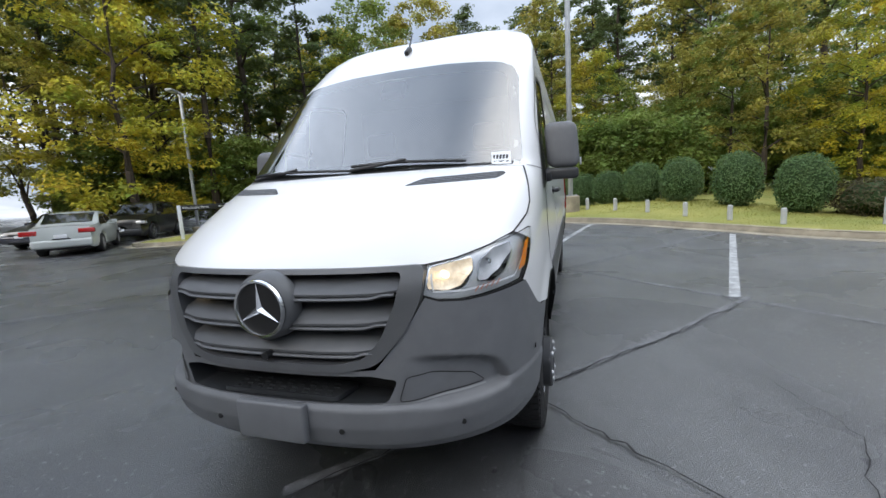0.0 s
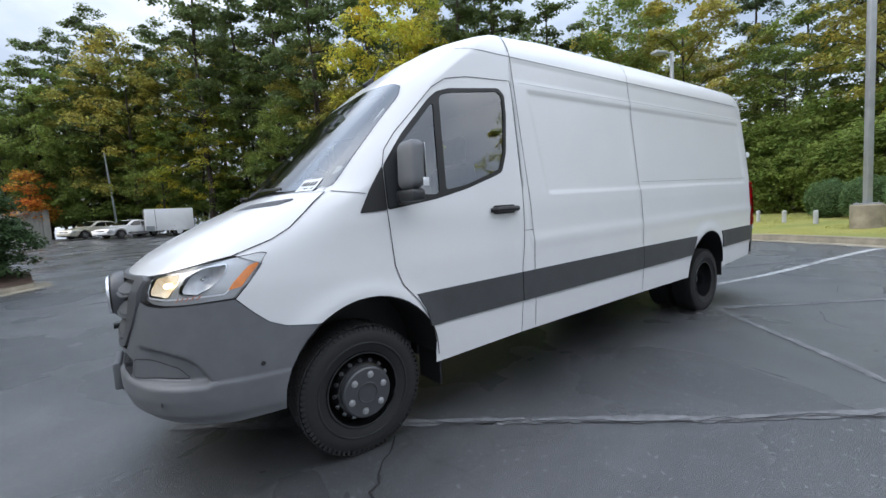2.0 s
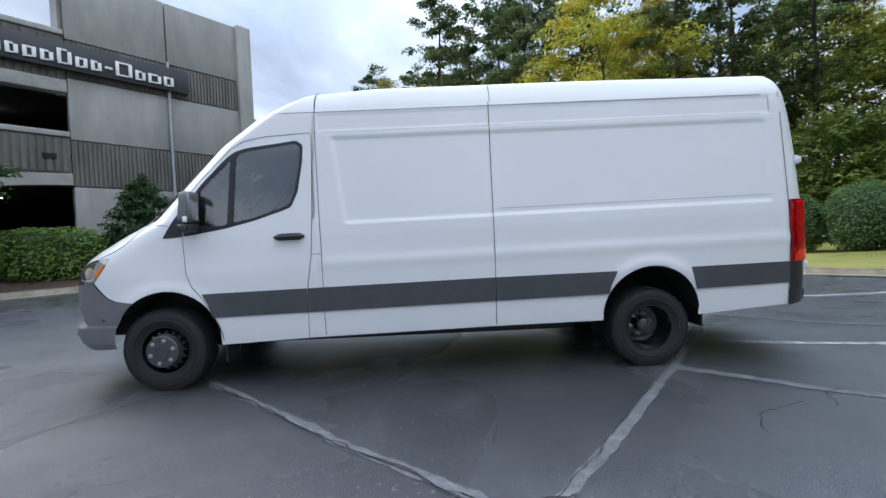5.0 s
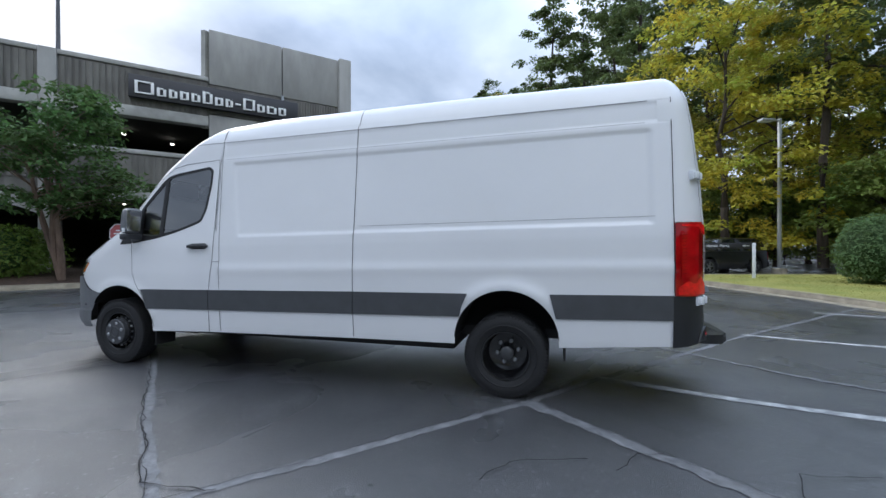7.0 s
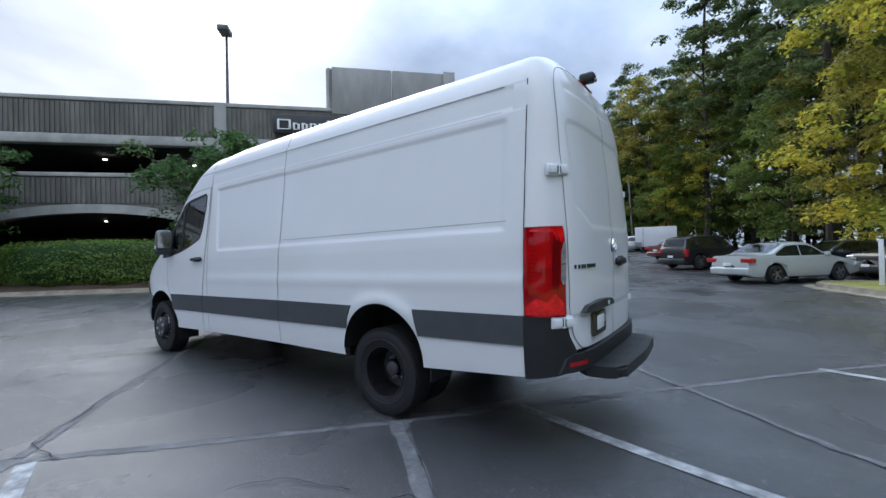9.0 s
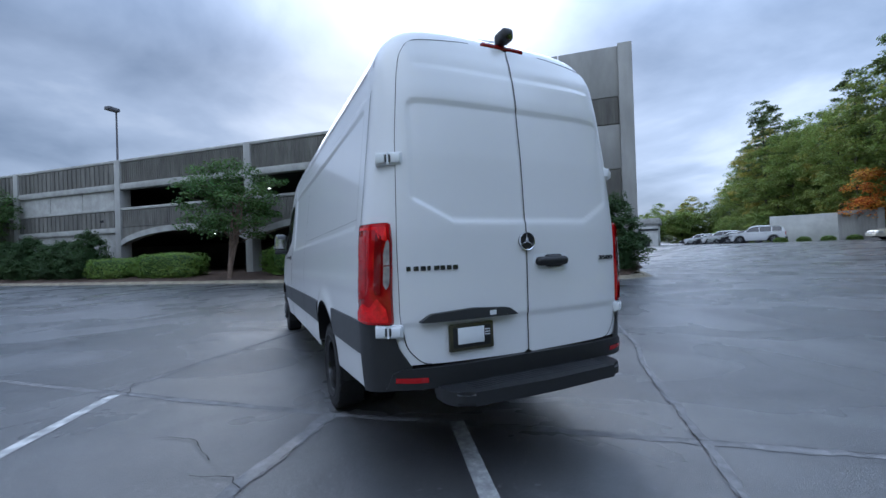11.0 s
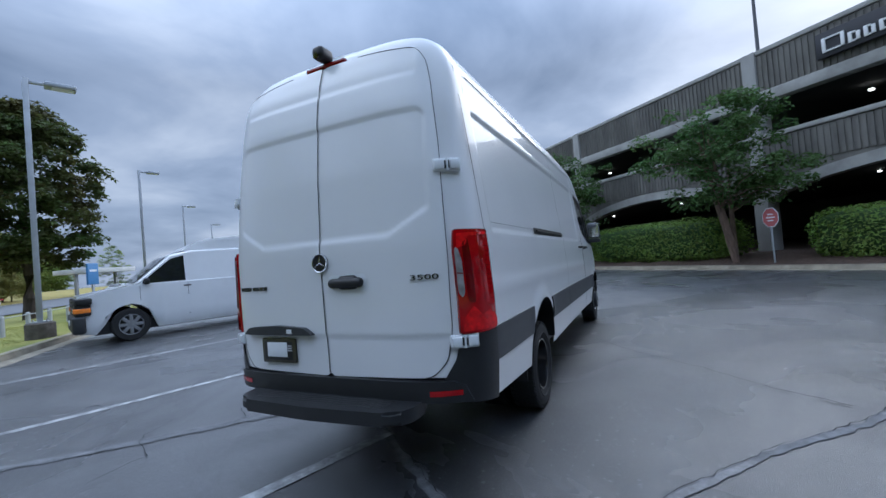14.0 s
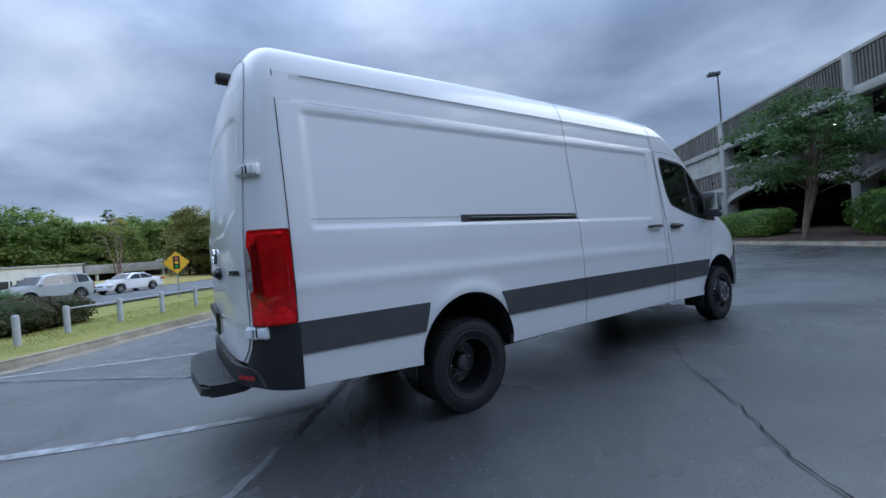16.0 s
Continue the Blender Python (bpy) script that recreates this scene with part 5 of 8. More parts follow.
for i in range(4):
    for j in range(9):
        part("tread_lug", box(bmesh.new(), (-1.07 + i * 0.028, -0.24 + j * 0.055 + 0.012 * (i % 2), 0.616), (-1.060 + i * 0.028, -0.215 + j * 0.055 + 0.012 * (i % 2), 0.6215), 0.002), DARKP, tread)
for sg in (-1, 1):
    o = [(sg * t, z) for t, z in ((t_of_y(0.50, 0.63), 0.618), (t_of_y(0.80, 0.63), 0.622), (t_of_y(0.76, 0.68), 0.672), (t_of_y(0.62, 0.70), 0.712), (t_of_y(0.53, 0.7), 0.712))]
    o = rounded(o, 0.02)
    fog = part("fog_blank", patch(o, 0.03, lambda t, z: bumper_pt(t, z) + Vector((-0.003, sg * 0.001, 0))), GREYP, bump)
    part("fog_gap", ribbon(o, 0.004, lambda t, z: bumper_pt(t, z) + Vector((-0.0045, sg * 0.0015, 0)), closed=True), SEAM, fog)
    # pale grey ribbon paints the highlight that runs along the lip's edge
    lip = [(sg * t_of_y(0.44 + 0.04 * i, 0.613), 0.611) for i in range(10)]
    part("lip_edge", ribbon(lip, 0.006, lambda t, z: bumper_pt(t, z) + Vector((-0.006, sg * 0.002, 0.002))), SEAL_GLINT, fog)
    for yy in (0.28, 0.70):
        c = on_corner(0.029)(sg * t_of_y(yy, 0.51), 0.51)
        part("parking_sensor", tube(bmesh.new(), c, c + Vector((-0.004, 0, 0)), 0.011, seg=12), BLACK, bump)
    c = on_corner(0.012)(sg * BW(-0.52, 0.66), 0.66)
    part("parking_sensor", tube(bmesh.new(), c, c + Vector((0, sg * 0.004, 0)), 0.011, seg=12), BLACK, bump)
bm = bmesh.new()
box(bm, (-1.146, -0.155, 0.445), (-1.105, 0.155, 0.60), 0.012, seg=3)
part("plate_bracket", bm, GREYP, bump, "blank grey plate bracket")

# radiator grille
gr = part("grille", bmesh.new(), GRILP, van, "dark-grey grille with four louvres")
GO = rounded([(-0.61, 1.118), (0.61, 1.118), (0.60, 1.0), (0.545, 0.885), (0.44, 0.765), (0.30, 0.738), (-0.30, 0.738), (-0.44, 0.765), (-0.545, 0.885), (-0.60, 1.0)], 0.04)
GI = rounded([(-0.535, 1.100), (0.535, 1.100), (0.51, 0.985), (0.455, 0.86), (0.39, 0.79), (0.28, 0.768), (-0.28, 0.768), (-0.39, 0.79), (-0.455, 0.86), (-0.51, 0.985)], 0.03)
bm = patch(GO, 0.04, on_front(0.020), [GI])
for ring, d1 in ((GI, -0.05), (GO, -0.02)):
    rg = resample(ring, 0.04)
    for i in range(len(rg)):
        a, b = rg[i], rg[(i + 1) % len(rg)]
        bm.faces.new([bm.verts.new(on_front(d)(*q)) for q, d in ((a, 0.020), (b, 0.020), (b, d1), (a, d1))])
part("grille_frame", bm, GRILP, gr)
part("grille_backing", patch(GO, 0.08, on_front(-0.10)), BLACK, gr)
for z0 in (1.058, 0.950, 0.845):
    wy = float(np.interp(z0, [0.77, 0.86, 0.985, 1.1], [0.36, 0.455, 0.51, 0.535]))
    bm = bmesh.new()
    prev = None
    for i in range(25):
        y = -wy + 2 * wy * i / 24
        k = 1 - soft((abs(y) / wy - 0.8) / 0.2) * 0.3
        cur = [bm.verts.new(on_front(d)(y, z0 + dz)) for dz, d in ((0.032, -0.085), (0.024 * k, -0.055), (0.002, -0.010), (-0.028 * k, 0.014), (-0.038 * k, 0.012), (-0.038 * k, -0.03))]
        if prev:
            for a in range(5):
                bm.faces.new((prev[a], prev[a + 1], cur[a + 1], cur[a]))
        prev = cur
    part("louvre", bm, GRILP, gr)
    bm = bmesh.new()
    prev = None
    for i in range(25):
        y = (-wy + 2 * wy * i / 24) * 0.97
        dz0 = -0.048 + 0.010 * soft((abs(y) / wy - 0.80) / 0.08)
        cur = [bm.verts.new(on_front(d)(y, z0 + dz0 + dz)) for dz, d in ((0.006, -0.02), (0.006, 0.016), (0.0, 0.022), (-0.006, 0.016), (-0.006, -0.02))]
        if prev:
            for a in range(4):
                bm.faces.new((prev[a], prev[a + 1], cur[a + 1], cur[a]))
        prev = cur
    part("blade", bm, GRILP, gr)
bm = bmesh.new()
c = on_front(0.0)(0, 0.985)
lathe(bm, [(0.135, -0.02), (0.128, 0.03), (0.112, 0.045), (0, 0.045)], Matrix.Translation(c) @ Matrix.Rotation(-math.pi / 2, 4, "Z") @ Matrix.Rotation(math.pi / 2, 4, "X"))
part("badge_boss", bm, GRILP, gr)
badge(on_front(0.042)(0, 0.985), 0.112, Matrix.Rotation(-math.pi / 2, 4, "Z") @ Matrix.Rotation(math.pi / 2, 4, "X"), gr, "front_badge")
bm = bmesh.new()
tube(bm, on_front(0.0)(0, 0.80), on_front(0.045)(0, 0.80), 0.016, seg=12)
part("front_camera", bm, BLACK, gr)

# head lamps
BOWLS = [[(0.618, 1.02), (0.70, 0.998), (0.745, 1.012), (0.775, 1.07), (0.765, 1.122), (0.69, 1.112), (0.62, 1.10)],
         [(0.785, 1.025), (0.835, 1.012), (0.876, 1.045), (0.897, 1.11), (0.888, 1.152), (0.83, 1.142), (0.788, 1.10)]]
for sg in (-1, 1):
    hl = part("head_lamp", bmesh.new(), CLEARL, van)
    o = [(t_of_y(0.600, 1.0), 1.005), (t_of_y(0.65, 0.985), 0.983), (t_of_y(0.72, 0.975), 0.973), (t_of_y(0.80, 0.975), 0.975), (BW(-0.62, 0.995), 0.989), (BW(-0.55, 1.06), 1.06), (BW(-0.49, 1.14), 1.14), (BW(-0.462, 1.185), 1.188), (BW(-0.49, 1.19), 1.194),
         (t_of_y(0.78, 1.15), 1.148), (t_of_y(0.70, 1.13), 1.125), (t_of_y(0.615, 1.11), 1.112)]
    o = [(sg * t, z) for t, z in o]
    part("lamp_gap", ribbon(o, 0.0035, lambda t, z: on_corner(0.004)(t, z), closed=True), SEAM, hl)
    # two deep bowls in a bright bezel, the inner one lit, each with a bulb
    bowls = [rounded([(sg * t_of_y(y, z), z) for y, z in bowl], 0.02) for bowl in BOWLS]
    part("bezel", patch(o, 0.02, lambda t, z: on_corner(-0.018)(t, z), bowls), CLEARL, hl)
    for bo, mt, bulb, cy, cz in ((bowls[0], LITB, LAMPC, 0.695, 1.06), (bowls[1], BOWLM, CHROME, 0.838, 1.085)):
        ct, c2 = sg * t_of_y(cy, cz), cz
        reach = max(math.hypot((t - ct) * 0.8, z - c2) for t, z in bo)

        def dish(t, z, ct=ct, c2=c2, reach=reach):
            k = min(1.0, math.hypot((t - ct) * 0.8, z - c2) / reach)
            return on_corner(-0.018 - 0.05 * (1 - k * k))(t, z)
        bw = part("lamp_bowl", patch(bo, 0.012, dish), mt, hl)
        part("bowl_rim", ribbon(bo, 0.006, lambda t, z: on_corner(-0.014)(t, z), closed=True), CHROME, bw)
        c = on_corner(-0.060)(ct, c2)
        q = (on_corner(0.05)(ct, c2) - c).normalized().to_track_quat("Z", "Y").to_matrix().to_4x4()
        part("lamp_bulb", lathe(bmesh.new(), [(0.0, 0.026), (0.010, 0.023), (0.014, 0.012), (0.014, -0.02)], Matrix.Translation(c) @ q, 16), bulb, bw)
    # short pale-orange strokes paint the amber lens mirrored in the bezel
    for i in range(5):
        y0 = 0.775 + i * 0.017
        part("lens_rib", ribbon([(sg * t_of_y(y0, 0.995), 0.990 + i * 0.002), (sg * t_of_y(y0 + 0.012, 1.01), 1.010 + i * 0.002)], 0.006, lambda t, z: on_corner(-0.010)(t, z)), AMBER_GLINT, hl)
    gd = [(sg * t, z) for t, z in ((t_of_y(0.632, 1.0), 1.075), (t_of_y(0.64, 1.0), 1.012), (t_of_y(0.74, 0.99), 1.002), (BW(-0.66, 1.01), 1.012), (BW(-0.57, 1.08), 1.085))]
    part("light_strip", ribbon(gd, 0.008, lambda t, z: on_corner(-0.012)(t, z)), WHITEP, hl)
    oo = [(sg * t, z) for t, z in ((BW(-0.64, 1.035), 1.03), (BW(-0.585, 1.04), 1.04), (BW(-0.515, 1.12), 1.125), (BW(-0.49, 1.155), 1.158), (BW(-0.545, 1.135), 1.135))]
    part("amber_reflector", patch(oo, 0.03, lambda t, z: on_corner(-0.004)(t, z)), ORANGE, hl)
    cov = part("lamp_cover", patch(o, 0.03, lambda t, z: on_corner(0.003)(t, z)), glass_mat("clear_cover", (0.93, 0.94, 0.95), even=0.10), hl)
    cov.visible_shadow = False
    if cov.data.polygons[0].normal.x > 0:
        cov.data.flip_normals()

# wheels
def tyre_profile(w):
    return [(0.213, -w * 0.42), (0.235, -w * 0.47), (0.285, -w * 0.52), (0.323, -w * 0.50), (0.350, -w * 0.43), (0.360, -w * 0.30), (0.362, 0), (0.360, w * 0.30), (0.350, w * 0.43), (0.323, w * 0.50), (0.285, w * 0.52), (0.235, w * 0.47), (0.213, w * 0.42)]


def wheel(at, sg, rear):
    """A wheel on its hub: tyre with tread blocks, steel rim, cap and nuts. sg: the side that it faces."""
    m = Matrix.Translation(at) @ Matrix.Rotation(-sg * math.pi / 2, 4, "X")
    w = part("wheel", bmesh.new(), RIM, van)
    w.parent = van
    for k in ((0.0,) if not rear else (0.0, -0.285)):
        mk = m @ Matrix.Translation((0, 0, k))
        part("tyre", lathe(bmesh.new(), tyre_profile(0.225), mk, 64), RUBBER, w, smooth=30)
        bm = bmesh.new()
        for row, zz in enumerate((-0.078, -0.03, 0.03, 0.078)):
            for i in range(56):
                a = 2 * math.pi * (i + 0.5 * (row % 2)) / 56
                mm = mk @ Matrix.Rotation(a, 4, "Z") @ Matrix.Translation((0.361, 0, zz)) @ pose(0, 0, 0, 12 if row % 2 else -12, 0, 0)
                r = bmesh.ops.create_cube(bm, size=1)
                for v in r["verts"]:
                    v.co = mm @ Vector((v.co.x * 0.006, v.co.y * 0.034, v.co.z * 0.043))
        tagged(part("tread_pattern", bm, RUBBER, w, smooth=0), kind="stuff")
        bm = bmesh.new()
        for i in range(72):
            a = 2 * math.pi * i / 72
            mm = mk @ Matrix.Rotation(a, 4, "Z") @ Matrix.Translation((0.340, 0, 0.104))
            r = bmesh.ops.create_cube(bm, size=1)
            for v in r["verts"]:
                v.co = mm @ Vector((v.co.x * 0.030, v.co.y * 0.014, v.co.z * 0.008))
        tagged(part("shoulder_pattern", bm, RUBBER, w, smooth=0), kind="stuff")
        part("sidewall_ring", lathe(bmesh.new(), [(0.258, 0.112), (0.262, 0.1185), (0.268, 0.1185), (0.272, 0.114)], mk, 64), RUBBER, w)
    if not rear:
        rimp = [(0.216, 0.095), (0.212, 0.104), (0.203, 0.102), (0.196, 0.07), (0.190, 0.03), (0.172, 0.015), (0.165, 0.06), (0.150, 0.098), (0.120, 0.105), (0.0, 0.105)]
        part("rim", lathe(bmesh.new(), rimp, m, 48), RIM, w)
        for i in range(16):
            a = 2 * math.pi * i / 16
            c = m @ Vector((0.160 * math.cos(a), 0.160 * math.sin(a), 0.077))
            d = (m.to_3x3() @ Vector((math.cos(a) * 0.9, math.sin(a) * 0.9, 0.42))).normalized()
            part("vent_hole", tube(bmesh.new(), c, c + d * 0.008, 0.012, seg=10), STEEL, w)
        part("hub_cap", lathe(bmesh.new(), [(0.140, 0.100), (0.140, 0.146), (0.132, 0.154), (0.060, 0.156), (0.058, 0.161), (0.052, 0.161), (0.050, 0.155), (0.0, 0.155)], m, 48), HUBM, w)
        for i in range(6):
            a = 2 * math.pi * i / 6 + 0.3
            part("wheel_nut", lathe(bmesh.new(), [(0.020, 0.150), (0.018, 0.159), (0.013, 0.160), (0.011, 0.164), (0.0, 0.165)], m @ Matrix.Translation((0.100 * math.cos(a), 0.100 * math.sin(a), 0)), 12), NUTM, w)
    else:
        rimp = [(0.216, 0.095), (0.212, 0.104), (0.203, 0.102), (0.197, 0.06), (0.190, -0.03), (0.170, -0.085), (0.120, -0.10), (0.075, -0.10), (0.070, -0.05), (0.062, -0.02), (0.0, -0.015)]
        part("rim", lathe(bmesh.new(), rimp, m, 48), RIM, w)
        part("hub", lathe(bmesh.new(), [(0.062, -0.10), (0.060, 0.0), (0.045, 0.012), (0.0, 0.014)], m, 32), HUBM, w)
        for i in range(6):
            a = 2 * math.pi * i / 6 + 0.2
            part("wheel_nut", lathe(bmesh.new(), [(0.018, -0.10), (0.017, -0.075), (0.010, -0.072), (0.009, -0.045), (0.0, -0.042)], m @ Matrix.Translation((0.098 * math.cos(a), 0.098 * math.sin(a), 0)), 10), STEEL, w)
    return w


for sg in (-1, 1):
    wheel((-0.02, sg * 0.850, 0.363), sg, False)
    wheel((4.345, sg * 0.835, 0.367), sg, True)

# underbody, axles, inner wheel wells; the low boxes are added to darken the ground beneath
for nm, a, b, bev in (("floor_pan", (0.55, -0.86, 0.42), (3.85, 0.86, 0.62), 0.0), ("fuel_tank", (0.60, -0.52, 0.29), (3.80, 0.52, 0.42), 0.03),
                      ("engine_bay", (-0.88, -0.58, 0.44), (0.54, 0.58, 0.90), 0.0), ("engine_guard", (-0.70, -0.50, 0.27), (0.58, 0.50, 0.44), 0.03),
                      ("axle_tunnel", (3.86, -0.50, 0.45), (4.79, 0.50, 0.95), 0.0), ("rear_floor", (4.80, -0.80, 0.60), (5.80, 0.80, 0.72), 0.0), ("spare_wheel_tray", (4.82, -0.45, 0.40), (5.60, 0.45, 0.60), 0.03)):
    part(nm, box(bmesh.new(), a, b, bev), BLACK, van)
axle = part("rear_axle", tube(bmesh.new(), (4.325, -0.7, 0.385), (4.325, 0.7, 0.385), 0.06), BLACK, van)
part("differential", tube(bmesh.new(), (4.325, 0, 0.385), (4.5, 0, 0.385), 0.13), BLACK, axle)
for a, b in (((3.86, -0.55, 0.55), (4.83, -0.52, 1.15)), ((3.86, 0.52, 0.55), (4.83, 0.55, 1.15)), ((3.84, -0.95, 0.92), (4.86, 0.95, 0.95)), ((-0.45, -0.95, 0.92), (0.50, 0.95, 0.95))):
    part("wheel_well", box(bmesh.new(), a, b), LINER, van)
# cab inside: floor, bulkhead, dash, seats, wheel
bm = bmesh.new()
box(bm, (0.52, -0.92, 0.70), (1.42, 0.92, 0.75))
box(bm, (1.36, -0.80, 0.70), (1.39, 0.80, 2.15))
part("bulkhead", bm, INNER, van)
bm = bmesh.new()
prism(bm, [(-0.25, 1.36), (0.02, 1.47), (0.16, 1.44), (0.22, 1.30), (0.20, 1.0), (-0.1, 0.9)], -0.86, 0.86, Matrix.Rotation(math.pi / 2, 4, "X"))
part("dashboard", bm, DARKP, van)
for y in (-0.48, 0.48):
    bm = bmesh.new()
    box(bm, (0.55, y - 0.24, 0.95), (1.05, y + 0.24, 1.13), 0.05, seg=3)
    seat = part("seat", bm, CLOTH, van)
    bm = bmesh.new()
    box(bm, (0.98, y - 0.23, 1.08), (1.12, y + 0.23, 1.68), 0.05, pose(0, 0, 0), seg=3)
    part("seat_back", bm, CLOTH, seat)
    bm = bmesh.new()
    box(bm, (1.03, y - 0.13, 1.70), (1.12, y + 0.13, 1.90), 0.04, seg=3)
    part("head_rest", bm, CLOTH, seat)
    bm = bmesh.new()
    box(bm, (0.6, y - 0.2, 0.75), (1.05, y + 0.2, 0.96), 0.02)
    part("seat_base", bm, BLACK, seat)
m = Matrix.Translation((0.36, -0.46, 1.40)) @ Matrix.Rotation(radians(-58), 4, "Y")
bm = bmesh.new()
for i in range(36):
    a, b = 2 * math.pi * i / 36, 2 * math.pi * (i + 1) / 36
    tube(bm, m @ Vector((0.19 * math.cos(a), 0.19 * math.sin(a), 0)), m @ Vector((0.19 * math.cos(b), 0.19 * math.sin(b), 0)), 0.014, seg=8, caps=False)
box(bm, (-0.06, -0.18, -0.01), (0.06, 0.18, 0.015), 0.01, m)
part("steering_wheel", bm, BLACK, van)

# ---- parking garage: local x along the front, local y into it ----
WALLC = mat("weathered_concrete", (0.40, 0.392, 0.365), 0.88, var=0.28, var_scale=1.3, bump=0.006, bump_scale=26, stain=0.6, stain_scale=0.45, stretch=(1, 1, 0.35))
FLUTE = mat("fluted_concrete", (0.205, 0.195, 0.172), 0.9, var=0.45, var_scale=2.2, bump=0.006, bump_scale=30, stain=0.7, stain_scale=0.7, stretch=(1, 1, 0.22))
LIPC = mat("pale_concrete", (0.42, 0.413, 0.38), 0.85, var=0.25, var_scale=2.0, bump=0.004, bump_scale=40, stain=0.4, stain_scale=0.8)
# front concrete at a quarter of its colour: the indoor shade is painted in
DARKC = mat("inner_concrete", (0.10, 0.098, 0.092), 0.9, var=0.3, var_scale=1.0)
SIGNM = mat("sign_board", (0.030, 0.030, 0.034), 0.5, var=0.2, var_scale=2)
LETTER = mat("sign_white", (0.80, 0.80, 0.78), 0.5, var=0.08, var_scale=6)
POLEM = mat("galvanised_pole", (0.40, 0.42, 0.44), 0.5, metal=0.5, var=0.15, var_scale=3)
LAMPD = mat("lamp_head", (0.10, 0.10, 0.11), 0.5, var=0.2, var_scale=6)
GLOW = bpy.data.materials.new("ceiling_lamp")
GLOW.use_nodes = True
GLOW.node_tree.nodes["Principled BSDF"].inputs["Emission Color"].default_value = (1, 0.95, 0.85, 1)
GLOW.node_tree.nodes["Principled BSDF"].inputs["Emission Strength"].default_value = 1.3

garage = thing("parking_garage", "weathered concrete parking garage with fluted spandrels", "parking garage")
# the front was laid out at 0.81 of its size: this brings the garage and its planting to full size and distance
GK, GC = 1.235, Vector((5.80, -6.06, 1.37))
GS = Matrix.Rotation(radians(47), 4, "Z") @ Matrix.Translation(GC) @ Matrix.Diagonal((GK, GK, GK, 1)) @ Matrix.Translation(-GC)
garage.matrix_basis = GS
F = 10.5
COLS = [6.75, -2.5, -11.4, -20.9, -30.3, -39.7, -49.1, -58.5, -67.9, -77]
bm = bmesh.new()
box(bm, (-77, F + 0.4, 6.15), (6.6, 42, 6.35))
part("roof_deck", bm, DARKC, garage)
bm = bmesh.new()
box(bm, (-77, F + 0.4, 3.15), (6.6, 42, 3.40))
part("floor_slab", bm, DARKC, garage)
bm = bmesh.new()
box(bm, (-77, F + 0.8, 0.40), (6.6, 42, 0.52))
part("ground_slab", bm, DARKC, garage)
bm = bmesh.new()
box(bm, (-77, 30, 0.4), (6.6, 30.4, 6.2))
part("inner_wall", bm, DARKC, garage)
bm = bmesh.new()
box(bm, (6.5, F + 0.35, 0.3), (6.85, 42, 7.4))
part("end_wall", bm, WALLC, garage)
bm = bmesh.new()
box(bm, (-77.4, F, 0.3), (-77, 42, 7.4))
part("end_wall", bm, WALLC, garage)


def flutes(bm, s0, s1, z0, z1, face, pitch=0.15):
    n = max(1, int((s1 - s0) / pitch))
    for i in range(n):
        a = s0 + (s1 - s0) * (i + 0.2) / n
        box(bm, (a, face - 0.035, z0), (a + (s1 - s0) / n * 0.55, face + 0.02, z1))


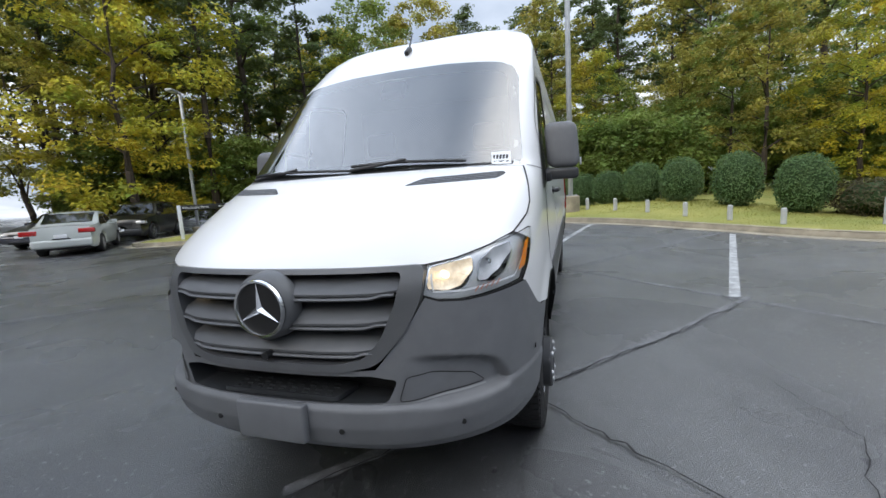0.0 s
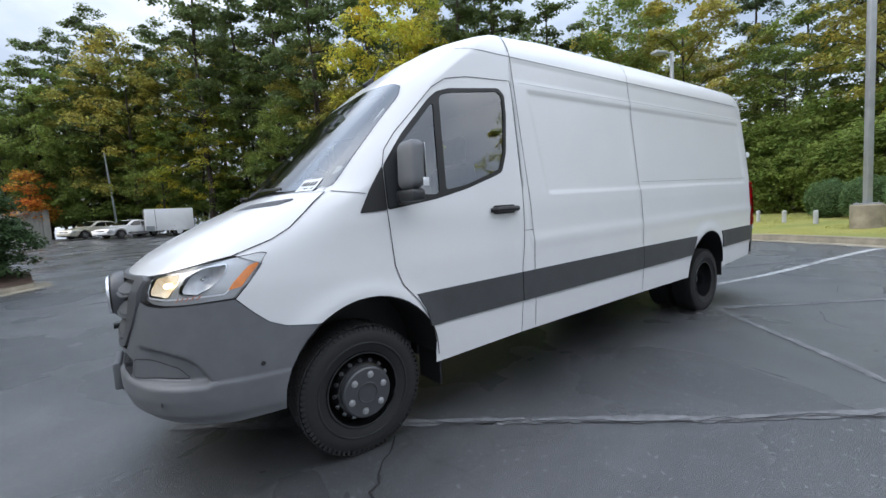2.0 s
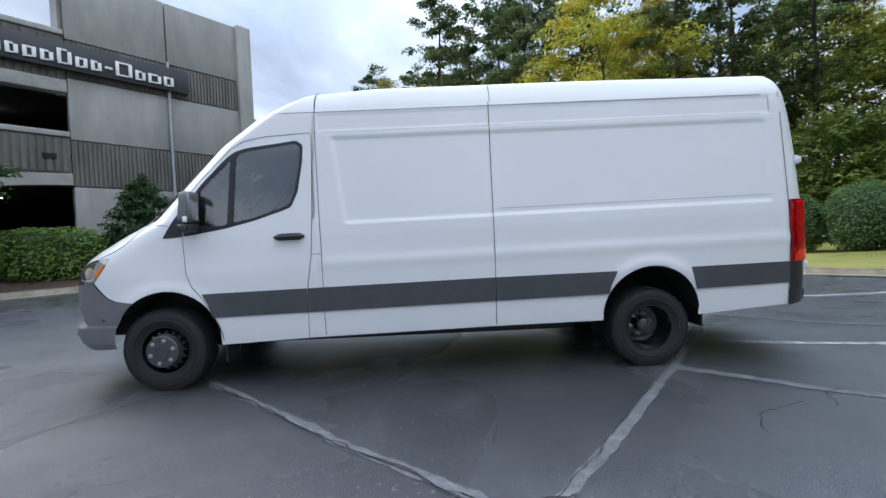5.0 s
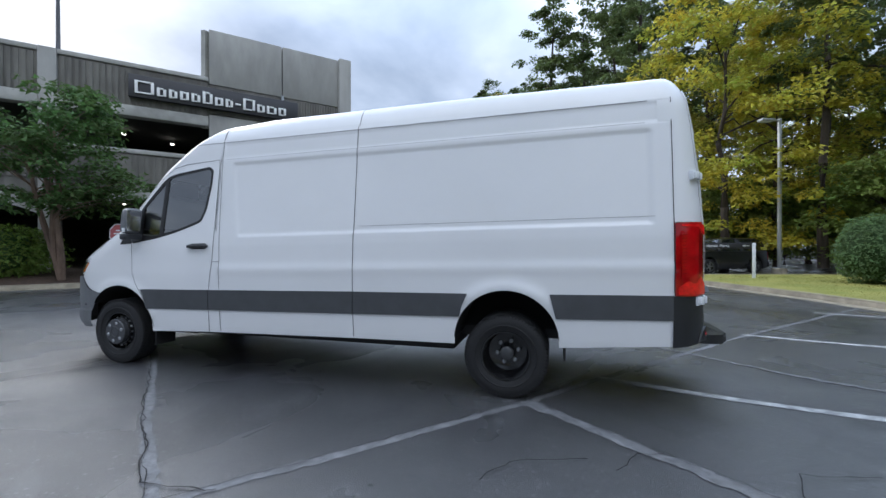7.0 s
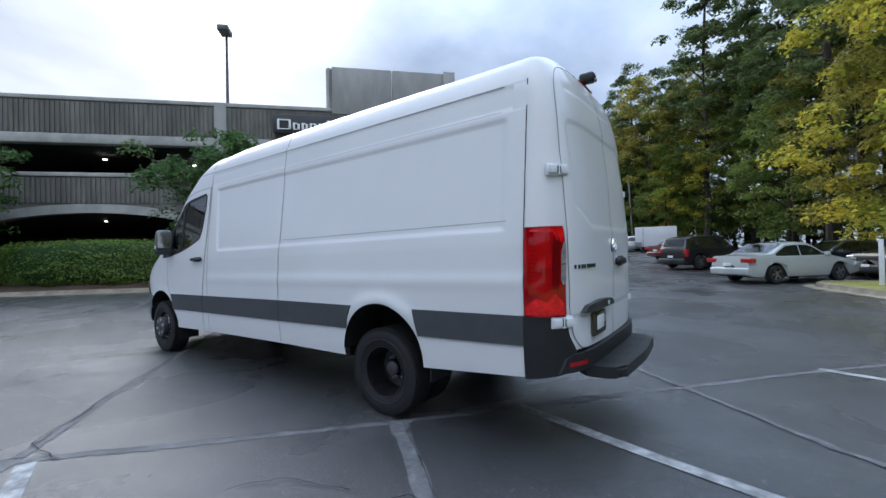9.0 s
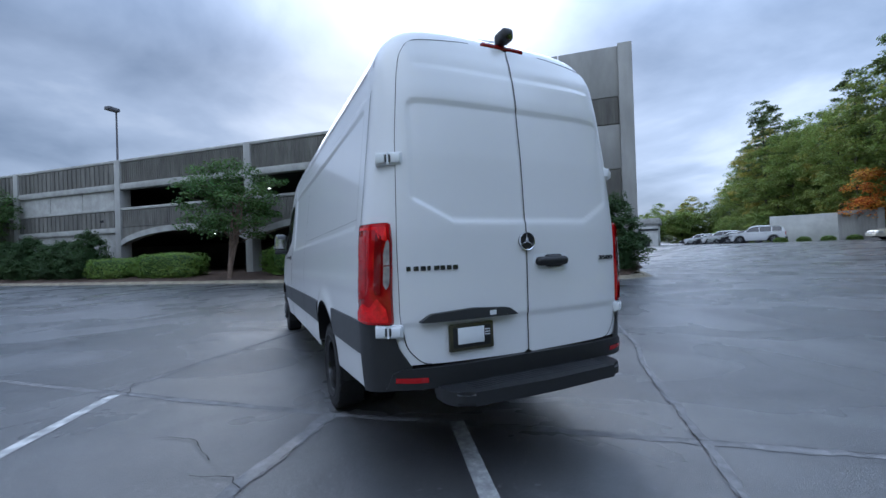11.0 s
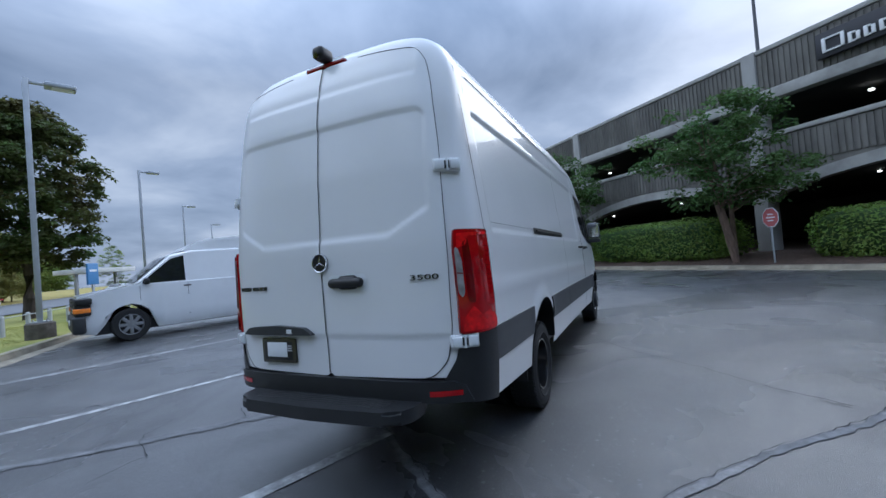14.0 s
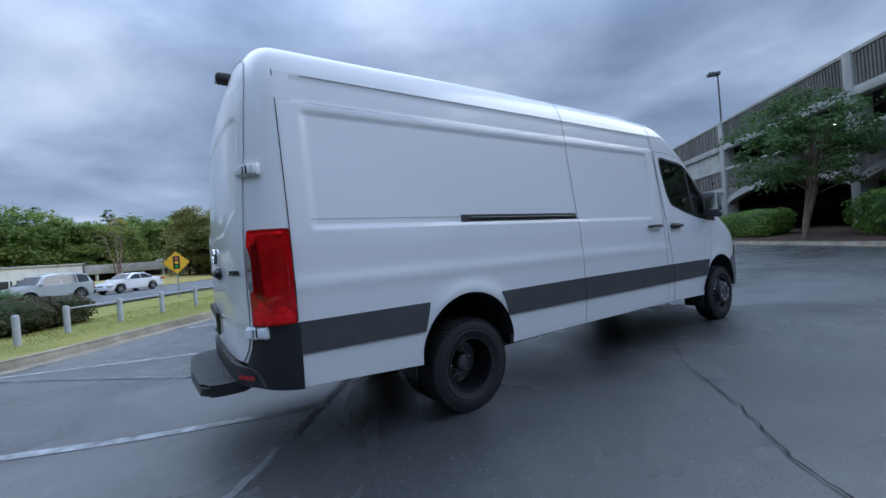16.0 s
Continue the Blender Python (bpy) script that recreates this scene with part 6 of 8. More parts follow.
for k in range(len(COLS) - 1):
    s1, s0 = COLS[k], COLS[k + 1]
    if k == 0:
        s1 = 1.74
    # column
    bm = bmesh.new()
    box(bm, (s0 - 0.22, F - 0.10, 0.3), (s0 + 0.22, F + 0.55, 7.40), 0.03)
    part("column", bm, WALLC, garage)
    a, b = s0 + 0.22, s1 - (0.22 if k else 0.0)
    for z0, z1, lip, nm in ((6.0, 7.25, 5.65, "parapet"), (3.42, 4.42, 3.12, "spandrel")):
        bm = bmesh.new()
        box(bm, (a, F, z0), (b, F + 0.3, z1), 0.02)
        sp = part(nm, bm, FLUTE, garage)
        bm = bmesh.new()
        flutes(bm, a + 0.05, b - 0.05, z0 + 0.02, z1 - 0.05, F, 0.16 if k < 3 else 0.4)
        tagged(part("fluting", bm, FLUTE, sp, smooth=0), kind="stuff")
        bm = bmesh.new()
        box(bm, (a, F - 0.06, z1), (b, F + 0.34, z1 + 0.15), 0.02)
        part("coping", bm, LIPC, sp)
        bm = bmesh.new()
        if nm == "parapet" or k == 3:
            box(bm, (a, F - 0.08, lip), (b, F + 0.32, z0), 0.02)
        else:
            n = 20
            span = (b - a) if k else (COLS[0] - 0.22 - a)
            lo = [(x, 2.35 + 0.72 * max(0.0, 1 - (2 * (x - a) / span - 1) ** 2) ** 0.8) for x in (a + (b - a) * i / n for i in range(n + 1))]
            hi = [(x, z + 0.33) for x, z in lo]
            prism(bm, [(x, z) for x, z in lo] + hi[::-1], -(F - 0.08), -(F + 0.32), Matrix.Rotation(math.pi / 2, 4, "X") @ Matrix.Diagonal((1, 1, -1, 1)) @ Matrix.Diagonal((1, 1, -1, 1)))
            fil = bmesh.new()
            prism(fil, [(x, z + 0.02) for x, z in hi] + [(b, z0 + 0.02), (a, z0 + 0.02)], -(F + 0.01), -(F + 0.3), Matrix.Rotation(math.pi / 2, 4, "X"))
            part("haunch", fil, FLUTE, sp)
        part("lip", bm, LIPC, sp)
    if k == 3:
        for j in range(3):
            w = (b - a) / 3
            bm = bmesh.new()
            box(bm, (a + w * j + 0.02, F + 0.05, 0.4), (a + w * (j + 1) - 0.02, F + 0.3, 5.66), 0.02)
            part("wall_panel", bm, LIPC, garage)
    if k in (0, 1, 2, 4):
        for j in range(2):
            bm = bmesh.new()
            c = (a + (b - a) * (0.3 + 0.4 * j), F + 4.0 + j, 5.95)
            box(bm, (c[0] - 0.07, c[1] - 0.07, c[2] - 0.06), (c[0] + 0.07, c[1] + 0.07, c[2]), 0.02)
            tagged(part("ceiling_light", bm, GLOW, garage), "small lit ceiling light")
            bm = bmesh.new()
            box(bm, (c[0] - 0.05, c[1] - 0.05, 3.05), (c[0] + 0.05, c[1] + 0.05, 3.10), 0.02)
            part("ceiling_light", bm, GLOW, garage)
    if k < 4:
        bm = bmesh.new()
        box(bm, (a + (b - a) * 0.85, F - 0.05, 3.78), (a + (b - a) * 0.85 + 0.3, F + 0.02, 3.92))
        part("drain_slot", bm, CRACK, garage)
# stair tower with a blank face
tower = part("stair_tower", bmesh.new(), WALLC, garage, "tall blank concrete stair tower")
for s0, s1 in ((1.76, 4.22), (4.26, 6.45)):
    for z0, z1, m_ in ((0.3, 3.02, WALLC), (4.36, 6.08, WALLC), (7.17, 9.12, WALLC)):
        bm = bmesh.new()
        box(bm, (s0, F - 0.04, z0), (s1, F + 0.34, z1), 0.015)
        part("wall_panel", bm, WALLC, tower)
    for z0, z1 in ((3.04, 4.34), (6.10, 7.15)):
        bm = bmesh.new()
        box(bm, (s0, F - 0.01, z0), (s1, F + 0.34, z1), 0.01)
        band = part("fluted_band", bm, FLUTE, tower, smooth=0)
        bm = bmesh.new()
        flutes(bm, s0 + 0.03, s1 - 0.03, z0 + 0.02, z1 - 0.02, F - 0.02, 0.10)
        tagged(part("fluting", bm, FLUTE, band, smooth=0), kind="stuff")
bm = bmesh.new()
box(bm, (6.45, F - 0.22, 0.3), (6.95, F + 0.6, 9.15), 0.03)
part("corner_pier", bm, WALLC, tower)
bm = bmesh.new()
tube(bm, (4.24, F - 0.09, 0.6), (4.24, F - 0.09, 7.2), 0.05, seg=10)
part("downpipe", bm, POLEM, tower)
bm = bmesh.new()
tube(bm, (1.64, F + 0.15, 5.6), (1.64, F + 0.15, 9.1), 0.12, seg=4)
part("edge_beam", bm, LIPC, tower)
# sign board with white bars where the words stand
sign = part("sign_board", bmesh.new(), SIGNM, garage, "dark sign board with white raised bars")
bm = bmesh.new()
box(bm, (-0.53, F - 0.24, 6.25), (4.78, F - 0.08, 6.98), 0.01)
part("board", bm, SIGNM, sign)
s = -0.36
for i, (w, h, dz) in enumerate(((0.52, 0.42, 0), (0.26, 0.29, 0), (0.24, 0.29, 0), (0.26, 0.29, 0), (0.26, 0.29, 0), (0.30, 0.42, 0), (0.26, 0.29, 0), (0.24, 0.29, 0), (0.18, 0.06, 0.13), (0.40, 0.42, 0), (0.26, 0.29, 0), (0.34, 0.29, 0), (0.27, 0.29, 0))):
    bm = bmesh.new()
    z0 = 6.37 + dz
    if h < 0.1 or w < 0.2:
        box(bm, (s, F - 0.29, z0), (s + w, F - 0.24, z0 + h), 0.008)
    else:
        t = 0.085
        for x0, x1, za, zb in ((s, s + t, 0.0, h), (s + t + 0.004, s + w - t - 0.004, h - 0.055, h - 0.005), (s + t + 0.004, s + w - t - 0.004, 0.005, 0.05)):
            part("letter_bar", box(bmesh.new(), (x0, F - 0.29, z0 + za), (x1, F - 0.24, z0 + zb), 0.006), LETTER, sign)
        box(bm, (s + w - t, F - 0.29, z0 + 0.02), (s + w, F - 0.24, z0 + h * (0.86 if i % 3 else 0.98)), 0.006)
    part("letter_bar", bm, LETTER, sign)
    s += w + 0.075
# lamps on the roof
for s, top in ((-2.3, 10.2), (-21.2, 10.4), (-39.8, 10.4), (-60, 10.4)):
    l = thing("roof_lamp", "grey pole lamp standing on the garage roof", "lamp", "garage roof lamps", at=(0, 0, 0))
    l.matrix_basis = GS @ Matrix.Translation((s, F + 0.2, 7.38))
    part("pole", tube(bmesh.new(), (0, 0, 0), (0, 0, top - 7.4), 0.06, 0.045, 8), LAMPD, l)
    bm = bmesh.new()
    box(bm, (-0.2, -0.55, top - 7.42), (0.2, 0.1, top - 7.22), 0.03)
    part("head", bm, LAMPD, l)

# ---- foliage ----
BARK = mat("bark", (0.075, 0.058, 0.045), 0.95, var=0.5, var_scale=6, bump=0.03, bump_scale=12, stretch=(1, 1, 0.2))
PALEBARK = mat("pale_bark", (0.22, 0.15, 0.11), 0.85, var=0.4, var_scale=8, bump=0.01, bump_scale=14, stretch=(1, 1, 0.3))


def leaf_mat(name, col, col2, isl=0.45):
    m = mat(name, col, 0.6, col2=col2, var_scale=0.35, isl=isl, spec=0.25)
    nt = m.node_tree
    b = nt.nodes["Principled BSDF"]
    tr = nt.nodes.new("ShaderNodeBsdfTranslucent")
    mx = nt.nodes.new("ShaderNodeMixShader")
    mx.inputs[0].default_value = 0.48
    out = nt.nodes["Material Output"]
    src = b.inputs["Base Color"].links[0].from_socket
    nt.links.new(src, tr.inputs["Color"])
    nt.links.new(b.outputs[0], mx.inputs[1])
    nt.links.new(tr.outputs[0], mx.inputs[2])
    nt.links.new(mx.outputs[0], out.inputs[0])
    return m


L_GREEN = leaf_mat("green_leaf", (0.135, 0.210, 0.050), (0.240, 0.290, 0.068), 0.28)
L_OLIVE = leaf_mat("olive_leaf", (0.25, 0.28, 0.066), (0.43, 0.36, 0.078), 0.28)
L_YELL = leaf_mat("yellow_leaf", (0.62, 0.50, 0.06), (0.27, 0.36, 0.06), 0.25)
L_PINE = leaf_mat("pine_needle", (0.080, 0.125, 0.046), (0.150, 0.190, 0.068), 0.28)
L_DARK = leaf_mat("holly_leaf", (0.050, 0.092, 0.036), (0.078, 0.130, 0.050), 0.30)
L_BALL = leaf_mat("topiary_leaf", (0.112, 0.196, 0.078), (0.160, 0.245, 0.100), 0.25)
L_HEDGE = leaf_mat("hedge_leaf", (0.140, 0.239, 0.051), (0.224, 0.323, 0.074), 0.35)
L_MYRT = leaf_mat("myrtle_leaf", (0.068, 0.134, 0.042), (0.115, 0.182, 0.057), 0.4)
L_ORNG = leaf_mat("orange_leaf", (0.605, 0.216, 0.043), (0.432, 0.281, 0.054))
L_REDG = leaf_mat("maple_leaf", (0.055, 0.105, 0.028), (0.105, 0.088, 0.032))


def leaf_faces(p, out, size, rg):
    """Three-cornered leaves at the points p: they turn to the sky and outwards, with some scatter."""
    n = len(p)
    nrm = out * 0.55 + np.array((0, 0, 0.75)) + rg.normal(size=(n, 3)) * 0.42
    nrm /= np.linalg.norm(nrm, axis=1)[:, None]
    a = rg.normal(size=(n, 3))
    a -= nrm * (a * nrm).sum(1)[:, None]
    a /= np.linalg.norm(a, axis=1)[:, None]
    b = np.cross(nrm, a)
    s = size * rg.uniform(0.6, 1.3, n)[:, None]
    return np.stack([p + a * s * 0.62, p - a * s * 0.30 + b * s * 0.34, p - a * s * 0.30 - b * s * 0.34], 1).reshape(-1, 3)


def leaves(vs, fs, c, r, n, size, rg, flat=1.0):
    """Adds n small leaves round a centre to the lists."""
    d = rg.normal(size=(n, 3))
    d /= np.linalg.norm(d, axis=1)[:, None]
    d[:, 2] = np.where(d[:, 2] < -0.25, -d[:, 2], d[:, 2])
    p = np.array(c) + d * (r * rg.random(n)[:, None] ** 0.40) * np.array((1, 1, flat))
    i = sum(len(v) for v in vs)
    vs.append(leaf_faces(p, d, size, rg))
    fs.append(np.arange(3 * n).reshape(-1, 3) + i)


def crown_mesh(name, vs, fs, m):
    v, f = np.concatenate(vs), np.concatenate(fs)
    me = bpy.data.meshes.new(name)
    me.from_pydata(v.tolist(), [], f.tolist())
    me.materials.append(m)
    return me


def make_tree(name, label, seed, height, spread, base, leaf, bark, clumps, per, size, clump_r, kind="round", trunks=1, trunk_r=0.22):
    """A tree on its foot: trunk or trunks, limbs and a crown of leaf clumps with gaps."""
    rg = np.random.default_rng(seed)
    t = thing(name, label, "tree")
    bm = bmesh.new()
    ends = []
    for k in range(trunks):
        a0 = rg.uniform(0, 6.28)
        lean = 0.0 if trunks == 1 else 0.22
        top = height * (0.93 if kind == "pine" else 0.75)
        pts, rs = [], []
        n = 7
        for i in range(n + 1):
            f = i / n
            pts.append((math.cos(a0) * lean * top * f + rg.normal() * 0.05 * (i > 0) * height / 10, math.sin(a0) * lean * top * f + rg.normal() * 0.05 * (i > 0) * height / 10, top * f - 0.1 * (i == 0)))
            rs.append(trunk_r * (1 - 0.85 * f) + 0.012)
        pipe(bm, pts, rs, 8)
        stem = None
        if trunks > 1:
            stem = part("stem", bm, bark, t)
            bm = bmesh.new()
        nl = int(10 if kind != "pine" else 16)
        for i in range(nl):
            f = rg.uniform(base / height + 0.05, 0.95)
            j = min(n - 1, int(f * n))
            p = Vector(pts[j]).lerp(Vector(pts[j + 1]), f * n - j)
            a = rg.uniform(0, 6.28)
            r = spread * (rg.uniform(0.5, 0.9) if kind != "pine" else rg.uniform(0.55, 1.05) * math.sin(math.pi * min(0.92, 0.20 + 0.72 * f)))
            e = p + Vector((math.cos(a) * r, math.sin(a) * r, r * rg.uniform(0.1, 0.7) if kind != "pine" else r * rg.uniform(-0.1, 0.25)))
            mid = p.lerp(e, 0.5) + Vector((0, 0, 0.12 * r))
            r0 = trunk_r * 0.42 * (1 - 0.6 * f)
            if stem:
                part("branch", pipe(bmesh.new(), [p, mid, e], [r0, r0 * 0.6, r0 * 0.2], 5), bark, stem)
            else:
                pipe(bm, [p, mid, e], [r0, r0 * 0.6, r0 * 0.2], 5)
            ends += [e, mid]
    if trunks == 1:
        part("trunk", bm, bark, t)
    else:
        bm.free()
    vs, fs = [], []
    for i in range(clumps):
        if i < len(ends) and kind != "hedge":
            c = np.array(ends[i])
            r = clump_r * rg.uniform(0.7, 1.1)
        else:
            f = rg.random()
            if kind == "pine":
                z = base + (height - base) * f
                rad = spread * math.sin(math.pi * min(0.94, 0.16 + 0.80 * f)) ** 0.8 * math.sqrt(rg.random())
            else:
                z = base + (height - base) * f
                rad = spread * math.sin(math.pi * min(0.97, 0.12 + 0.86 * f)) ** 0.7 * rg.random() ** 0.38
            a = rg.uniform(0, 6.28)
            c = np.array((math.cos(a) * rad, math.sin(a) * rad, z))
            r = clump_r * rg.uniform(0.55, 1.2)
        leaves(vs, fs, c, r, int(per * rg.uniform(0.6, 1.3)), size, rg, 0.55 if kind == "pine" else 0.75)
    ob = new("crown", crown_mesh("crown", vs, fs, leaf))
    ob.parent = t
    return t


def place(proto, x, y, z, scale=1.0, turn=0.0, label="", group=""):
    t = copy_thing(proto, Matrix.Translation((x, y, z)) @ Matrix.Rotation(turn, 4, "Z") @ Matrix.Diagonal((scale, scale, scale, 1)))
    return tagged(t, label, "", group)


P_GREEN = make_tree("broadleaf_tree", "tall green broadleaf tree at the wood's edge", 1, 15, 4.6, 1.6, L_GREEN, BARK, 130, 120, 0.235, 0.95)
P_OLIVE = make_tree("broadleaf_tree", "tall olive-green tree turning in autumn", 2, 16, 4.8, 2.6, L_OLIVE, BARK, 115, 125, 0.235, 0.95)
P_YELL = make_tree("broadleaf_tree", "tall tree with yellow autumn leaves", 3, 15, 5.2, 1.0, L_YELL, BARK, 140, 125, 0.225, 0.95)
P_PINE = make_tree("pine_tree", "tall dark pine with a bare lower trunk", 4, 22, 3.6, 6.0, L_PINE, BARK, 120, 85, 0.27, 0.85, "pine", trunk_r=0.28)
P_PINE2 = make_tree("pine_tree", "tall slender pine, thin crown", 8, 20, 3.0, 8.0, L_PINE, BARK, 85, 80, 0.27, 0.8, "pine", trunk_r=0.24)
P_BUSH = make_tree("undergrowth", "dense green undergrowth at the wood's edge", 5, 5.0, 2.6, 0.2, L_GREEN, BARK, 75, 95, 0.23, 0.95, trunk_r=0.1)
rg = random.Random(11)
wood = []


def ok_spot(x, y, gap):
    return all((x - a) ** 2 + (y - b) ** 2 > gap * gap for a, b in wood)


def grow(x, y, proto, sc, z=None):
    wood.append((x, y))
    zz = (ground_z(x, y) if z is None else z) - 0.1
    place(proto, x, y, zz, sc, rg.uniform(0, 6.28), group="woods")


# placed ones that stand out
grow(13.6, 20.8, P_YELL, 1.08)
grow(17.0, 23.0, P_YELL, 0.95)
grow(10.2, 37.5, P_PINE, 1.1)
grow(11.4, 30.5, P_PINE, 1.12)
grow(8.0, 43.0, P_PINE2, 1.35)
grow(8.6, 41.5, P_GREEN, 1.1)
grow(4.4, 41.8, P_PINE, 1.22)
grow(12.6, 40.6, P_PINE2, 1.3)
grow(15.8, 40.0, P_PINE, 1.2)
grow(-1.2, 48.0, P_OLIVE, 1.2)
grow(-3.6, 50.5, P_PINE, 1.0)
grow(-6.5, 53.0, P_GREEN, 1.1)
grow(-9.0, 55.5, P_PINE2, 1.0)
grow(-11.5, 54.0, P_GREEN, 0.75)
grow(0.8, 44.0, P_GREEN, 0.7)
grow(4.2, 44.5, P_YELL, 0.95)
grow(9.6, 33.0, P_GREEN, 0.75)
for x, y, pr, sc in ((-4, 55, P_OLIVE, 1.15), (-1, 52, P_GREEN, 1.2), (1.5, 50, P_PINE2, 1.1), (4, 49, P_OLIVE, 1.25), (6.5, 47.5, P_GREEN, 1.3), (9, 46, P_OLIVE, 1.2), (-7, 58, P_PINE, 1.0), (11.5, 42, P_GREEN, 1.2), (3, 54, P_GREEN, 1.3), (7.5, 52, P_PINE, 1.15), (-2, 58, P_GREEN, 1.2)):
    grow(x, y, pr, sc)
grow(11.8, 26.0, P_OLIVE, 0.7)
grow(20, 26, P_OLIVE, 1.1)
grow(15.5, 29.0, P_PINE2, 1.1)
# along the far edge of the lot, thinning and lower with distance
EDGE_F, EDGE_X, EDGE_Y = (0, 0.12, 0.28, 0.48, 0.72, 1.0), (-6, -13, -21, -31, -42, -56), (54, 60, 66, 76, 91, 111)
for k in range(60):
    f = k / 59
    x, y = (float(np.interp(f, EDGE_F, e)) + rg.uniform(-1.5, 1.5) for e in (EDGE_X, EDGE_Y))
    pr = rg.choice((P_GREEN, P_GREEN, P_OLIVE, P_PINE, P_YELL if k % 6 == 0 else P_GREEN))
    grow(x + 4 * (k % 3), y + 4 * (k % 3), pr, (1.05 if pr is not P_PINE else 0.8) * rg.uniform(0.85, 1.1) * (1.15 if 0.4 < f < 0.75 else 1.0))
# the wood behind the parked cars and east of the lawn
cells = []
for k in range(1500):
    a = rg.uniform(-34, 98)
    d = rg.uniform(24, 56) if a > 55 else rg.uniform(24, 46) if a > 45 else rg.uniform(25, 44)
    x, y = 2 + math.cos(radians(a)) * d, math.sin(radians(a)) * d
    s, off = to_l(x, y)
    if y > 17 and y < 1.1 * abs(x) and x < 13:
        continue
    if x < 14 and y < 27 or x < 10 and y < 41.5 or x < -2 and y < 51:
        continue
    if off > -20.5 and s < 17:
        continue
    gap_ = 3.9
    if not ok_spot(x, y, gap_) or len(wood) > 150:
        continue
    east = a < 42
    pr = rg.choice((P_OLIVE, P_PINE, P_PINE2, P_GREEN, P_YELL if a > 20 else P_OLIVE, P_PINE2, P_GREEN))
    sc = rg.uniform(0.85, 1.1)
    if 5 < a < 17:
        sc *= 0.72
    elif east:
        sc *= 0.92
    grow(x, y, pr, sc, z=max(0.5, ground_z(x, y)))
for k in range(46):
    a = -36 + 134 * k / 45
    d = 24.5 + rg.uniform(-0.8, 1.5) + (3 if a > 50 else 0) + (16.5 if a > 72 else 0) + (5 if a > 90 else 0)
    x, y = 2 + math.cos(radians(a)) * d, math.sin(radians(a)) * d
    s, off = to_l(x, y)
    if (x < 13 and y < 26.5) or (off > -18.5 and s < 17):
        continue
    place(P_BUSH, x, y, max(0.35, ground_z(x, y)), rg.uniform(0.75, 1.15), rg.uniform(0, 6.28), group="undergrowth")
for k in range(16):
    f = 0.3 + 0.7 * k / 15
    place(P_BUSH, float(np.interp(f, EDGE_F, EDGE_X)) + rg.uniform(-1, 1) - 1.5, float(np.interp(f, EDGE_F, EDGE_Y)) - 2.5, 0.9, rg.uniform(0.8, 1.2), rg.uniform(0, 6.28), group="undergrowth")
for k in range(9):
    p = to_w(1.0 + k * 2.5 + rg.uniform(-0.6, 0.6), -20.5 + rg.uniform(-1.2, 1.2), 0.3)
    place(rg.choice((P_OLIVE, P_GREEN, P_YELL)), p.x, p.y, p.z, rg.uniform(0.45, 0.75), rg.uniform(0, 6.28), group="woods")
# trees closing the far end of the lane
for k in range(12):
    x, y = -78 + 2.4 * k, 97 + rg.uniform(-3, 5)
    grow(x, y, rg.choice((P_GREEN, P_OLIVE, P_GREEN)), rg.uniform(0.55, 0.75))
    place(P_BUSH, x + 1.0, y - 5.0, ground_z(x, y - 5.0), rg.uniform(1.0, 1.5), rg.uniform(0, 6.28), group="undergrowth")
# far tree line beyond the road
for k in range(130):
    s = -150 + 175 * k / 129 + rg.uniform(-1, 1)
    p = to_w(s, -73 + rg.uniform(-6, 6), 0.4)
    place(rg.choice((P_GREEN, P_PINE, P_GREEN, P_OLIVE)), p.x, p.y, p.z, rg.uniform(0.48, 0.66), rg.uniform(0, 6.28), group="far tree line")
for k in range(100):
    p = to_w(-150 + 175 * k / 99 + rg.uniform(-1, 1), -70 + rg.uniform(-4, 4), 0.3)
    place(P_BUSH, p.x, p.y, p.z, rg.uniform(1.5, 2.2), rg.uniform(0, 6.28), group="undergrowth")
# an olive thicket close beyond the road, past the building
L_THICK = leaf_mat("thicket_leaf", (0.20, 0.225, 0.07), (0.29, 0.26, 0.085), 0.25)
P_THICK = make_tree("thicket_shrub", "tall olive-brown thicket beside the road", 6, 7.5, 3.0, 0.3, L_THICK, BARK, 95, 90, 0.25, 1.0, trunk_r=0.1)
for k in range(30):
    p = to_w(-39.5 - 0.85 * k + rg.uniform(-0.8, 0.8), -40.0 + rg.uniform(-3.5, 2.5), 0.0)
    m = Matrix.Translation((p.x, p.y, 0.0)) @ Matrix.Rotation(rg.uniform(0, 6.28), 4, "Z") @ Matrix.Scale(rg.uniform(0.75, 1.15), 4)
    if k == 0:
        P_THICK.matrix_basis = m
        tagged(P_THICK, group="thicket by the road")
    else:
        copy_thing(P_THICK, m)
# a round tree far along the road
place(P_GREEN, -31.0, -79.0, 0.2, 0.50, 1.0)
for o in (P_GREEN, P_OLIVE, P_YELL, P_PINE, P_PINE2):
    o.matrix_basis = pose(-35 + 6 * (P_GREEN, P_OLIVE, P_YELL, P_PINE, P_PINE2).index(o), 104, 0.5)
P_BUSH.matrix_basis = pose(*to_w(24.5, -19.5, 0.35))

# low growth close behind the lawn's posts
for k in range(11):
    p = to_w(8.5 + 1.25 * k, -15.6 + rg.uniform(-0.5, 0.5))
    place(P_BUSH, p.x, p.y, lawn_z(p.x, p.y) - 0.1, rg.uniform(0.55, 0.8), rg.uniform(0, 6.28), group="undergrowth")
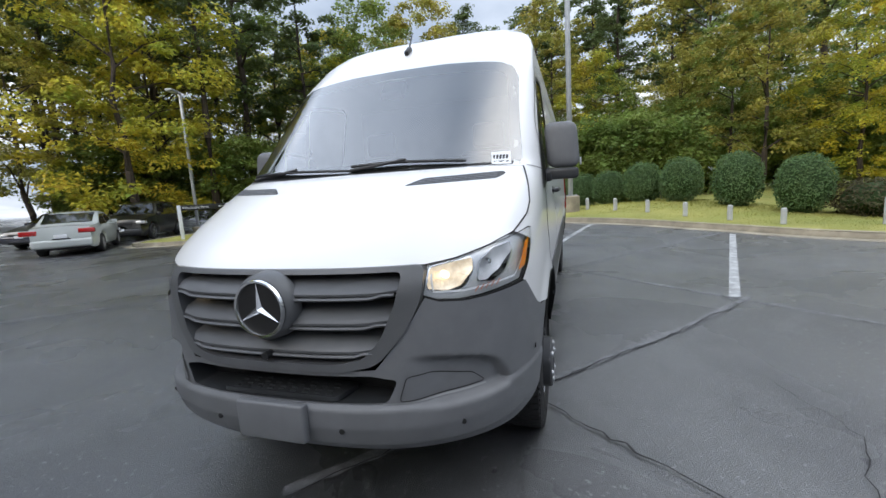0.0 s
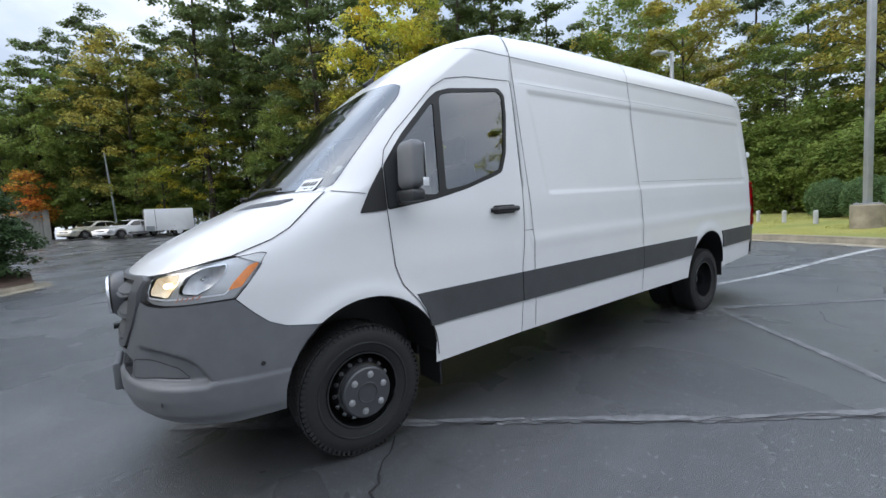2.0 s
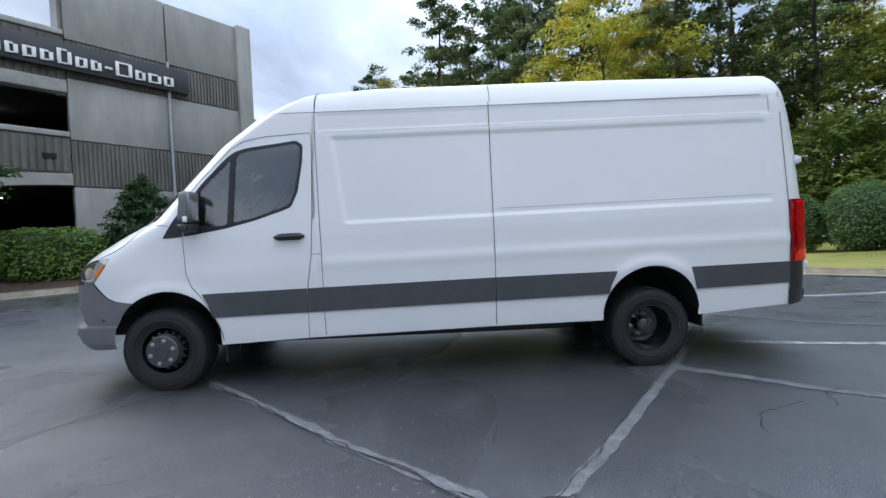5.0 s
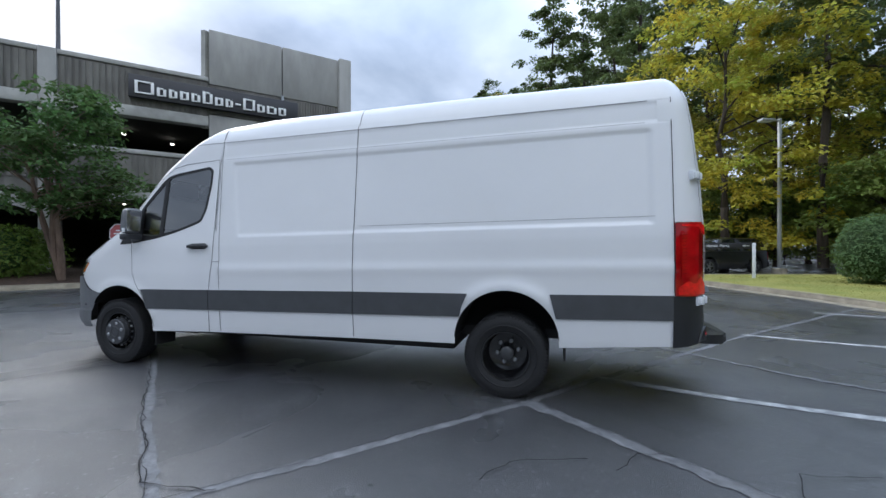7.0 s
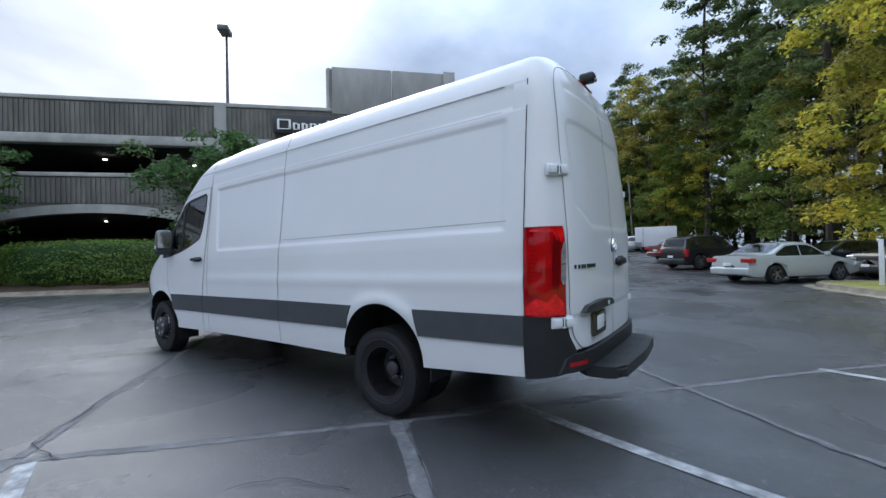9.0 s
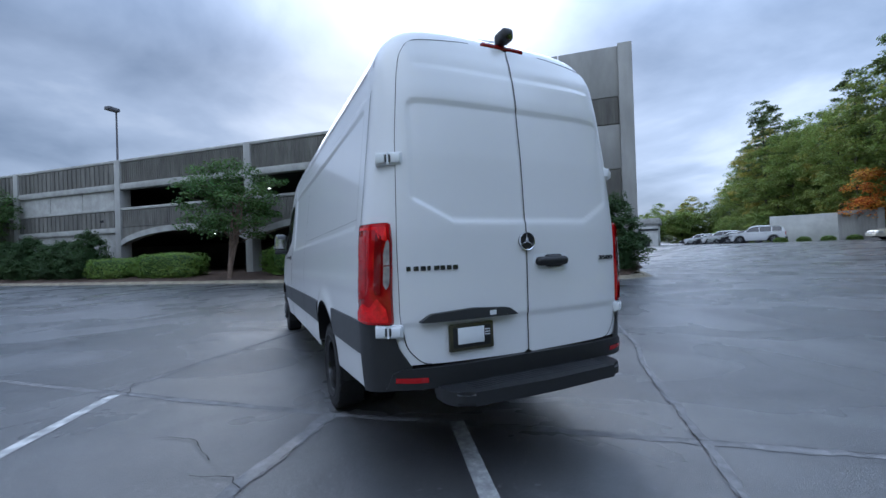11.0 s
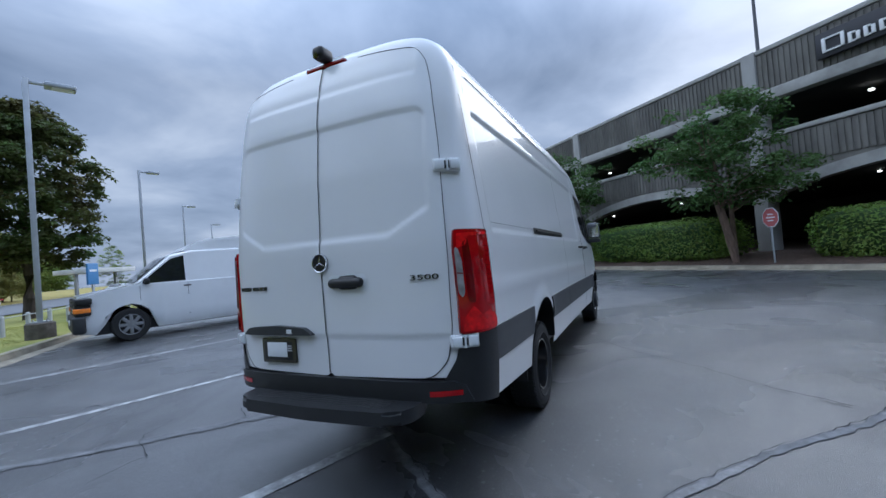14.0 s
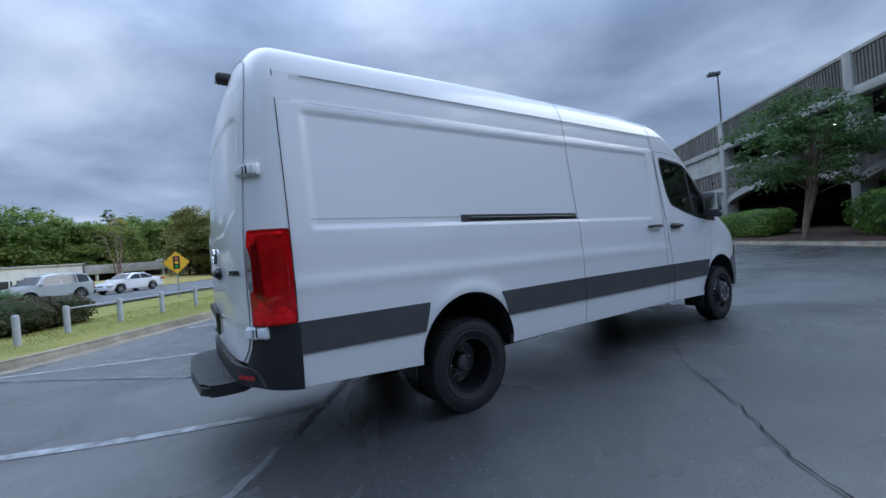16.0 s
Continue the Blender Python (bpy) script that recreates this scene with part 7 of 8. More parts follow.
# small orange tree behind the wall, big round tree by the road, two trees before the garage
o = make_tree("maple_tree", "small tree with orange autumn leaves", 21, 6.4, 2.2, 1.8, L_ORNG, BARK, 55, 75, 0.24, 0.75, trunk_r=0.1)
o.matrix_basis = pose(-9.1, 49.6, 1.0)
o = make_tree("maple_tree", "large round tree turning red-green, by the road", 22, 9.8, 3.1, 2.2, L_REDG, BARK, 300, 120, 0.23, 0.72, trunk_r=0.24)
o.matrix_basis = pose(-0.9, -23.8, lawn_z(-0.9, -23.8) - 0.1)
o = make_tree("bare_tree", "pale small tree that has lost most of its leaves", 27, 6.2, 2.3, 1.2, L_OLIVE, PALEBARK, 40, 16, 0.12, 0.55, trunks=3, trunk_r=0.09)
o.matrix_basis = pose(9.9, -46.3, 0.45)
o = make_tree("crape_myrtle", "multi-stemmed green tree before the garage", 23, 4.7, 2.2, 1.5, L_MYRT, PALEBARK, 140, 95, 0.13, 0.5, trunks=4, trunk_r=0.075)
o.matrix_basis = GS @ pose(-1.65, 7.6, 0.60)
o2 = make_tree("crape_myrtle", "multi-stemmed green tree before the garage", 24, 4.9, 2.35, 1.5, L_MYRT, PALEBARK, 150, 95, 0.13, 0.52, trunks=4, trunk_r=0.08)
o2.matrix_basis = GS @ pose(-9.9, 7.6, 0.6)
for k, s in enumerate((-31.5, -36, -41)):
    copy_thing(o2, GS @ pose(s, 8.6, 0.55, 0, 0, k * 75))


def clipped(name, label, seed, sx, sy, sz, power, leaf, n, size, category="shrub", taper=0.0, rough=0.05):
    """A clipped shrub: a dark core and a skin of small leaves. power 2 is round, 5 is boxy."""
    rg_ = np.random.default_rng(seed)
    t = thing(name, label, category)
    d = rg_.normal(size=(n, 3))
    d /= (np.abs(d) ** power).sum(1)[:, None] ** (1 / power)
    lump = 1 + rough * (np.sin(d[:, 0] * 5 + seed) * np.cos(d[:, 1] * 6 + d[:, 2] * 4) + 0.7 * np.sin(d[:, 0] * 13 + seed * 2) * np.sin(d[:, 1] * 11) * np.cos(d[:, 2] * 12))
    p = d * np.array((sx, sy, sz / 2)) * (lump * rg_.uniform(0.88, 1.0 + rough * 0.6, n))[:, None]
    k = 1 - taper * (p[:, 2:3] / sz + 0.5)
    p[:, :2] *= k
    p[:, 2] += sz / 2
    q = leaf_faces(p, d / np.linalg.norm(d, axis=1)[:, None], size * 1.1, rg_)
    ob = new("foliage", crown_mesh("foliage", [q], [np.arange(3 * n).reshape(-1, 3)], leaf))
    ob.parent = t
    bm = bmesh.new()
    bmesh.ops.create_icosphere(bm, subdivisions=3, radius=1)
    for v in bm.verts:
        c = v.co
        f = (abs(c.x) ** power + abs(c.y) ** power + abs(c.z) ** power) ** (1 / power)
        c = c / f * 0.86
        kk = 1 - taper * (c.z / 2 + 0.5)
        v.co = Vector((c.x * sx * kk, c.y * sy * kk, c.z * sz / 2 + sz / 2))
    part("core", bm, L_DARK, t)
    return t


ball = clipped("topiary_bush", "clipped round evergreen bush in a row on the lawn", 31, 1.05, 1.05, 2.15, 2.3, L_BALL, 5200, 0.085, taper=0.10)
for k, s in enumerate((-0.4, 2.45, 4.06, 5.75, 7.18, 8.62, 10.0, 11.5, 13.0)):
    p = to_w(s, -12.9)
    m = Matrix.Translation((p.x, p.y, lawn_z(p.x, p.y) - 0.05)) @ Matrix.Rotation(k * 0.9, 4, "Z") @ Matrix.Diagonal((0.64, 0.64, 0.70 * (1.06, 1.03, 1.08, 0.98, 0.95, 0.88, 0.92, 0.9, 0.9)[k], 1))
    if k:
        tagged(copy_thing(ball, m), group="clipped bushes on the lawn")
p = to_w(-1.2, -14.6)
ball.matrix_basis = Matrix.Translation((p.x, p.y, lawn_z(p.x, p.y) - 0.05)) @ Matrix.Diagonal((0.8, 0.8, 0.5, 1))
tagged(ball, group="clipped bushes on the lawn")
for k, (x, y, h) in enumerate(((16.4, 5.7, 0.98), (15.9, 7.6, 1.0), (15.0, 9.2, 0.96), (14.2, 10.9, 0.98))):
    tagged(copy_thing(ball, Matrix.Translation((x, y, lawn_z(x, y) - 0.05)) @ Matrix.Rotation(k * 1.3, 4, "Z") @ Matrix.Diagonal((0.95, 0.95, h, 1)) @ Matrix.Diagonal((1 / 0.8, 1 / 0.8, 1 / 0.5, 1))), group="clipped bushes on the lawn")


def holly(seed, r, h):
    """An unclipped evergreen: many leafy sprays on a tapered body, with an uneven outline and a ragged tip."""
    rg_ = np.random.default_rng(seed)
    t = thing("holly_bush", "dense dark-green holly bush before the garage wall", "shrub")
    vs, fs = [], []
    for i in range(240):
        f = rg_.random() ** 1.15
        rad = r * (0.80 + 0.30 * math.sin(min(1.0, f * 2.6) * math.pi / 2)) * (1 - max(0.0, f - 0.25) / 0.80) ** 0.62 * rg_.uniform(0.70, 1.02)
        a = rg_.uniform(0, 6.283)
        leaves(vs, fs, (math.cos(a) * rad, math.sin(a) * rad, 0.08 + f * h * 0.95), r * rg_.uniform(0.17, 0.30), 66, 0.09, rg_, 0.8)
    for i in range(7):
        a, q = rg_.uniform(0, 6.283), r * rg_.uniform(0.0, 0.35)
        leaves(vs, fs, (math.cos(a) * q, math.sin(a) * q, h * rg_.uniform(0.95, 1.05)), r * 0.13, 40, 0.08, rg_, 1.8)
    ob = new("foliage", crown_mesh("foliage", vs, fs, L_DARK))
    ob.parent = t
    bm = bmesh.new()
    lathe(bm, [(0.0, 0.0), (r * 0.50, 0.0), (r * 0.55, h * 0.28), (r * 0.42, h * 0.52), (r * 0.20, h * 0.72), (0.0, h * 0.80)], seg=14)
    part("core", bm, L_DARK, t)
    return t


# hedges and hollies before the garage
for k, (s0, s1, h) in enumerate(((-8.4, -1.95, 1.42), (0.05, 1.95, 1.25), (-16.2, -12.3, 1.2), (-19.6, -16.6, 1.05), (-33, -29, 1.2), (-39, -35, 1.2))):
    o = clipped("hedge", "low clipped green hedge before the garage", 40 + k, (s1 - s0) / 2, 0.72, h, 4.0, L_HEDGE, int(2600 * (s1 - s0)), 0.08, "hedge", rough=0.07)
    o.matrix_basis = GS @ Matrix.Translation(((s0 + s1) / 2, 8.35, 0.52))
    tagged(o, group="hedges before the garage")
for k, (s, r, h) in enumerate(((2.9, 0.92, 2.36), (4.45, 0.92, 2.38), (5.95, 0.95, 2.32), (-20.6, 1.1, 2.35), (-22.2, 1.0, 1.9), (-23.8, 0.95, 1.75), (-25.2, 1.05, 2.2), (-27.4, 1.0, 2.0), (-45, 1.5, 2.6), (-50, 1.5, 2.5), (-56, 1.6, 2.6))):
    o = holly(60 + k, r * 1.06, h * 1.04)
    o.matrix_basis = GS @ Matrix.Translation((s, 8.5 + 0.15 * (k % 2), 0.5)) @ Matrix.Rotation(k * 1.1, 4, "Z")
    tagged(o, group="holly bushes before the garage")

# low brownish bush at the lawn's edge, beside the posts
L_BROWN = leaf_mat("brown_leaf", (0.105, 0.085, 0.045), (0.085, 0.105, 0.048), 0.35)
for k, (s_, o_, r_) in enumerate(((0.95, -13.3, 1.0), (-0.75, -13.5, 1.05), (-2.0, -13.7, 0.62))):
    o = clipped("low_bush", "low brown-green bush on the lawn behind the posts", 95 + k, r_, 0.75, 0.92 - 0.08 * k, 2.4, L_BROWN, int(4200 * r_), 0.07, rough=0.13)
    q = to_w(s_, o_)
    o.matrix_basis = pose(q.x, q.y, lawn_z(q.x, q.y) - 0.05, 0, 0, 47)

# ---- posts, lamps and signs ----
BOLM = mat("grey_post", (0.42, 0.43, 0.43), 0.7, var=0.15, var_scale=8, stain=0.3, stain_scale=5)


def bollard(h, label):
    t = thing("bollard", label, "post", "posts along the lawn")
    part("shaft", lathe(bmesh.new(), [(0.0, -0.1), (0.060, -0.1), (0.060, h - 0.04), (0.054, h - 0.015), (0.030, h), (0.0, h + 0.002)], seg=16), BOLM, t)
    part("collar", lathe(bmesh.new(), [(0.062, h - 0.08), (0.066, h - 0.075), (0.066, h - 0.065), (0.062, h - 0.06)], seg=16), POLEM, t)
    return t


posts = []
for h, label, spots in ((0.37, "short round pale-grey post on the lawn", [(7.6 - 1.13 * k, -10.5) for k in range(6)] + [(8.85 + 1.3 * k, -10.5) for k in range(6)]),
                        (0.57, "round grey post joined by a cable", [(0.5, -11.4)] + [(-0.76 - 1.26 * k, -11.85) for k in range(20)])):
    first = None
    for q in spots:
        p = to_w(*q)
        at = Vector((p.x, p.y, lawn_z(p.x, p.y)))
        if h > 0.5:
            posts.append(at)
        if first is None:
            first = bollard(h, label)
            first.matrix_basis = Matrix.Translation(at)
        else:
            copy_thing(first, Matrix.Translation(at))
bm = bmesh.new()
pipe(bm, [p + Vector((0, 0, 0.50)) for p in posts[1:]], 0.016, 6)
tagged(part("rail_cable", bm, POLEM), "grey cable rail strung along the posts", "rail")


def lamp_post(x, y, z, h, turn, label, base=0.75, base_mat=CONC):
    t = thing("street_lamp", label, "street lamp", "car park lamps", at=(x, y, z), turn=turn)
    bm = bmesh.new()
    lathe(bm, [(0.0, -0.2), (0.30, -0.2), (0.30, base - 0.03), (0.27, base), (0.0, base)], seg=24)
    part("concrete_base", bm, base_mat, t)
    part("base_plate", box(bmesh.new(), (-0.17, -0.17, base), (0.17, 0.17, base + 0.03), 0.005), POLEM, t)
    bm = bmesh.new()
    w = 0.062
    box(bm, (-w, -w, base + 0.03), (w, w, h), 0.012)
    part("pole", bm, POLEM, t)
    bm = bmesh.new()
    box(bm, (0, -0.035, h - 0.12), (0.45, 0.035, h - 0.05), 0.01)
    part("arm", bm, POLEM, t)
    bm = bmesh.new()
    box(bm, (0.35, -0.17, h - 0.16), (1.0, 0.17, h - 0.03), 0.03)
    hd = part("lamp_head", bm, POLEM, t)
    bm = bmesh.new()
    box(bm, (0.5, -0.13, h - 0.168), (0.95, 0.13, h - 0.158))
    part("lens", bm, WHITEP, hd)
    for a in range(4):
        bm = bmesh.new()
        tube(bm, (0.13 * (1 if a % 2 else -1), 0.13 * (1 if a // 2 else -1), base + 0.03), (0.13 * (1 if a % 2 else -1), 0.13 * (1 if a // 2 else -1), base + 0.07), 0.015, seg=6)
        part("bolt", bm, STEEL, t)
    return t


def on_lawn(x, y):
    return (x, y, lawn_z(x, y) - 0.02)


lamp_post(*on_lawn(12.7, -1.05), 8.0, 137, "tall square grey lamp post on a round concrete base", 0.55)
lamp_post(*on_lawn(19.0, 6.2), 7.6, 160, "grey lamp post on the lawn before the wood", 0.6)
lamp_post(*on_lawn(15.0, 18.3), 7.2, 200, "grey lamp post at the lawn's edge by the parked cars", 0.18)
lamp_post(*on_lawn(2.9, -12.2), 6.75, 160, "grey lamp post by the road on a squat dark base", 0.42, mat("dirty_concrete", (0.12, 0.105, 0.088), 0.9, var=0.4, var_scale=6, stain=0.5, stain_scale=3))
for s, off in ((-22, -12), (-36, -12.5), (-52, -12.5), (-72, -12.5)):
    p = to_w(s, off)
    lamp_post(p.x, p.y, lawn_z(p.x, p.y) - 0.1, 7.8, 160, "grey lamp post far along the lawn", 0.6)


def sign_post(name, label, at, turn, h):
    t = thing(name, label, "sign", at=at, turn=turn)
    bm = bmesh.new()
    box(bm, (-0.03, 0.012, -0.2), (0.03, 0.045, h), 0.004)
    part("post", bm, POLEM, t)
    return t


STOPR = mat("faded_red_sign", (0.42, 0.10, 0.10), 0.5, var=0.12, var_scale=6)
YELS = mat("yellow_sign", (0.75, 0.42, 0.02), 0.5, var=0.08, var_scale=5)
st = sign_post("stop_sign", "small faded red eight-sided sign on a grey post", (0, 0, 0), 0, 1.3)
st.matrix_basis = GS @ pose(-0.46, 7.3, 0.62) @ Matrix.Diagonal((0.7, 0.7, 0.92, 1))
oc = [(0.30 * math.cos(radians(22.5 + 45 * i)), 0.30 * math.sin(radians(22.5 + 45 * i))) for i in range(8)]
part("plate", prism(bmesh.new(), oc, -0.006, 0.006, Matrix.Translation((0, 0, 1.16)) @ Matrix.Rotation(math.pi / 2, 4, "X")), WHITEP, st)
part("red_face", prism(bmesh.new(), [(x * 0.92, y * 0.92) for x, y in oc], 0.006, 0.010, Matrix.Translation((0, 0, 1.16)) @ Matrix.Rotation(math.pi / 2, 4, "X")), STOPR, st)
for dz, w in ((0.09, 0.18), (0.0, 0.30), (-0.09, 0.2)):
    bm = bmesh.new()
    box(bm, (-w / 2, -0.014, 1.145 + dz), (w / 2, -0.0095, 1.18 + dz))
    part("print_bar", bm, WHITEP, st)
ls = sign_post("warning_sign", "yellow diamond sign with a traffic-light symbol", (5.8, -20.6, lawn_z(5.8, -20.6)), -93, 2.0)
ls.matrix_basis = pose(5.8, -20.6, lawn_z(5.8, -20.6), 0, 0, 177)
dm = [(0.56, 0), (0, 0.56), (-0.56, 0), (0, -0.56)]
zc = 1.75
part("plate", prism(bmesh.new(), rounded(dm, 0.06), -0.004, 0.004, Matrix.Translation((0, 0, zc)) @ Matrix.Rotation(math.pi / 2, 4, "X")), YELS, ls)
part("border", prism(bmesh.new(), rounded([(x * 1.04, y * 1.04) for x, y in dm], 0.06), -0.008, -0.004, Matrix.Translation((0, 0, zc)) @ Matrix.Rotation(math.pi / 2, 4, "X")), BLACK, ls)
bm = bmesh.new()
box(bm, (-0.14, -0.010, zc - 0.32), (0.14, -0.005, zc + 0.32), 0.003)
part("symbol", bm, BLACK, ls)
for dz, mt in ((0.19, STOPR), (0.0, YELS), (-0.19, mat("green_dot", (0.02, 0.30, 0.08), 0.5, var=0.1))):
    part("dot", prism(bmesh.new(), [(0.08 * math.cos(i * 0.393), 0.08 * math.sin(i * 0.393)) for i in range(16)], 0.010, 0.014, Matrix.Translation((0, 0, zc + dz)) @ Matrix.Rotation(math.pi / 2, 4, "X")), mt, ls)
# parts sign on two white legs
a, b = Vector((10.15, 13.75, 0)), Vector((11.85, 13.05, 0))
ws = thing("parts_sign", "black sign on two white legs on the lawn", "sign", at=tuple((a + b) / 2 + Vector((0, 0, lawn_z(11, 13.4)))), turn=math.degrees(math.atan2(b.y - a.y, b.x - a.x)))
L = (b - a).length / 2
for x in (-L, L):
    bm = bmesh.new()
    box(bm, (x - 0.055, -0.055, -0.2), (x + 0.055, 0.055, 1.30), 0.01)
    part("leg", bm, WHITEP, ws)
bm = bmesh.new()
box(bm, (-L, -0.03, 1.08), (L, 0.03, 1.30), 0.006)
bd = part("board", bm, BLACK, ws)
text_mesh("Wholesale Parts", 0.15, 0.003, WHITEP, "lettering", bd, Matrix.Translation((-0.32, -0.034, 1.19)) @ Matrix.Rotation(math.pi / 2, 4, "X"))
bm = bmesh.new()
box(bm, (0.62, -0.036, 1.18), (0.78, -0.030, 1.20))
v = [bm.verts.new(q) for q in ((0.56, -0.036, 1.19), (0.64, -0.036, 1.225), (0.64, -0.036, 1.155))]
bm.faces.new(v)
part("arrow", bm, WHITEP, bd, smooth=0)
# traffic cone
p = to_w(-33, 3.0)
cone = thing("traffic_cone", "small orange traffic cone on the asphalt", "cone", at=(p.x, p.y, ground_z(p.x, p.y)))
part("body", lathe(bmesh.new(), [(0.0, 0.72), (0.03, 0.70), (0.15, 0.04), (0.17, 0.03)], seg=16), mat("cone_orange", (0.75, 0.14, 0.02), 0.5, var=0.1, var_scale=8), cone)
bm = bmesh.new()
box(bm, (-0.19, -0.19, 0), (0.19, 0.19, 0.035), 0.01)
part("foot", bm, BLACK, cone)

# white screen wall with low bushes and a kerb
wl = thing("screen_wall", "white painted screen wall with a fluted end", "wall", at=(-15.2, 45.66, 1.0), turn=24.3)
WALLW = mat("white_wall_paint", (0.62, 0.62, 0.58), 0.8, var=0.12, var_scale=1.0, stain=0.3, stain_scale=0.5)
bm = bmesh.new()
box(bm, (0, 0, -0.4), (4.93, 0.25, 2.8), 0.02)
part("wall_body", bm, WALLW, wl)
bm = bmesh.new()
box(bm, (4.95, -0.1, -0.4), (7.45, 0.25, 2.9), 0.02)
for i in range(12):
    box(bm, (5.0 + i * 0.2, -0.16, -0.3), (5.1 + i * 0.2, -0.1, 2.85))
box(bm, (7.4, -0.25, -0.4), (7.9, 0.3, 3.0), 0.03)
part("fluted_end", bm, WALLC, wl)
lowb = clipped("low_bush", "low green bush at the white wall", 90, 0.55, 0.45, 0.7, 2.2, L_HEDGE, 1500, 0.09)
for k in range(4):
    q = Matrix.Translation((-15.2, 45.66, 1.0)) @ Matrix.Rotation(radians(24.3), 4, "Z") @ Vector((0.8 + k * 1.7, -1.0, 0))
    m = Matrix.Translation(q)
    if k == 0:
        lowb.matrix_basis = m
    else:
        copy_thing(lowb, m)
# slim leaning pole at the wood's edge
up = thing("utility_pole", "slim grey pole standing before the wood", "pole", at=(-3.0, 47.3, ground_z(-3.0, 47.3)))
part("shaft", pipe(bmesh.new(), [(0, 0, -0.3), (-0.15, 0, 4.0), (-0.35, 0, 8.0)], [0.10, 0.085, 0.07], 10), POLEM, up)
# far grey building at the end of the lane
fb = thing("far_building", "low pale-grey building at the end of the lane", "building", at=(-47.5, 73.5, 0.4), turn=35)
bm = bmesh.new()
box(bm, (-14, 0, 0), (-1, 12, 5.2), 0.05)
part("wall", bm, WALLW, fb)
bm = bmesh.new()
box(bm, (-14.4, -0.4, 5.2), (-0.6, 12.4, 6.4), 0.05)
part("fascia", bm, LIPC, fb)
bm = bmesh.new()
box(bm, (-14.1, -0.12, 3.9), (-0.9, 0.02, 4.3))
part("stripe", bm, DARKP, fb)
for k in range(3):
    bm = bmesh.new()
    box(bm, (-13 + k * 4, -0.08, 0.2), (-10.5 + k * 4, 0.03, 2.6), 0.01)
    part("door", bm, DARKP, fb)
# low white building across the road: a block with wide openings, a porch wing under a deep fascia, a small annexe
lb = thing("roadside_building", "long low white building across the road", "building", at=(18.8, -55.1, 0.0), turn=47)
part("wall", box(bmesh.new(), (-6.7, -9, 0), (16, 0, 2.75), 0.05), WALLW, lb)
part("roof", box(bmesh.new(), (-6.9, -9.2, 2.75), (16.2, 0.2, 2.92), 0.03), LIPC, lb)
for x0, x1 in ((0.35, 3.4), (-2.8, -0.05), (4.2, 7.2), (8.0, 11.0)):
    op = part("opening", box(bmesh.new(), (x0, -0.04, 0.0), (x1, 0.04, 1.5), 0.01), BLACK, lb)
    part("frame", box(bmesh.new(), (x0 + 0.2, 0.03, 0.0), (x0 + 0.32, 0.08, 1.5), 0.01), WALLW, op)
win = part("window", box(bmesh.new(), (-6.45, -0.04, 0.75), (-4.7, 0.05, 1.8), 0.01), DARKP, lb)
for k in range(4):
    part("window_bar", box(bmesh.new(), (-6.45 + k * 0.56, 0.05, 0.75), (-6.37 + k * 0.56, 0.09, 1.8)), WALLW, win)
part("fascia", box(bmesh.new(), (-21.5, -9, 1.5), (-6.75, 0.3, 2.62), 0.04), LIPC, lb)
part("porch_wall", box(bmesh.new(), (-21.3, -9, 0), (-6.8, -2.2, 1.5), 0.02), DARKP, lb)
for k in range(5):
    part("porch_post", box(bmesh.new(), (-21.2 + k * 3.2, -0.1, 0), (-20.95 + k * 3.2, 0.15, 1.52), 0.01), WALLW, lb)
part("annexe", box(bmesh.new(), (-27.5, -7, 0), (-23.0, 0.5, 2.3), 0.04), WALLW, lb)
part("annexe_roof", prism(bmesh.new(), [(-27.9, 2.3), (-22.6, 2.3), (-25.25, 3.3)], -0.8, 7.2, Matrix.Rotation(math.pi / 2, 4, "X")), LIPC, lb)
part("annexe_window", box(bmesh.new(), (-26.3, 0.48, 0.9), (-24.6, 0.55, 1.9), 0.01), DARKP, lb)

# filling-station canopy and its blue sign far along the road
fs = thing("station_canopy", "white canopy of a filling station far along the road", "building", at=(-27.0, -77.0, 0.1), turn=20)
part("canopy_roof", box(bmesh.new(), (-5, -3, 3.2), (3.4, 3, 3.9), 0.05), WALLW, fs)
for x in (-4.2, 2.6):
    part("canopy_post", box(bmesh.new(), (x - 0.2, -0.2, 0), (x + 0.2, 0.2, 3.22), 0.02), POLEM, fs)
bs = thing("pylon_sign", "tall blue sign far along the road", "sign", at=(-24.4, -71.0, 0.0), turn=25)
part("panel", box(bmesh.new(), (-0.9, -0.15, 1.5), (0.9, 0.15, 4.6), 0.03), mat("blue_sign", (0.06, 0.20, 0.42), 0.5, var=0.1, var_scale=3), bs)
part("post", box(bmesh.new(), (-0.15, -0.1, 0), (0.15, 0.1, 1.55)), POLEM, bs)
part("print_bar", box(bmesh.new(), (-0.6, 0.15, 3.4), (0.6, 0.17, 3.7)), WHITEP, bs)

# ---- other vehicles ----
CARGLASS = mat("car_glass", (0.012, 0.014, 0.016), 0.05, coat=1.0, spec=0.8)
ALLOY = mat("alloy_wheel", (0.35, 0.36, 0.37), 0.35, metal=0.9, var=0.15, var_scale=12)
RED_T = mat("car_tail_lens", (0.45, 0.02, 0.02), 0.2, coat=0.8, var=0.2, var_scale=20)


def car_paint(name, col):
    return mat(name, col, 0.3, coat=0.9, var=0.05, var_scale=2)


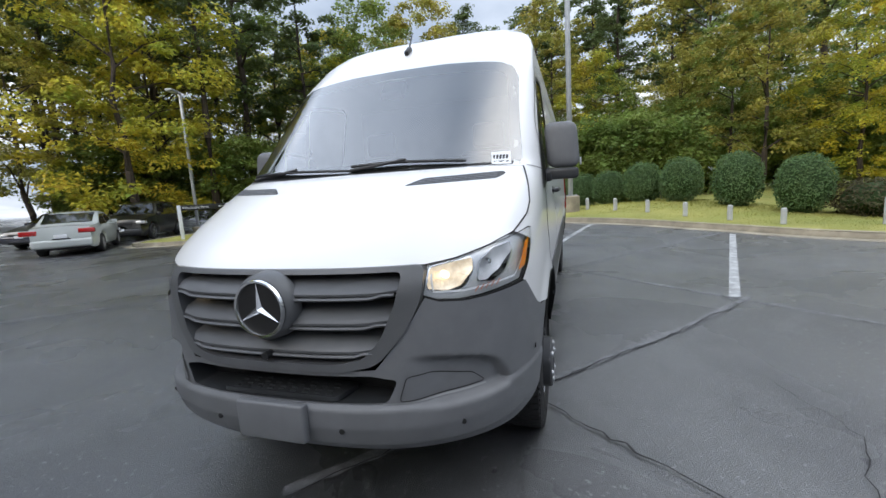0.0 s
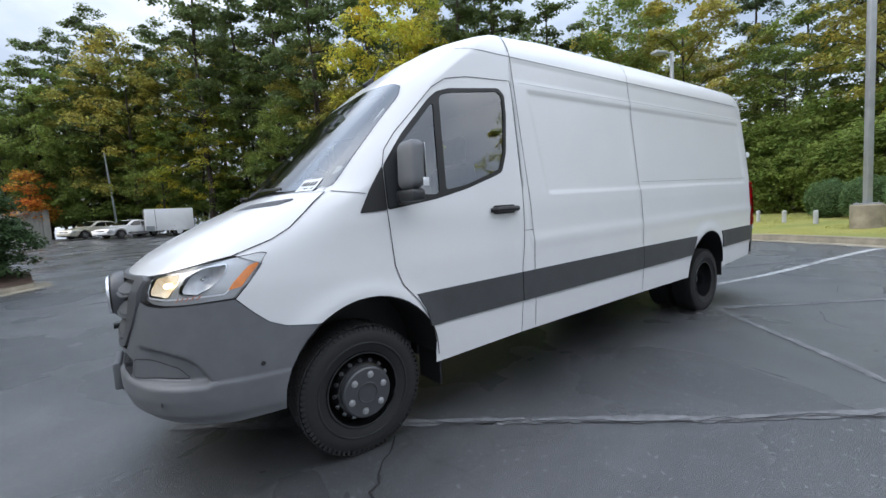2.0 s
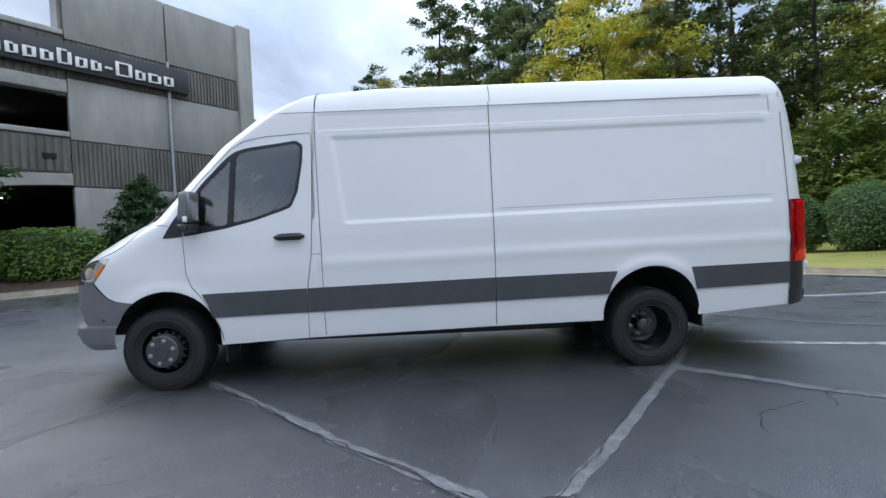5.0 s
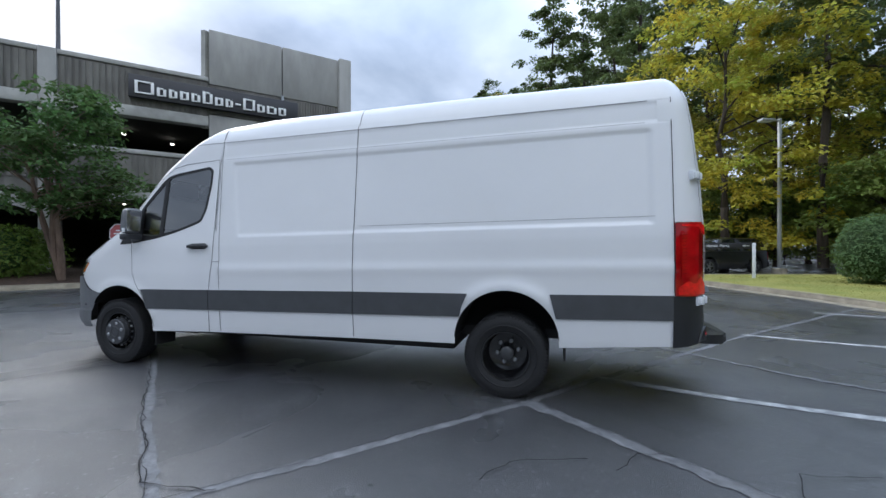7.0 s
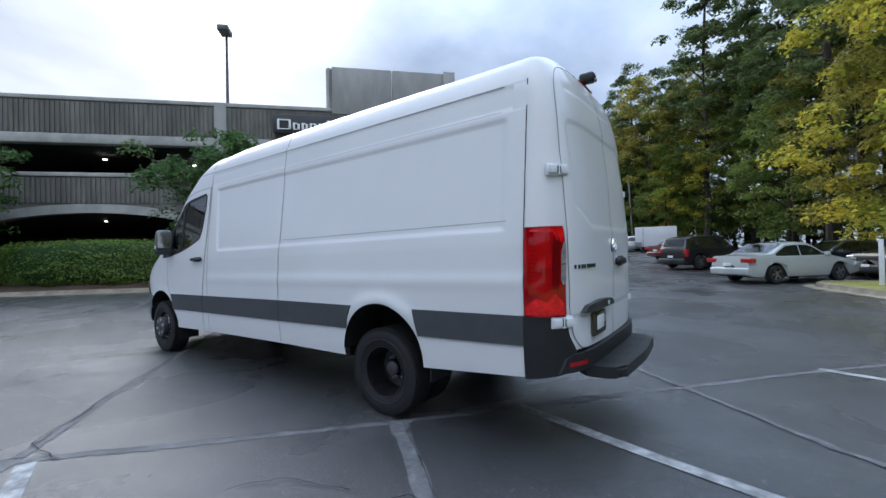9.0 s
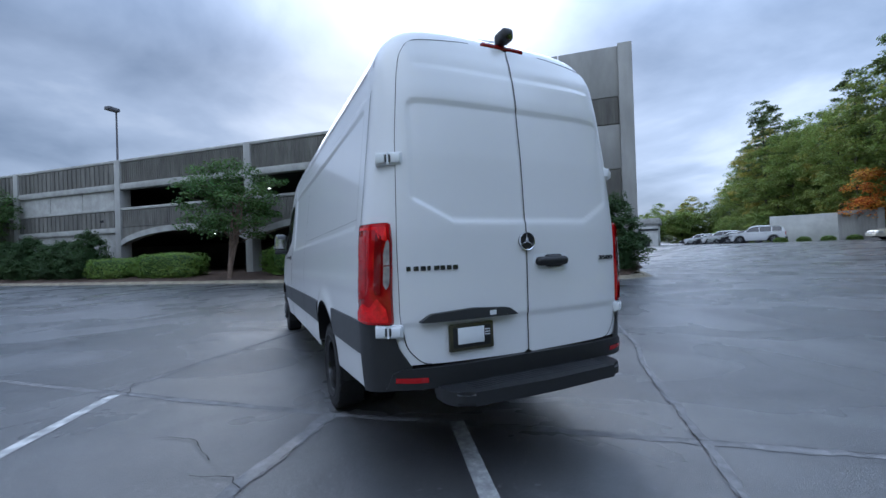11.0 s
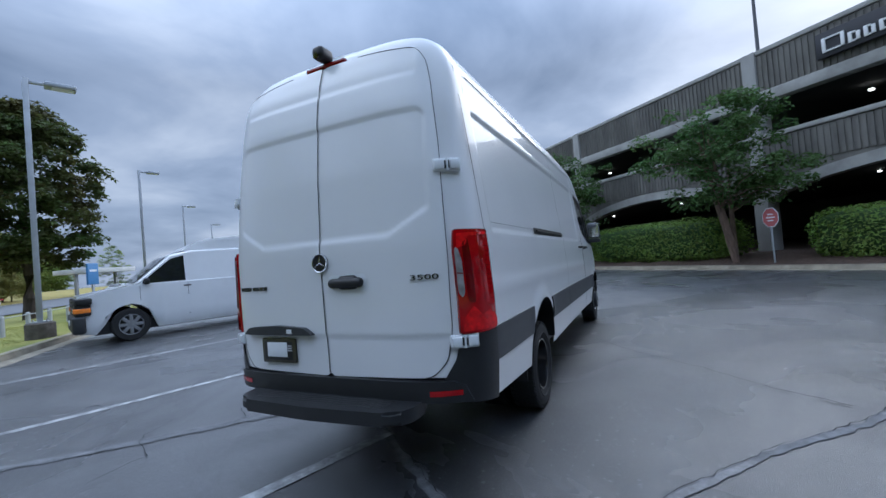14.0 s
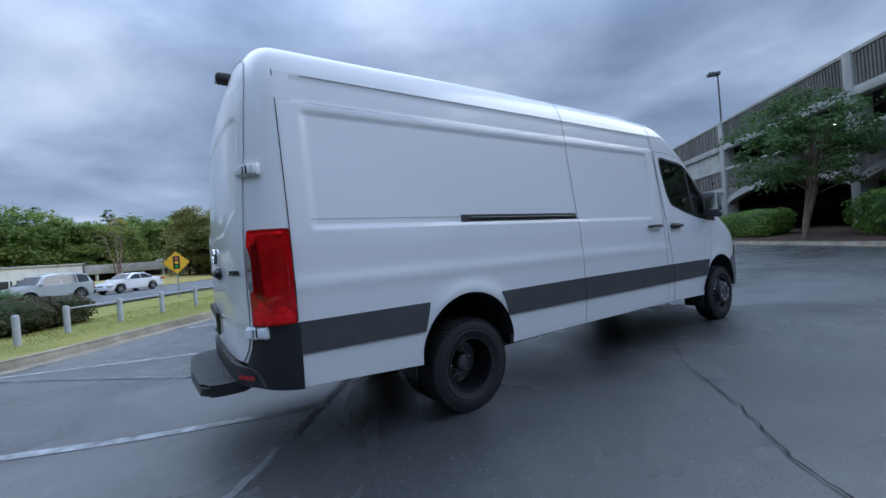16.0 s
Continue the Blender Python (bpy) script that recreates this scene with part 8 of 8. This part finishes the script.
WHITEC, SILVERC, BLACKC, REDC, NAVYC, BEIGEC = (car_paint(n, c) for n, c in (("car_white", (0.74, 0.75, 0.76)), ("car_silver", (0.42, 0.45, 0.44)), ("car_black", (0.012, 0.013, 0.014)),
                                                                         ("car_dark_red", (0.10, 0.012, 0.015)), ("car_navy", (0.02, 0.024, 0.04)), ("car_beige", (0.48, 0.46, 0.38))))
SHAPES = {  # length, width, height, bonnet height, belt, stations of (x, lower roof line)
    "sedan": dict(L=4.75, W=1.78, H=1.43, belt=0.92, top=[(-2.37, 0.62), (-2.30, 0.72), (-1.25, 0.90), (-0.95, 0.96), (-0.20, 1.40), (0.25, 1.43), (0.85, 1.38), (1.55, 1.02), (1.70, 0.99), (2.30, 0.95), (2.37, 0.70)], wb=(-1.40, 1.33), r=0.32),
    "suv": dict(L=4.7, W=1.88, H=1.76, belt=1.08, top=[(-2.35, 0.75), (-2.28, 0.95), (-1.25, 1.10), (-1.05, 1.14), (-0.45, 1.68), (0.1, 1.76), (1.6, 1.72), (2.05, 1.62), (2.25, 1.15), (2.33, 0.95), (2.35, 0.70)], wb=(-1.42, 1.38), r=0.37),
    "van": dict(L=5.69, W=2.01, H=2.08, belt=1.28, top=[(-2.84, 0.78), (-2.81, 1.13), (-2.10, 1.25), (-1.80, 1.30), (-1.0, 1.98), (-0.55, 2.08), (2.30, 2.12), (2.45, 2.0), (2.56, 1.3), (2.60, 0.9), (2.605, 0.70)], wb=(-1.88, 1.48), r=0.38),
}


def car(kind, name, label, paint, x, y, turn, z=None, group=""):
    """A car on its wheels, nose along -x before turning: body, roof house, panes, lamps, wheels."""
    sh = SHAPES[kind]
    W, H, belt, r = sh["W"] / 2, sh["H"], sh["belt"], sh["r"]
    t = thing(name, label, "van" if kind == "van" else "car", group, at=(x, y, (ground_z(x, y) if z is None else z)), turn=turn)
    tx, tz = [p[0] for p in sh["top"]], [p[1] for p in sh["top"]]
    xs = sorted(set(list(np.linspace(tx[0], tx[-1], 34)) + tx))
    arch = [(w, r + 0.09) for w in sh["wb"]]
    rows = []
    for xx in xs:
        f = abs(xx) / (sh["L"] / 2)
        w = W * (1 - 0.16 * max(0, f - 0.55) ** 1.6 / 0.45 ** 1.6)
        zt = float(np.interp(xx, tx, tz))
        zb = 0.24 if f < 0.9 else 0.24 + 0.5 * (f - 0.9)
        for cx, ar in arch:
            if abs(xx - cx) < ar:
                zb = max(zb, r + math.sqrt(ar * ar - (xx - cx) ** 2) * 0.98)
        sh_z = min(zt - 0.02, belt)
        up = max(0.0, zt - belt)
        wt = w - 0.02 - up * (0.30 if kind != "van" else 0.16)
        rows.append([(w * 0.93, zb), (w * 0.985, min(zb + 0.12, sh_z - 0.1)), (w, max(min(0.62, sh_z - 0.03), zb + 0.02)), (w * 0.985, sh_z), (w * 0.965 if up < 0.02 else w * 0.955, sh_z + 0.012), (wt, zt - 0.05 if up > 0.1 else zt - 0.004), (wt - 0.08, zt - 0.008), (wt * 0.5, zt + 0.012), (0, zt + 0.018)])
    bm = bmesh.new()
    gm = bmesh.new()
    for sg in (-1, 1):
        g = [[bm.verts.new((xx, sg * yy, zz)) for yy, zz in row] for xx, row in zip(xs, rows)]
        for i in range(len(xs) - 1):
            for j in range(8):
                bm.faces.new((g[i][j], g[i + 1][j], g[i + 1][j + 1], g[i][j + 1]))
        for i in (0, len(xs) - 1):
            bm.faces.new([g[i][j] for j in range(9)])
    bmesh.ops.remove_doubles(bm, verts=bm.verts, dist=0.0008)
    bmesh.ops.recalc_face_normals(bm, faces=bm.faces)
    body = part("body", bm, paint, t, smooth=35)

    def roof_y(xx, zz):
        zt = float(np.interp(xx, tx, tz))
        f = abs(xx) / (sh["L"] / 2)
        w = W * (1 - 0.16 * max(0, f - 0.55) ** 1.6 / 0.45 ** 1.6)
        up = max(0.02, zt - belt)
        wt = w - 0.02 - up * (0.30 if kind != "van" else 0.16)
        k = min(1, max(0, (zz - belt) / (up - 0.05 if up > 0.1 else 0.05)))
        return w * 0.955 + (wt - w * 0.955) * k
    # panes: sides, front, back
    cab = {"sedan": [(-0.85, 0.28), (0.33, 1.35)], "suv": [(-0.92, 0.22), (0.27, 1.2), (1.27, 2.0)], "van": [(-1.62, -0.72)]}[kind]
    for sg in (-1, 1):
        for x0, x1 in cab:
            pts = []
            for xx in np.linspace(x0, x1, 7):
                zt = float(np.interp(xx, tx, tz))
                pts.append((xx, max(belt + 0.035, zt - 0.10)))
            o_ = [(x0, belt + 0.03)] + [p for p in pts if p[1] > belt + 0.04] + [(x1, belt + 0.03)]
            bm = patch(o_, 0.2, lambda u, v: Vector((u, sg * (roof_y(u, v) + 0.006), v)))
            part("side_window", bm, CARGLASS, t)
    fi = {"sedan": (3, 4, 7, 8), "suv": (3, 4, 7, 8), "van": (3, 4, 7, 8)}[kind]
    for nm, a, b in (("windscreen", fi[0], fi[1]),) + ((("rear_window", fi[2] - 1, fi[2]),) if kind == "sedan" else (("rear_window", 7, 8),)):
        (xa, za), (xb, zb_) = sh["top"][a], sh["top"][b]
        bm = bmesh.new()
        wa, wb_ = roof_y(xa, za) * 0.90, roof_y(xb, zb_) * 0.80
        d = Vector((-(zb_ - za), 0, xb - xa)).normalized() * 0.022
        if d.z < 0:
            d = -d
        q = [Vector((xa + (xb - xa) * f, y_, za + (zb_ - za) * f)) + d for f, y_ in ((0.06, -wa), (0.06, wa), (0.92, wb_), (0.92, -wb_))]
        bm.faces.new([bm.verts.new(p) for p in q])
        bmesh.ops.solidify(bm, geom=bm.faces[:], thickness=0.01)
        part(nm, bm, CARGLASS, t, smooth=0)
    # lamps, bumpers, plates
    hz = tz[1] - 0.06
    hw = W * 0.80
    for sg in (-1, 1):
        bm = bmesh.new()
        box(bm, (tx[0] - 0.01, sg * hw - 0.2, hz - 0.13), (tx[0] + 0.28, sg * hw + 0.14, hz + 0.01), 0.03)
        hl = part("head_lamp", bm, CLEARL if kind != "van" else BLACK, t)
        if kind == "van":
            bm = bmesh.new()
            box(bm, (tx[0] - 0.05, sg * hw - 0.16, hz - 0.31), (tx[0] + 0.25, sg * hw + 0.155, hz - 0.20), 0.02)
            part("indicator", bm, ORANGE, hl)
        bm = bmesh.new()
        rz = belt - 0.02
        box(bm, (tx[-1] - 0.22, sg * hw - (0.28 if kind == "sedan" else 0.05), rz - (0.17 if kind == "sedan" else 0.42)), (tx[-1] - (0.0 if kind == "sedan" else 0.01), sg * hw + 0.14, rz - 0.02), 0.025)
        part("tail_lamp", bm, RED_T, t)
        bm = bmesh.new()
        box(bm, (cab[0][0] + 0.02, sg * (W + 0.02) - 0.09, belt), (cab[0][0] + 0.13, sg * (W + 0.02) + 0.09, belt + 0.15), 0.035)
        part("door_mirror", bm, paint if kind != "van" else BLACK, t)
        for dx in ((-0.25, 0.75) if kind != "van" else (-0.78,)):
            bm = bmesh.new()
            box(bm, (dx + 0.0, sg * W * 0.985 - 0.012, belt - 0.12), (dx + 0.17, sg * W * 0.985 + 0.012, belt - 0.085), 0.008)
            part("door_handle", bm, BLACK if kind == "van" else paint, t)
    for xx, sx in ((tx[0], -1), (tx[-1], 1)):
        bm = bmesh.new()
        box(bm, (xx - 0.08 if sx < 0 else xx - 0.16, -W * (0.86 if kind != "van" else 0.97), 0.30), (xx + 0.16 if sx < 0 else xx + 0.08, W * (0.86 if kind != "van" else 0.97), 0.56 if kind != "van" else 0.70), 0.06, seg=3)
        part("bumper", bm, DARKP if kind != "sedan" else paint, t)
        bm = bmesh.new()
        box(bm, (xx + sx * 0.085 - 0.01, -0.16, 0.48 if sx < 0 else 0.60), (xx + sx * 0.085 + 0.01, 0.16, 0.58 if sx < 0 else 0.72), 0.004)
        part("number_plate", bm, WHITEP, t)
    bm = bmesh.new()
    box(bm, (tx[0] - 0.005, -W * 0.5, hz - 0.18), (tx[0] + 0.1, W * 0.5, hz - 0.01), 0.02)
    if kind == "van":
        box(bm, (tx[0] - 0.03, -W * 0.95, hz - 0.38), (tx[0] + 0.26, W * 0.95, hz + 0.02), 0.04)
        for k in range(4):
            box(bm, (tx[0] - 0.045, -W * 0.55, hz - 0.34 + k * 0.09), (tx[0], W * 0.55, hz - 0.30 + k * 0.09), 0.01)
    part("grille", bm, BLACK, t)
    bm = bmesh.new()
    box(bm, (tx[0] + 0.3, -W * 0.82, 0.22), (tx[-1] - 0.3, W * 0.82, 0.5))
    part("underbody", bm, BLACK, t)
    for cx in sh["wb"]:
        for sg in (-1, 1):
            m = Matrix.Translation((cx, sg * (W - 0.13), r)) @ Matrix.Rotation(-sg * math.pi / 2, 4, "X")
            w = part("wheel", lathe(bmesh.new(), [(0.0, 0.05), (r * 0.5, 0.05), (r * 0.62, 0.02)], m, 20), BLACK, t)
            part("tyre", lathe(bmesh.new(), [(r * 0.64, -0.11), (r * 0.92, -0.11), (r, -0.07), (r, 0.07), (r * 0.92, 0.11), (r * 0.64, 0.11), (r * 0.62, 0.02)], m, 28), RUBBER, w)
            bm = bmesh.new()
            for k in range(5 if kind != "van" else 8):
                a = 2 * math.pi * k / (5 if kind != "van" else 8)
                box(bm, (0.03, -0.035, 0.06), (r * 0.62, 0.035, 0.10), 0.01, m @ Matrix.Rotation(a, 4, "Z"))
            lathe(bm, [(r * 0.66, 0.07), (r * 0.66, 0.105), (r * 0.60, 0.10), (r * 0.58, 0.06)], m, 28)
            lathe(bm, [(0.075, 0.06), (0.07, 0.11), (0.0, 0.115)], m, 16)
            part("rim", bm, ALLOY if kind != "van" else STEEL, w)
    if kind == "van":
        bm = bmesh.new()
        for sg in (-1, 1):
            for x0, z0, x1, z1 in ((-0.68, 0.45, -0.68, 1.98), (-1.68, 0.45, -1.68, 1.25), (0.55, 0.5, 0.55, 1.95)):
                box(bm, (x0 - 0.004, sg * (roof_y(x0, z1) if False else W * 0.99) - 0.003, z0), (x1 + 0.004, sg * W * 0.99 + 0.003, belt - 0.02))
        part("panel_gap", bm, SEAM, t, smooth=0)
        bm = bmesh.new()
        for k in range(5):
            box(bm, (-0.4, -0.7 + k * 0.35 - 0.05, 2.07), (2.25, -0.7 + k * 0.35 + 0.05, 2.105), 0.015)
        part("roof_rib", bm, paint, t)
        bm = bmesh.new()
        prof = [(-0.75, 2.06), (-0.45, 2.20), (-0.05, 2.32), (0.6, 2.37), (2.1, 2.37), (2.36, 2.30), (2.46, 2.08)]
        for wf, dz in ((1.0, 0.0), (0.9, 0.05)):
            prism(bm, [(px, pz + dz * (2.06 < pz)) for px, pz in prof], -W * 0.74 * wf, W * 0.74 * wf, Matrix.Rotation(math.pi / 2, 4, "X"))
        part("raised_roof", bm, paint, t)
    return t


car("van", "cargo_van", "white cargo van parked nose to the kerb", WHITEC, 0.30, -9.36, 160.0)
car("sedan", "car", "silver saloon car parked beside the lawn", SILVERC, 8.1, 16.2, 227, group="parked cars")
car("suv", "car", "black off-roader parked behind the parts sign", BLACKC, 12.6, 18.9, 30, group="parked cars")
car("suv", "car", "black off-roader parked at the wood's edge", BLACKC, 5.2, 23.4, 235, group="parked cars")
car("sedan", "car", "dark saloon parked behind the silver car", NAVYC, 10.2, 20.6, 25, group="parked cars")
car("sedan", "car", "dark-red saloon parked at the wood's edge", REDC, 3.6, 29.5, 235, group="parked cars")
car("sedan", "car", "white saloon parked beside the trailer", WHITEC, -1.9, 39.3, 40, group="parked cars")
car("sedan", "car", "beige saloon parked beside the trailer", BEIGEC, -4.3, 42.2, 40, group="parked cars")
for k in range(8):
    car(("suv", "sedan", "sedan")[k % 3], "car", ("white car in a far row of parked cars", "black car in a far row of parked cars", "silver car in a far row of parked cars")[k % 3], (WHITEC, BLACKC, SILVERC)[k % 3],
        -16.5 - k * 3.3, 46 + k * 3.6, 20, group="far row of cars")
for kind, s, off, pt, lab in (("sedan", -20.5, -31.0, WHITEC, "white car on the road"), ("suv", -13.6, -29.5, SILVERC, "silver off-roader on the road"), ("sedan", -32, -25.5, NAVYC, "dark car on the road"),
                              ("sedan", -44, -31.0, WHITEC, "white car on the road"), ("sedan", -62, -25.5, SILVERC, "silver car on the road")):
    p = to_w(s, off)
    car(kind, "car", lab, pt, p.x, p.y, 47 if off > -28 else 227, z=-0.10, group="cars on the road")
# enclosed trailer
tr = thing("box_trailer", "white enclosed box trailer with a single axle", "trailer", at=(0.75, 38.0, ground_z(0.75, 38.0)), turn=4)
bm = bmesh.new()
box(bm, (-1.65, -0.95, 0.45), (1.65, 0.95, 2.2), 0.04)
part("box_body", bm, WHITEC, tr)
bm = bmesh.new()
box(bm, (-1.67, -0.965, 0.45), (-1.1, -0.945, 0.85))
part("stone_guard", bm, STEEL, tr)
bm = bmesh.new()
box(bm, (-1.0, -0.96, 0.5), (-0.97, -0.945, 2.15))
part("panel_gap", bm, SEAM, tr)
bm = bmesh.new()
prism(bm, [(0.55 + 0.5 * math.cos(a), 0.42 + 0.5 * math.sin(a)) for a in np.linspace(0, math.pi, 12)], 0.96, 1.12, Matrix.Rotation(math.pi / 2, 4, "X"))
part("mudguard", bm, WHITEC, tr)
for sg in (-1, 1):
    m = Matrix.Translation((0.55, sg * 1.0, 0.34)) @ Matrix.Rotation(-sg * math.pi / 2, 4, "X")
    w = part("wheel", lathe(bmesh.new(), [(0.0, 0.06), (0.2, 0.06), (0.2, 0.0)], m, 20), WHITEP, tr)
    part("tyre", lathe(bmesh.new(), [(0.2, -0.1), (0.32, -0.1), (0.34, -0.05), (0.34, 0.05), (0.32, 0.1), (0.2, 0.1)], m, 24), RUBBER, w)
bm = bmesh.new()
tube(bm, (-1.65, -0.5, 0.45), (-2.75, 0, 0.45), 0.04)
tube(bm, (-1.65, 0.5, 0.45), (-2.75, 0, 0.45), 0.04)
part("drawbar", bm, DARKP, tr)
tube(bm := bmesh.new(), (-2.6, 0, 0), (-2.6, 0, 0.6), 0.03)
part("jockey_leg", bm, STEEL, tr)
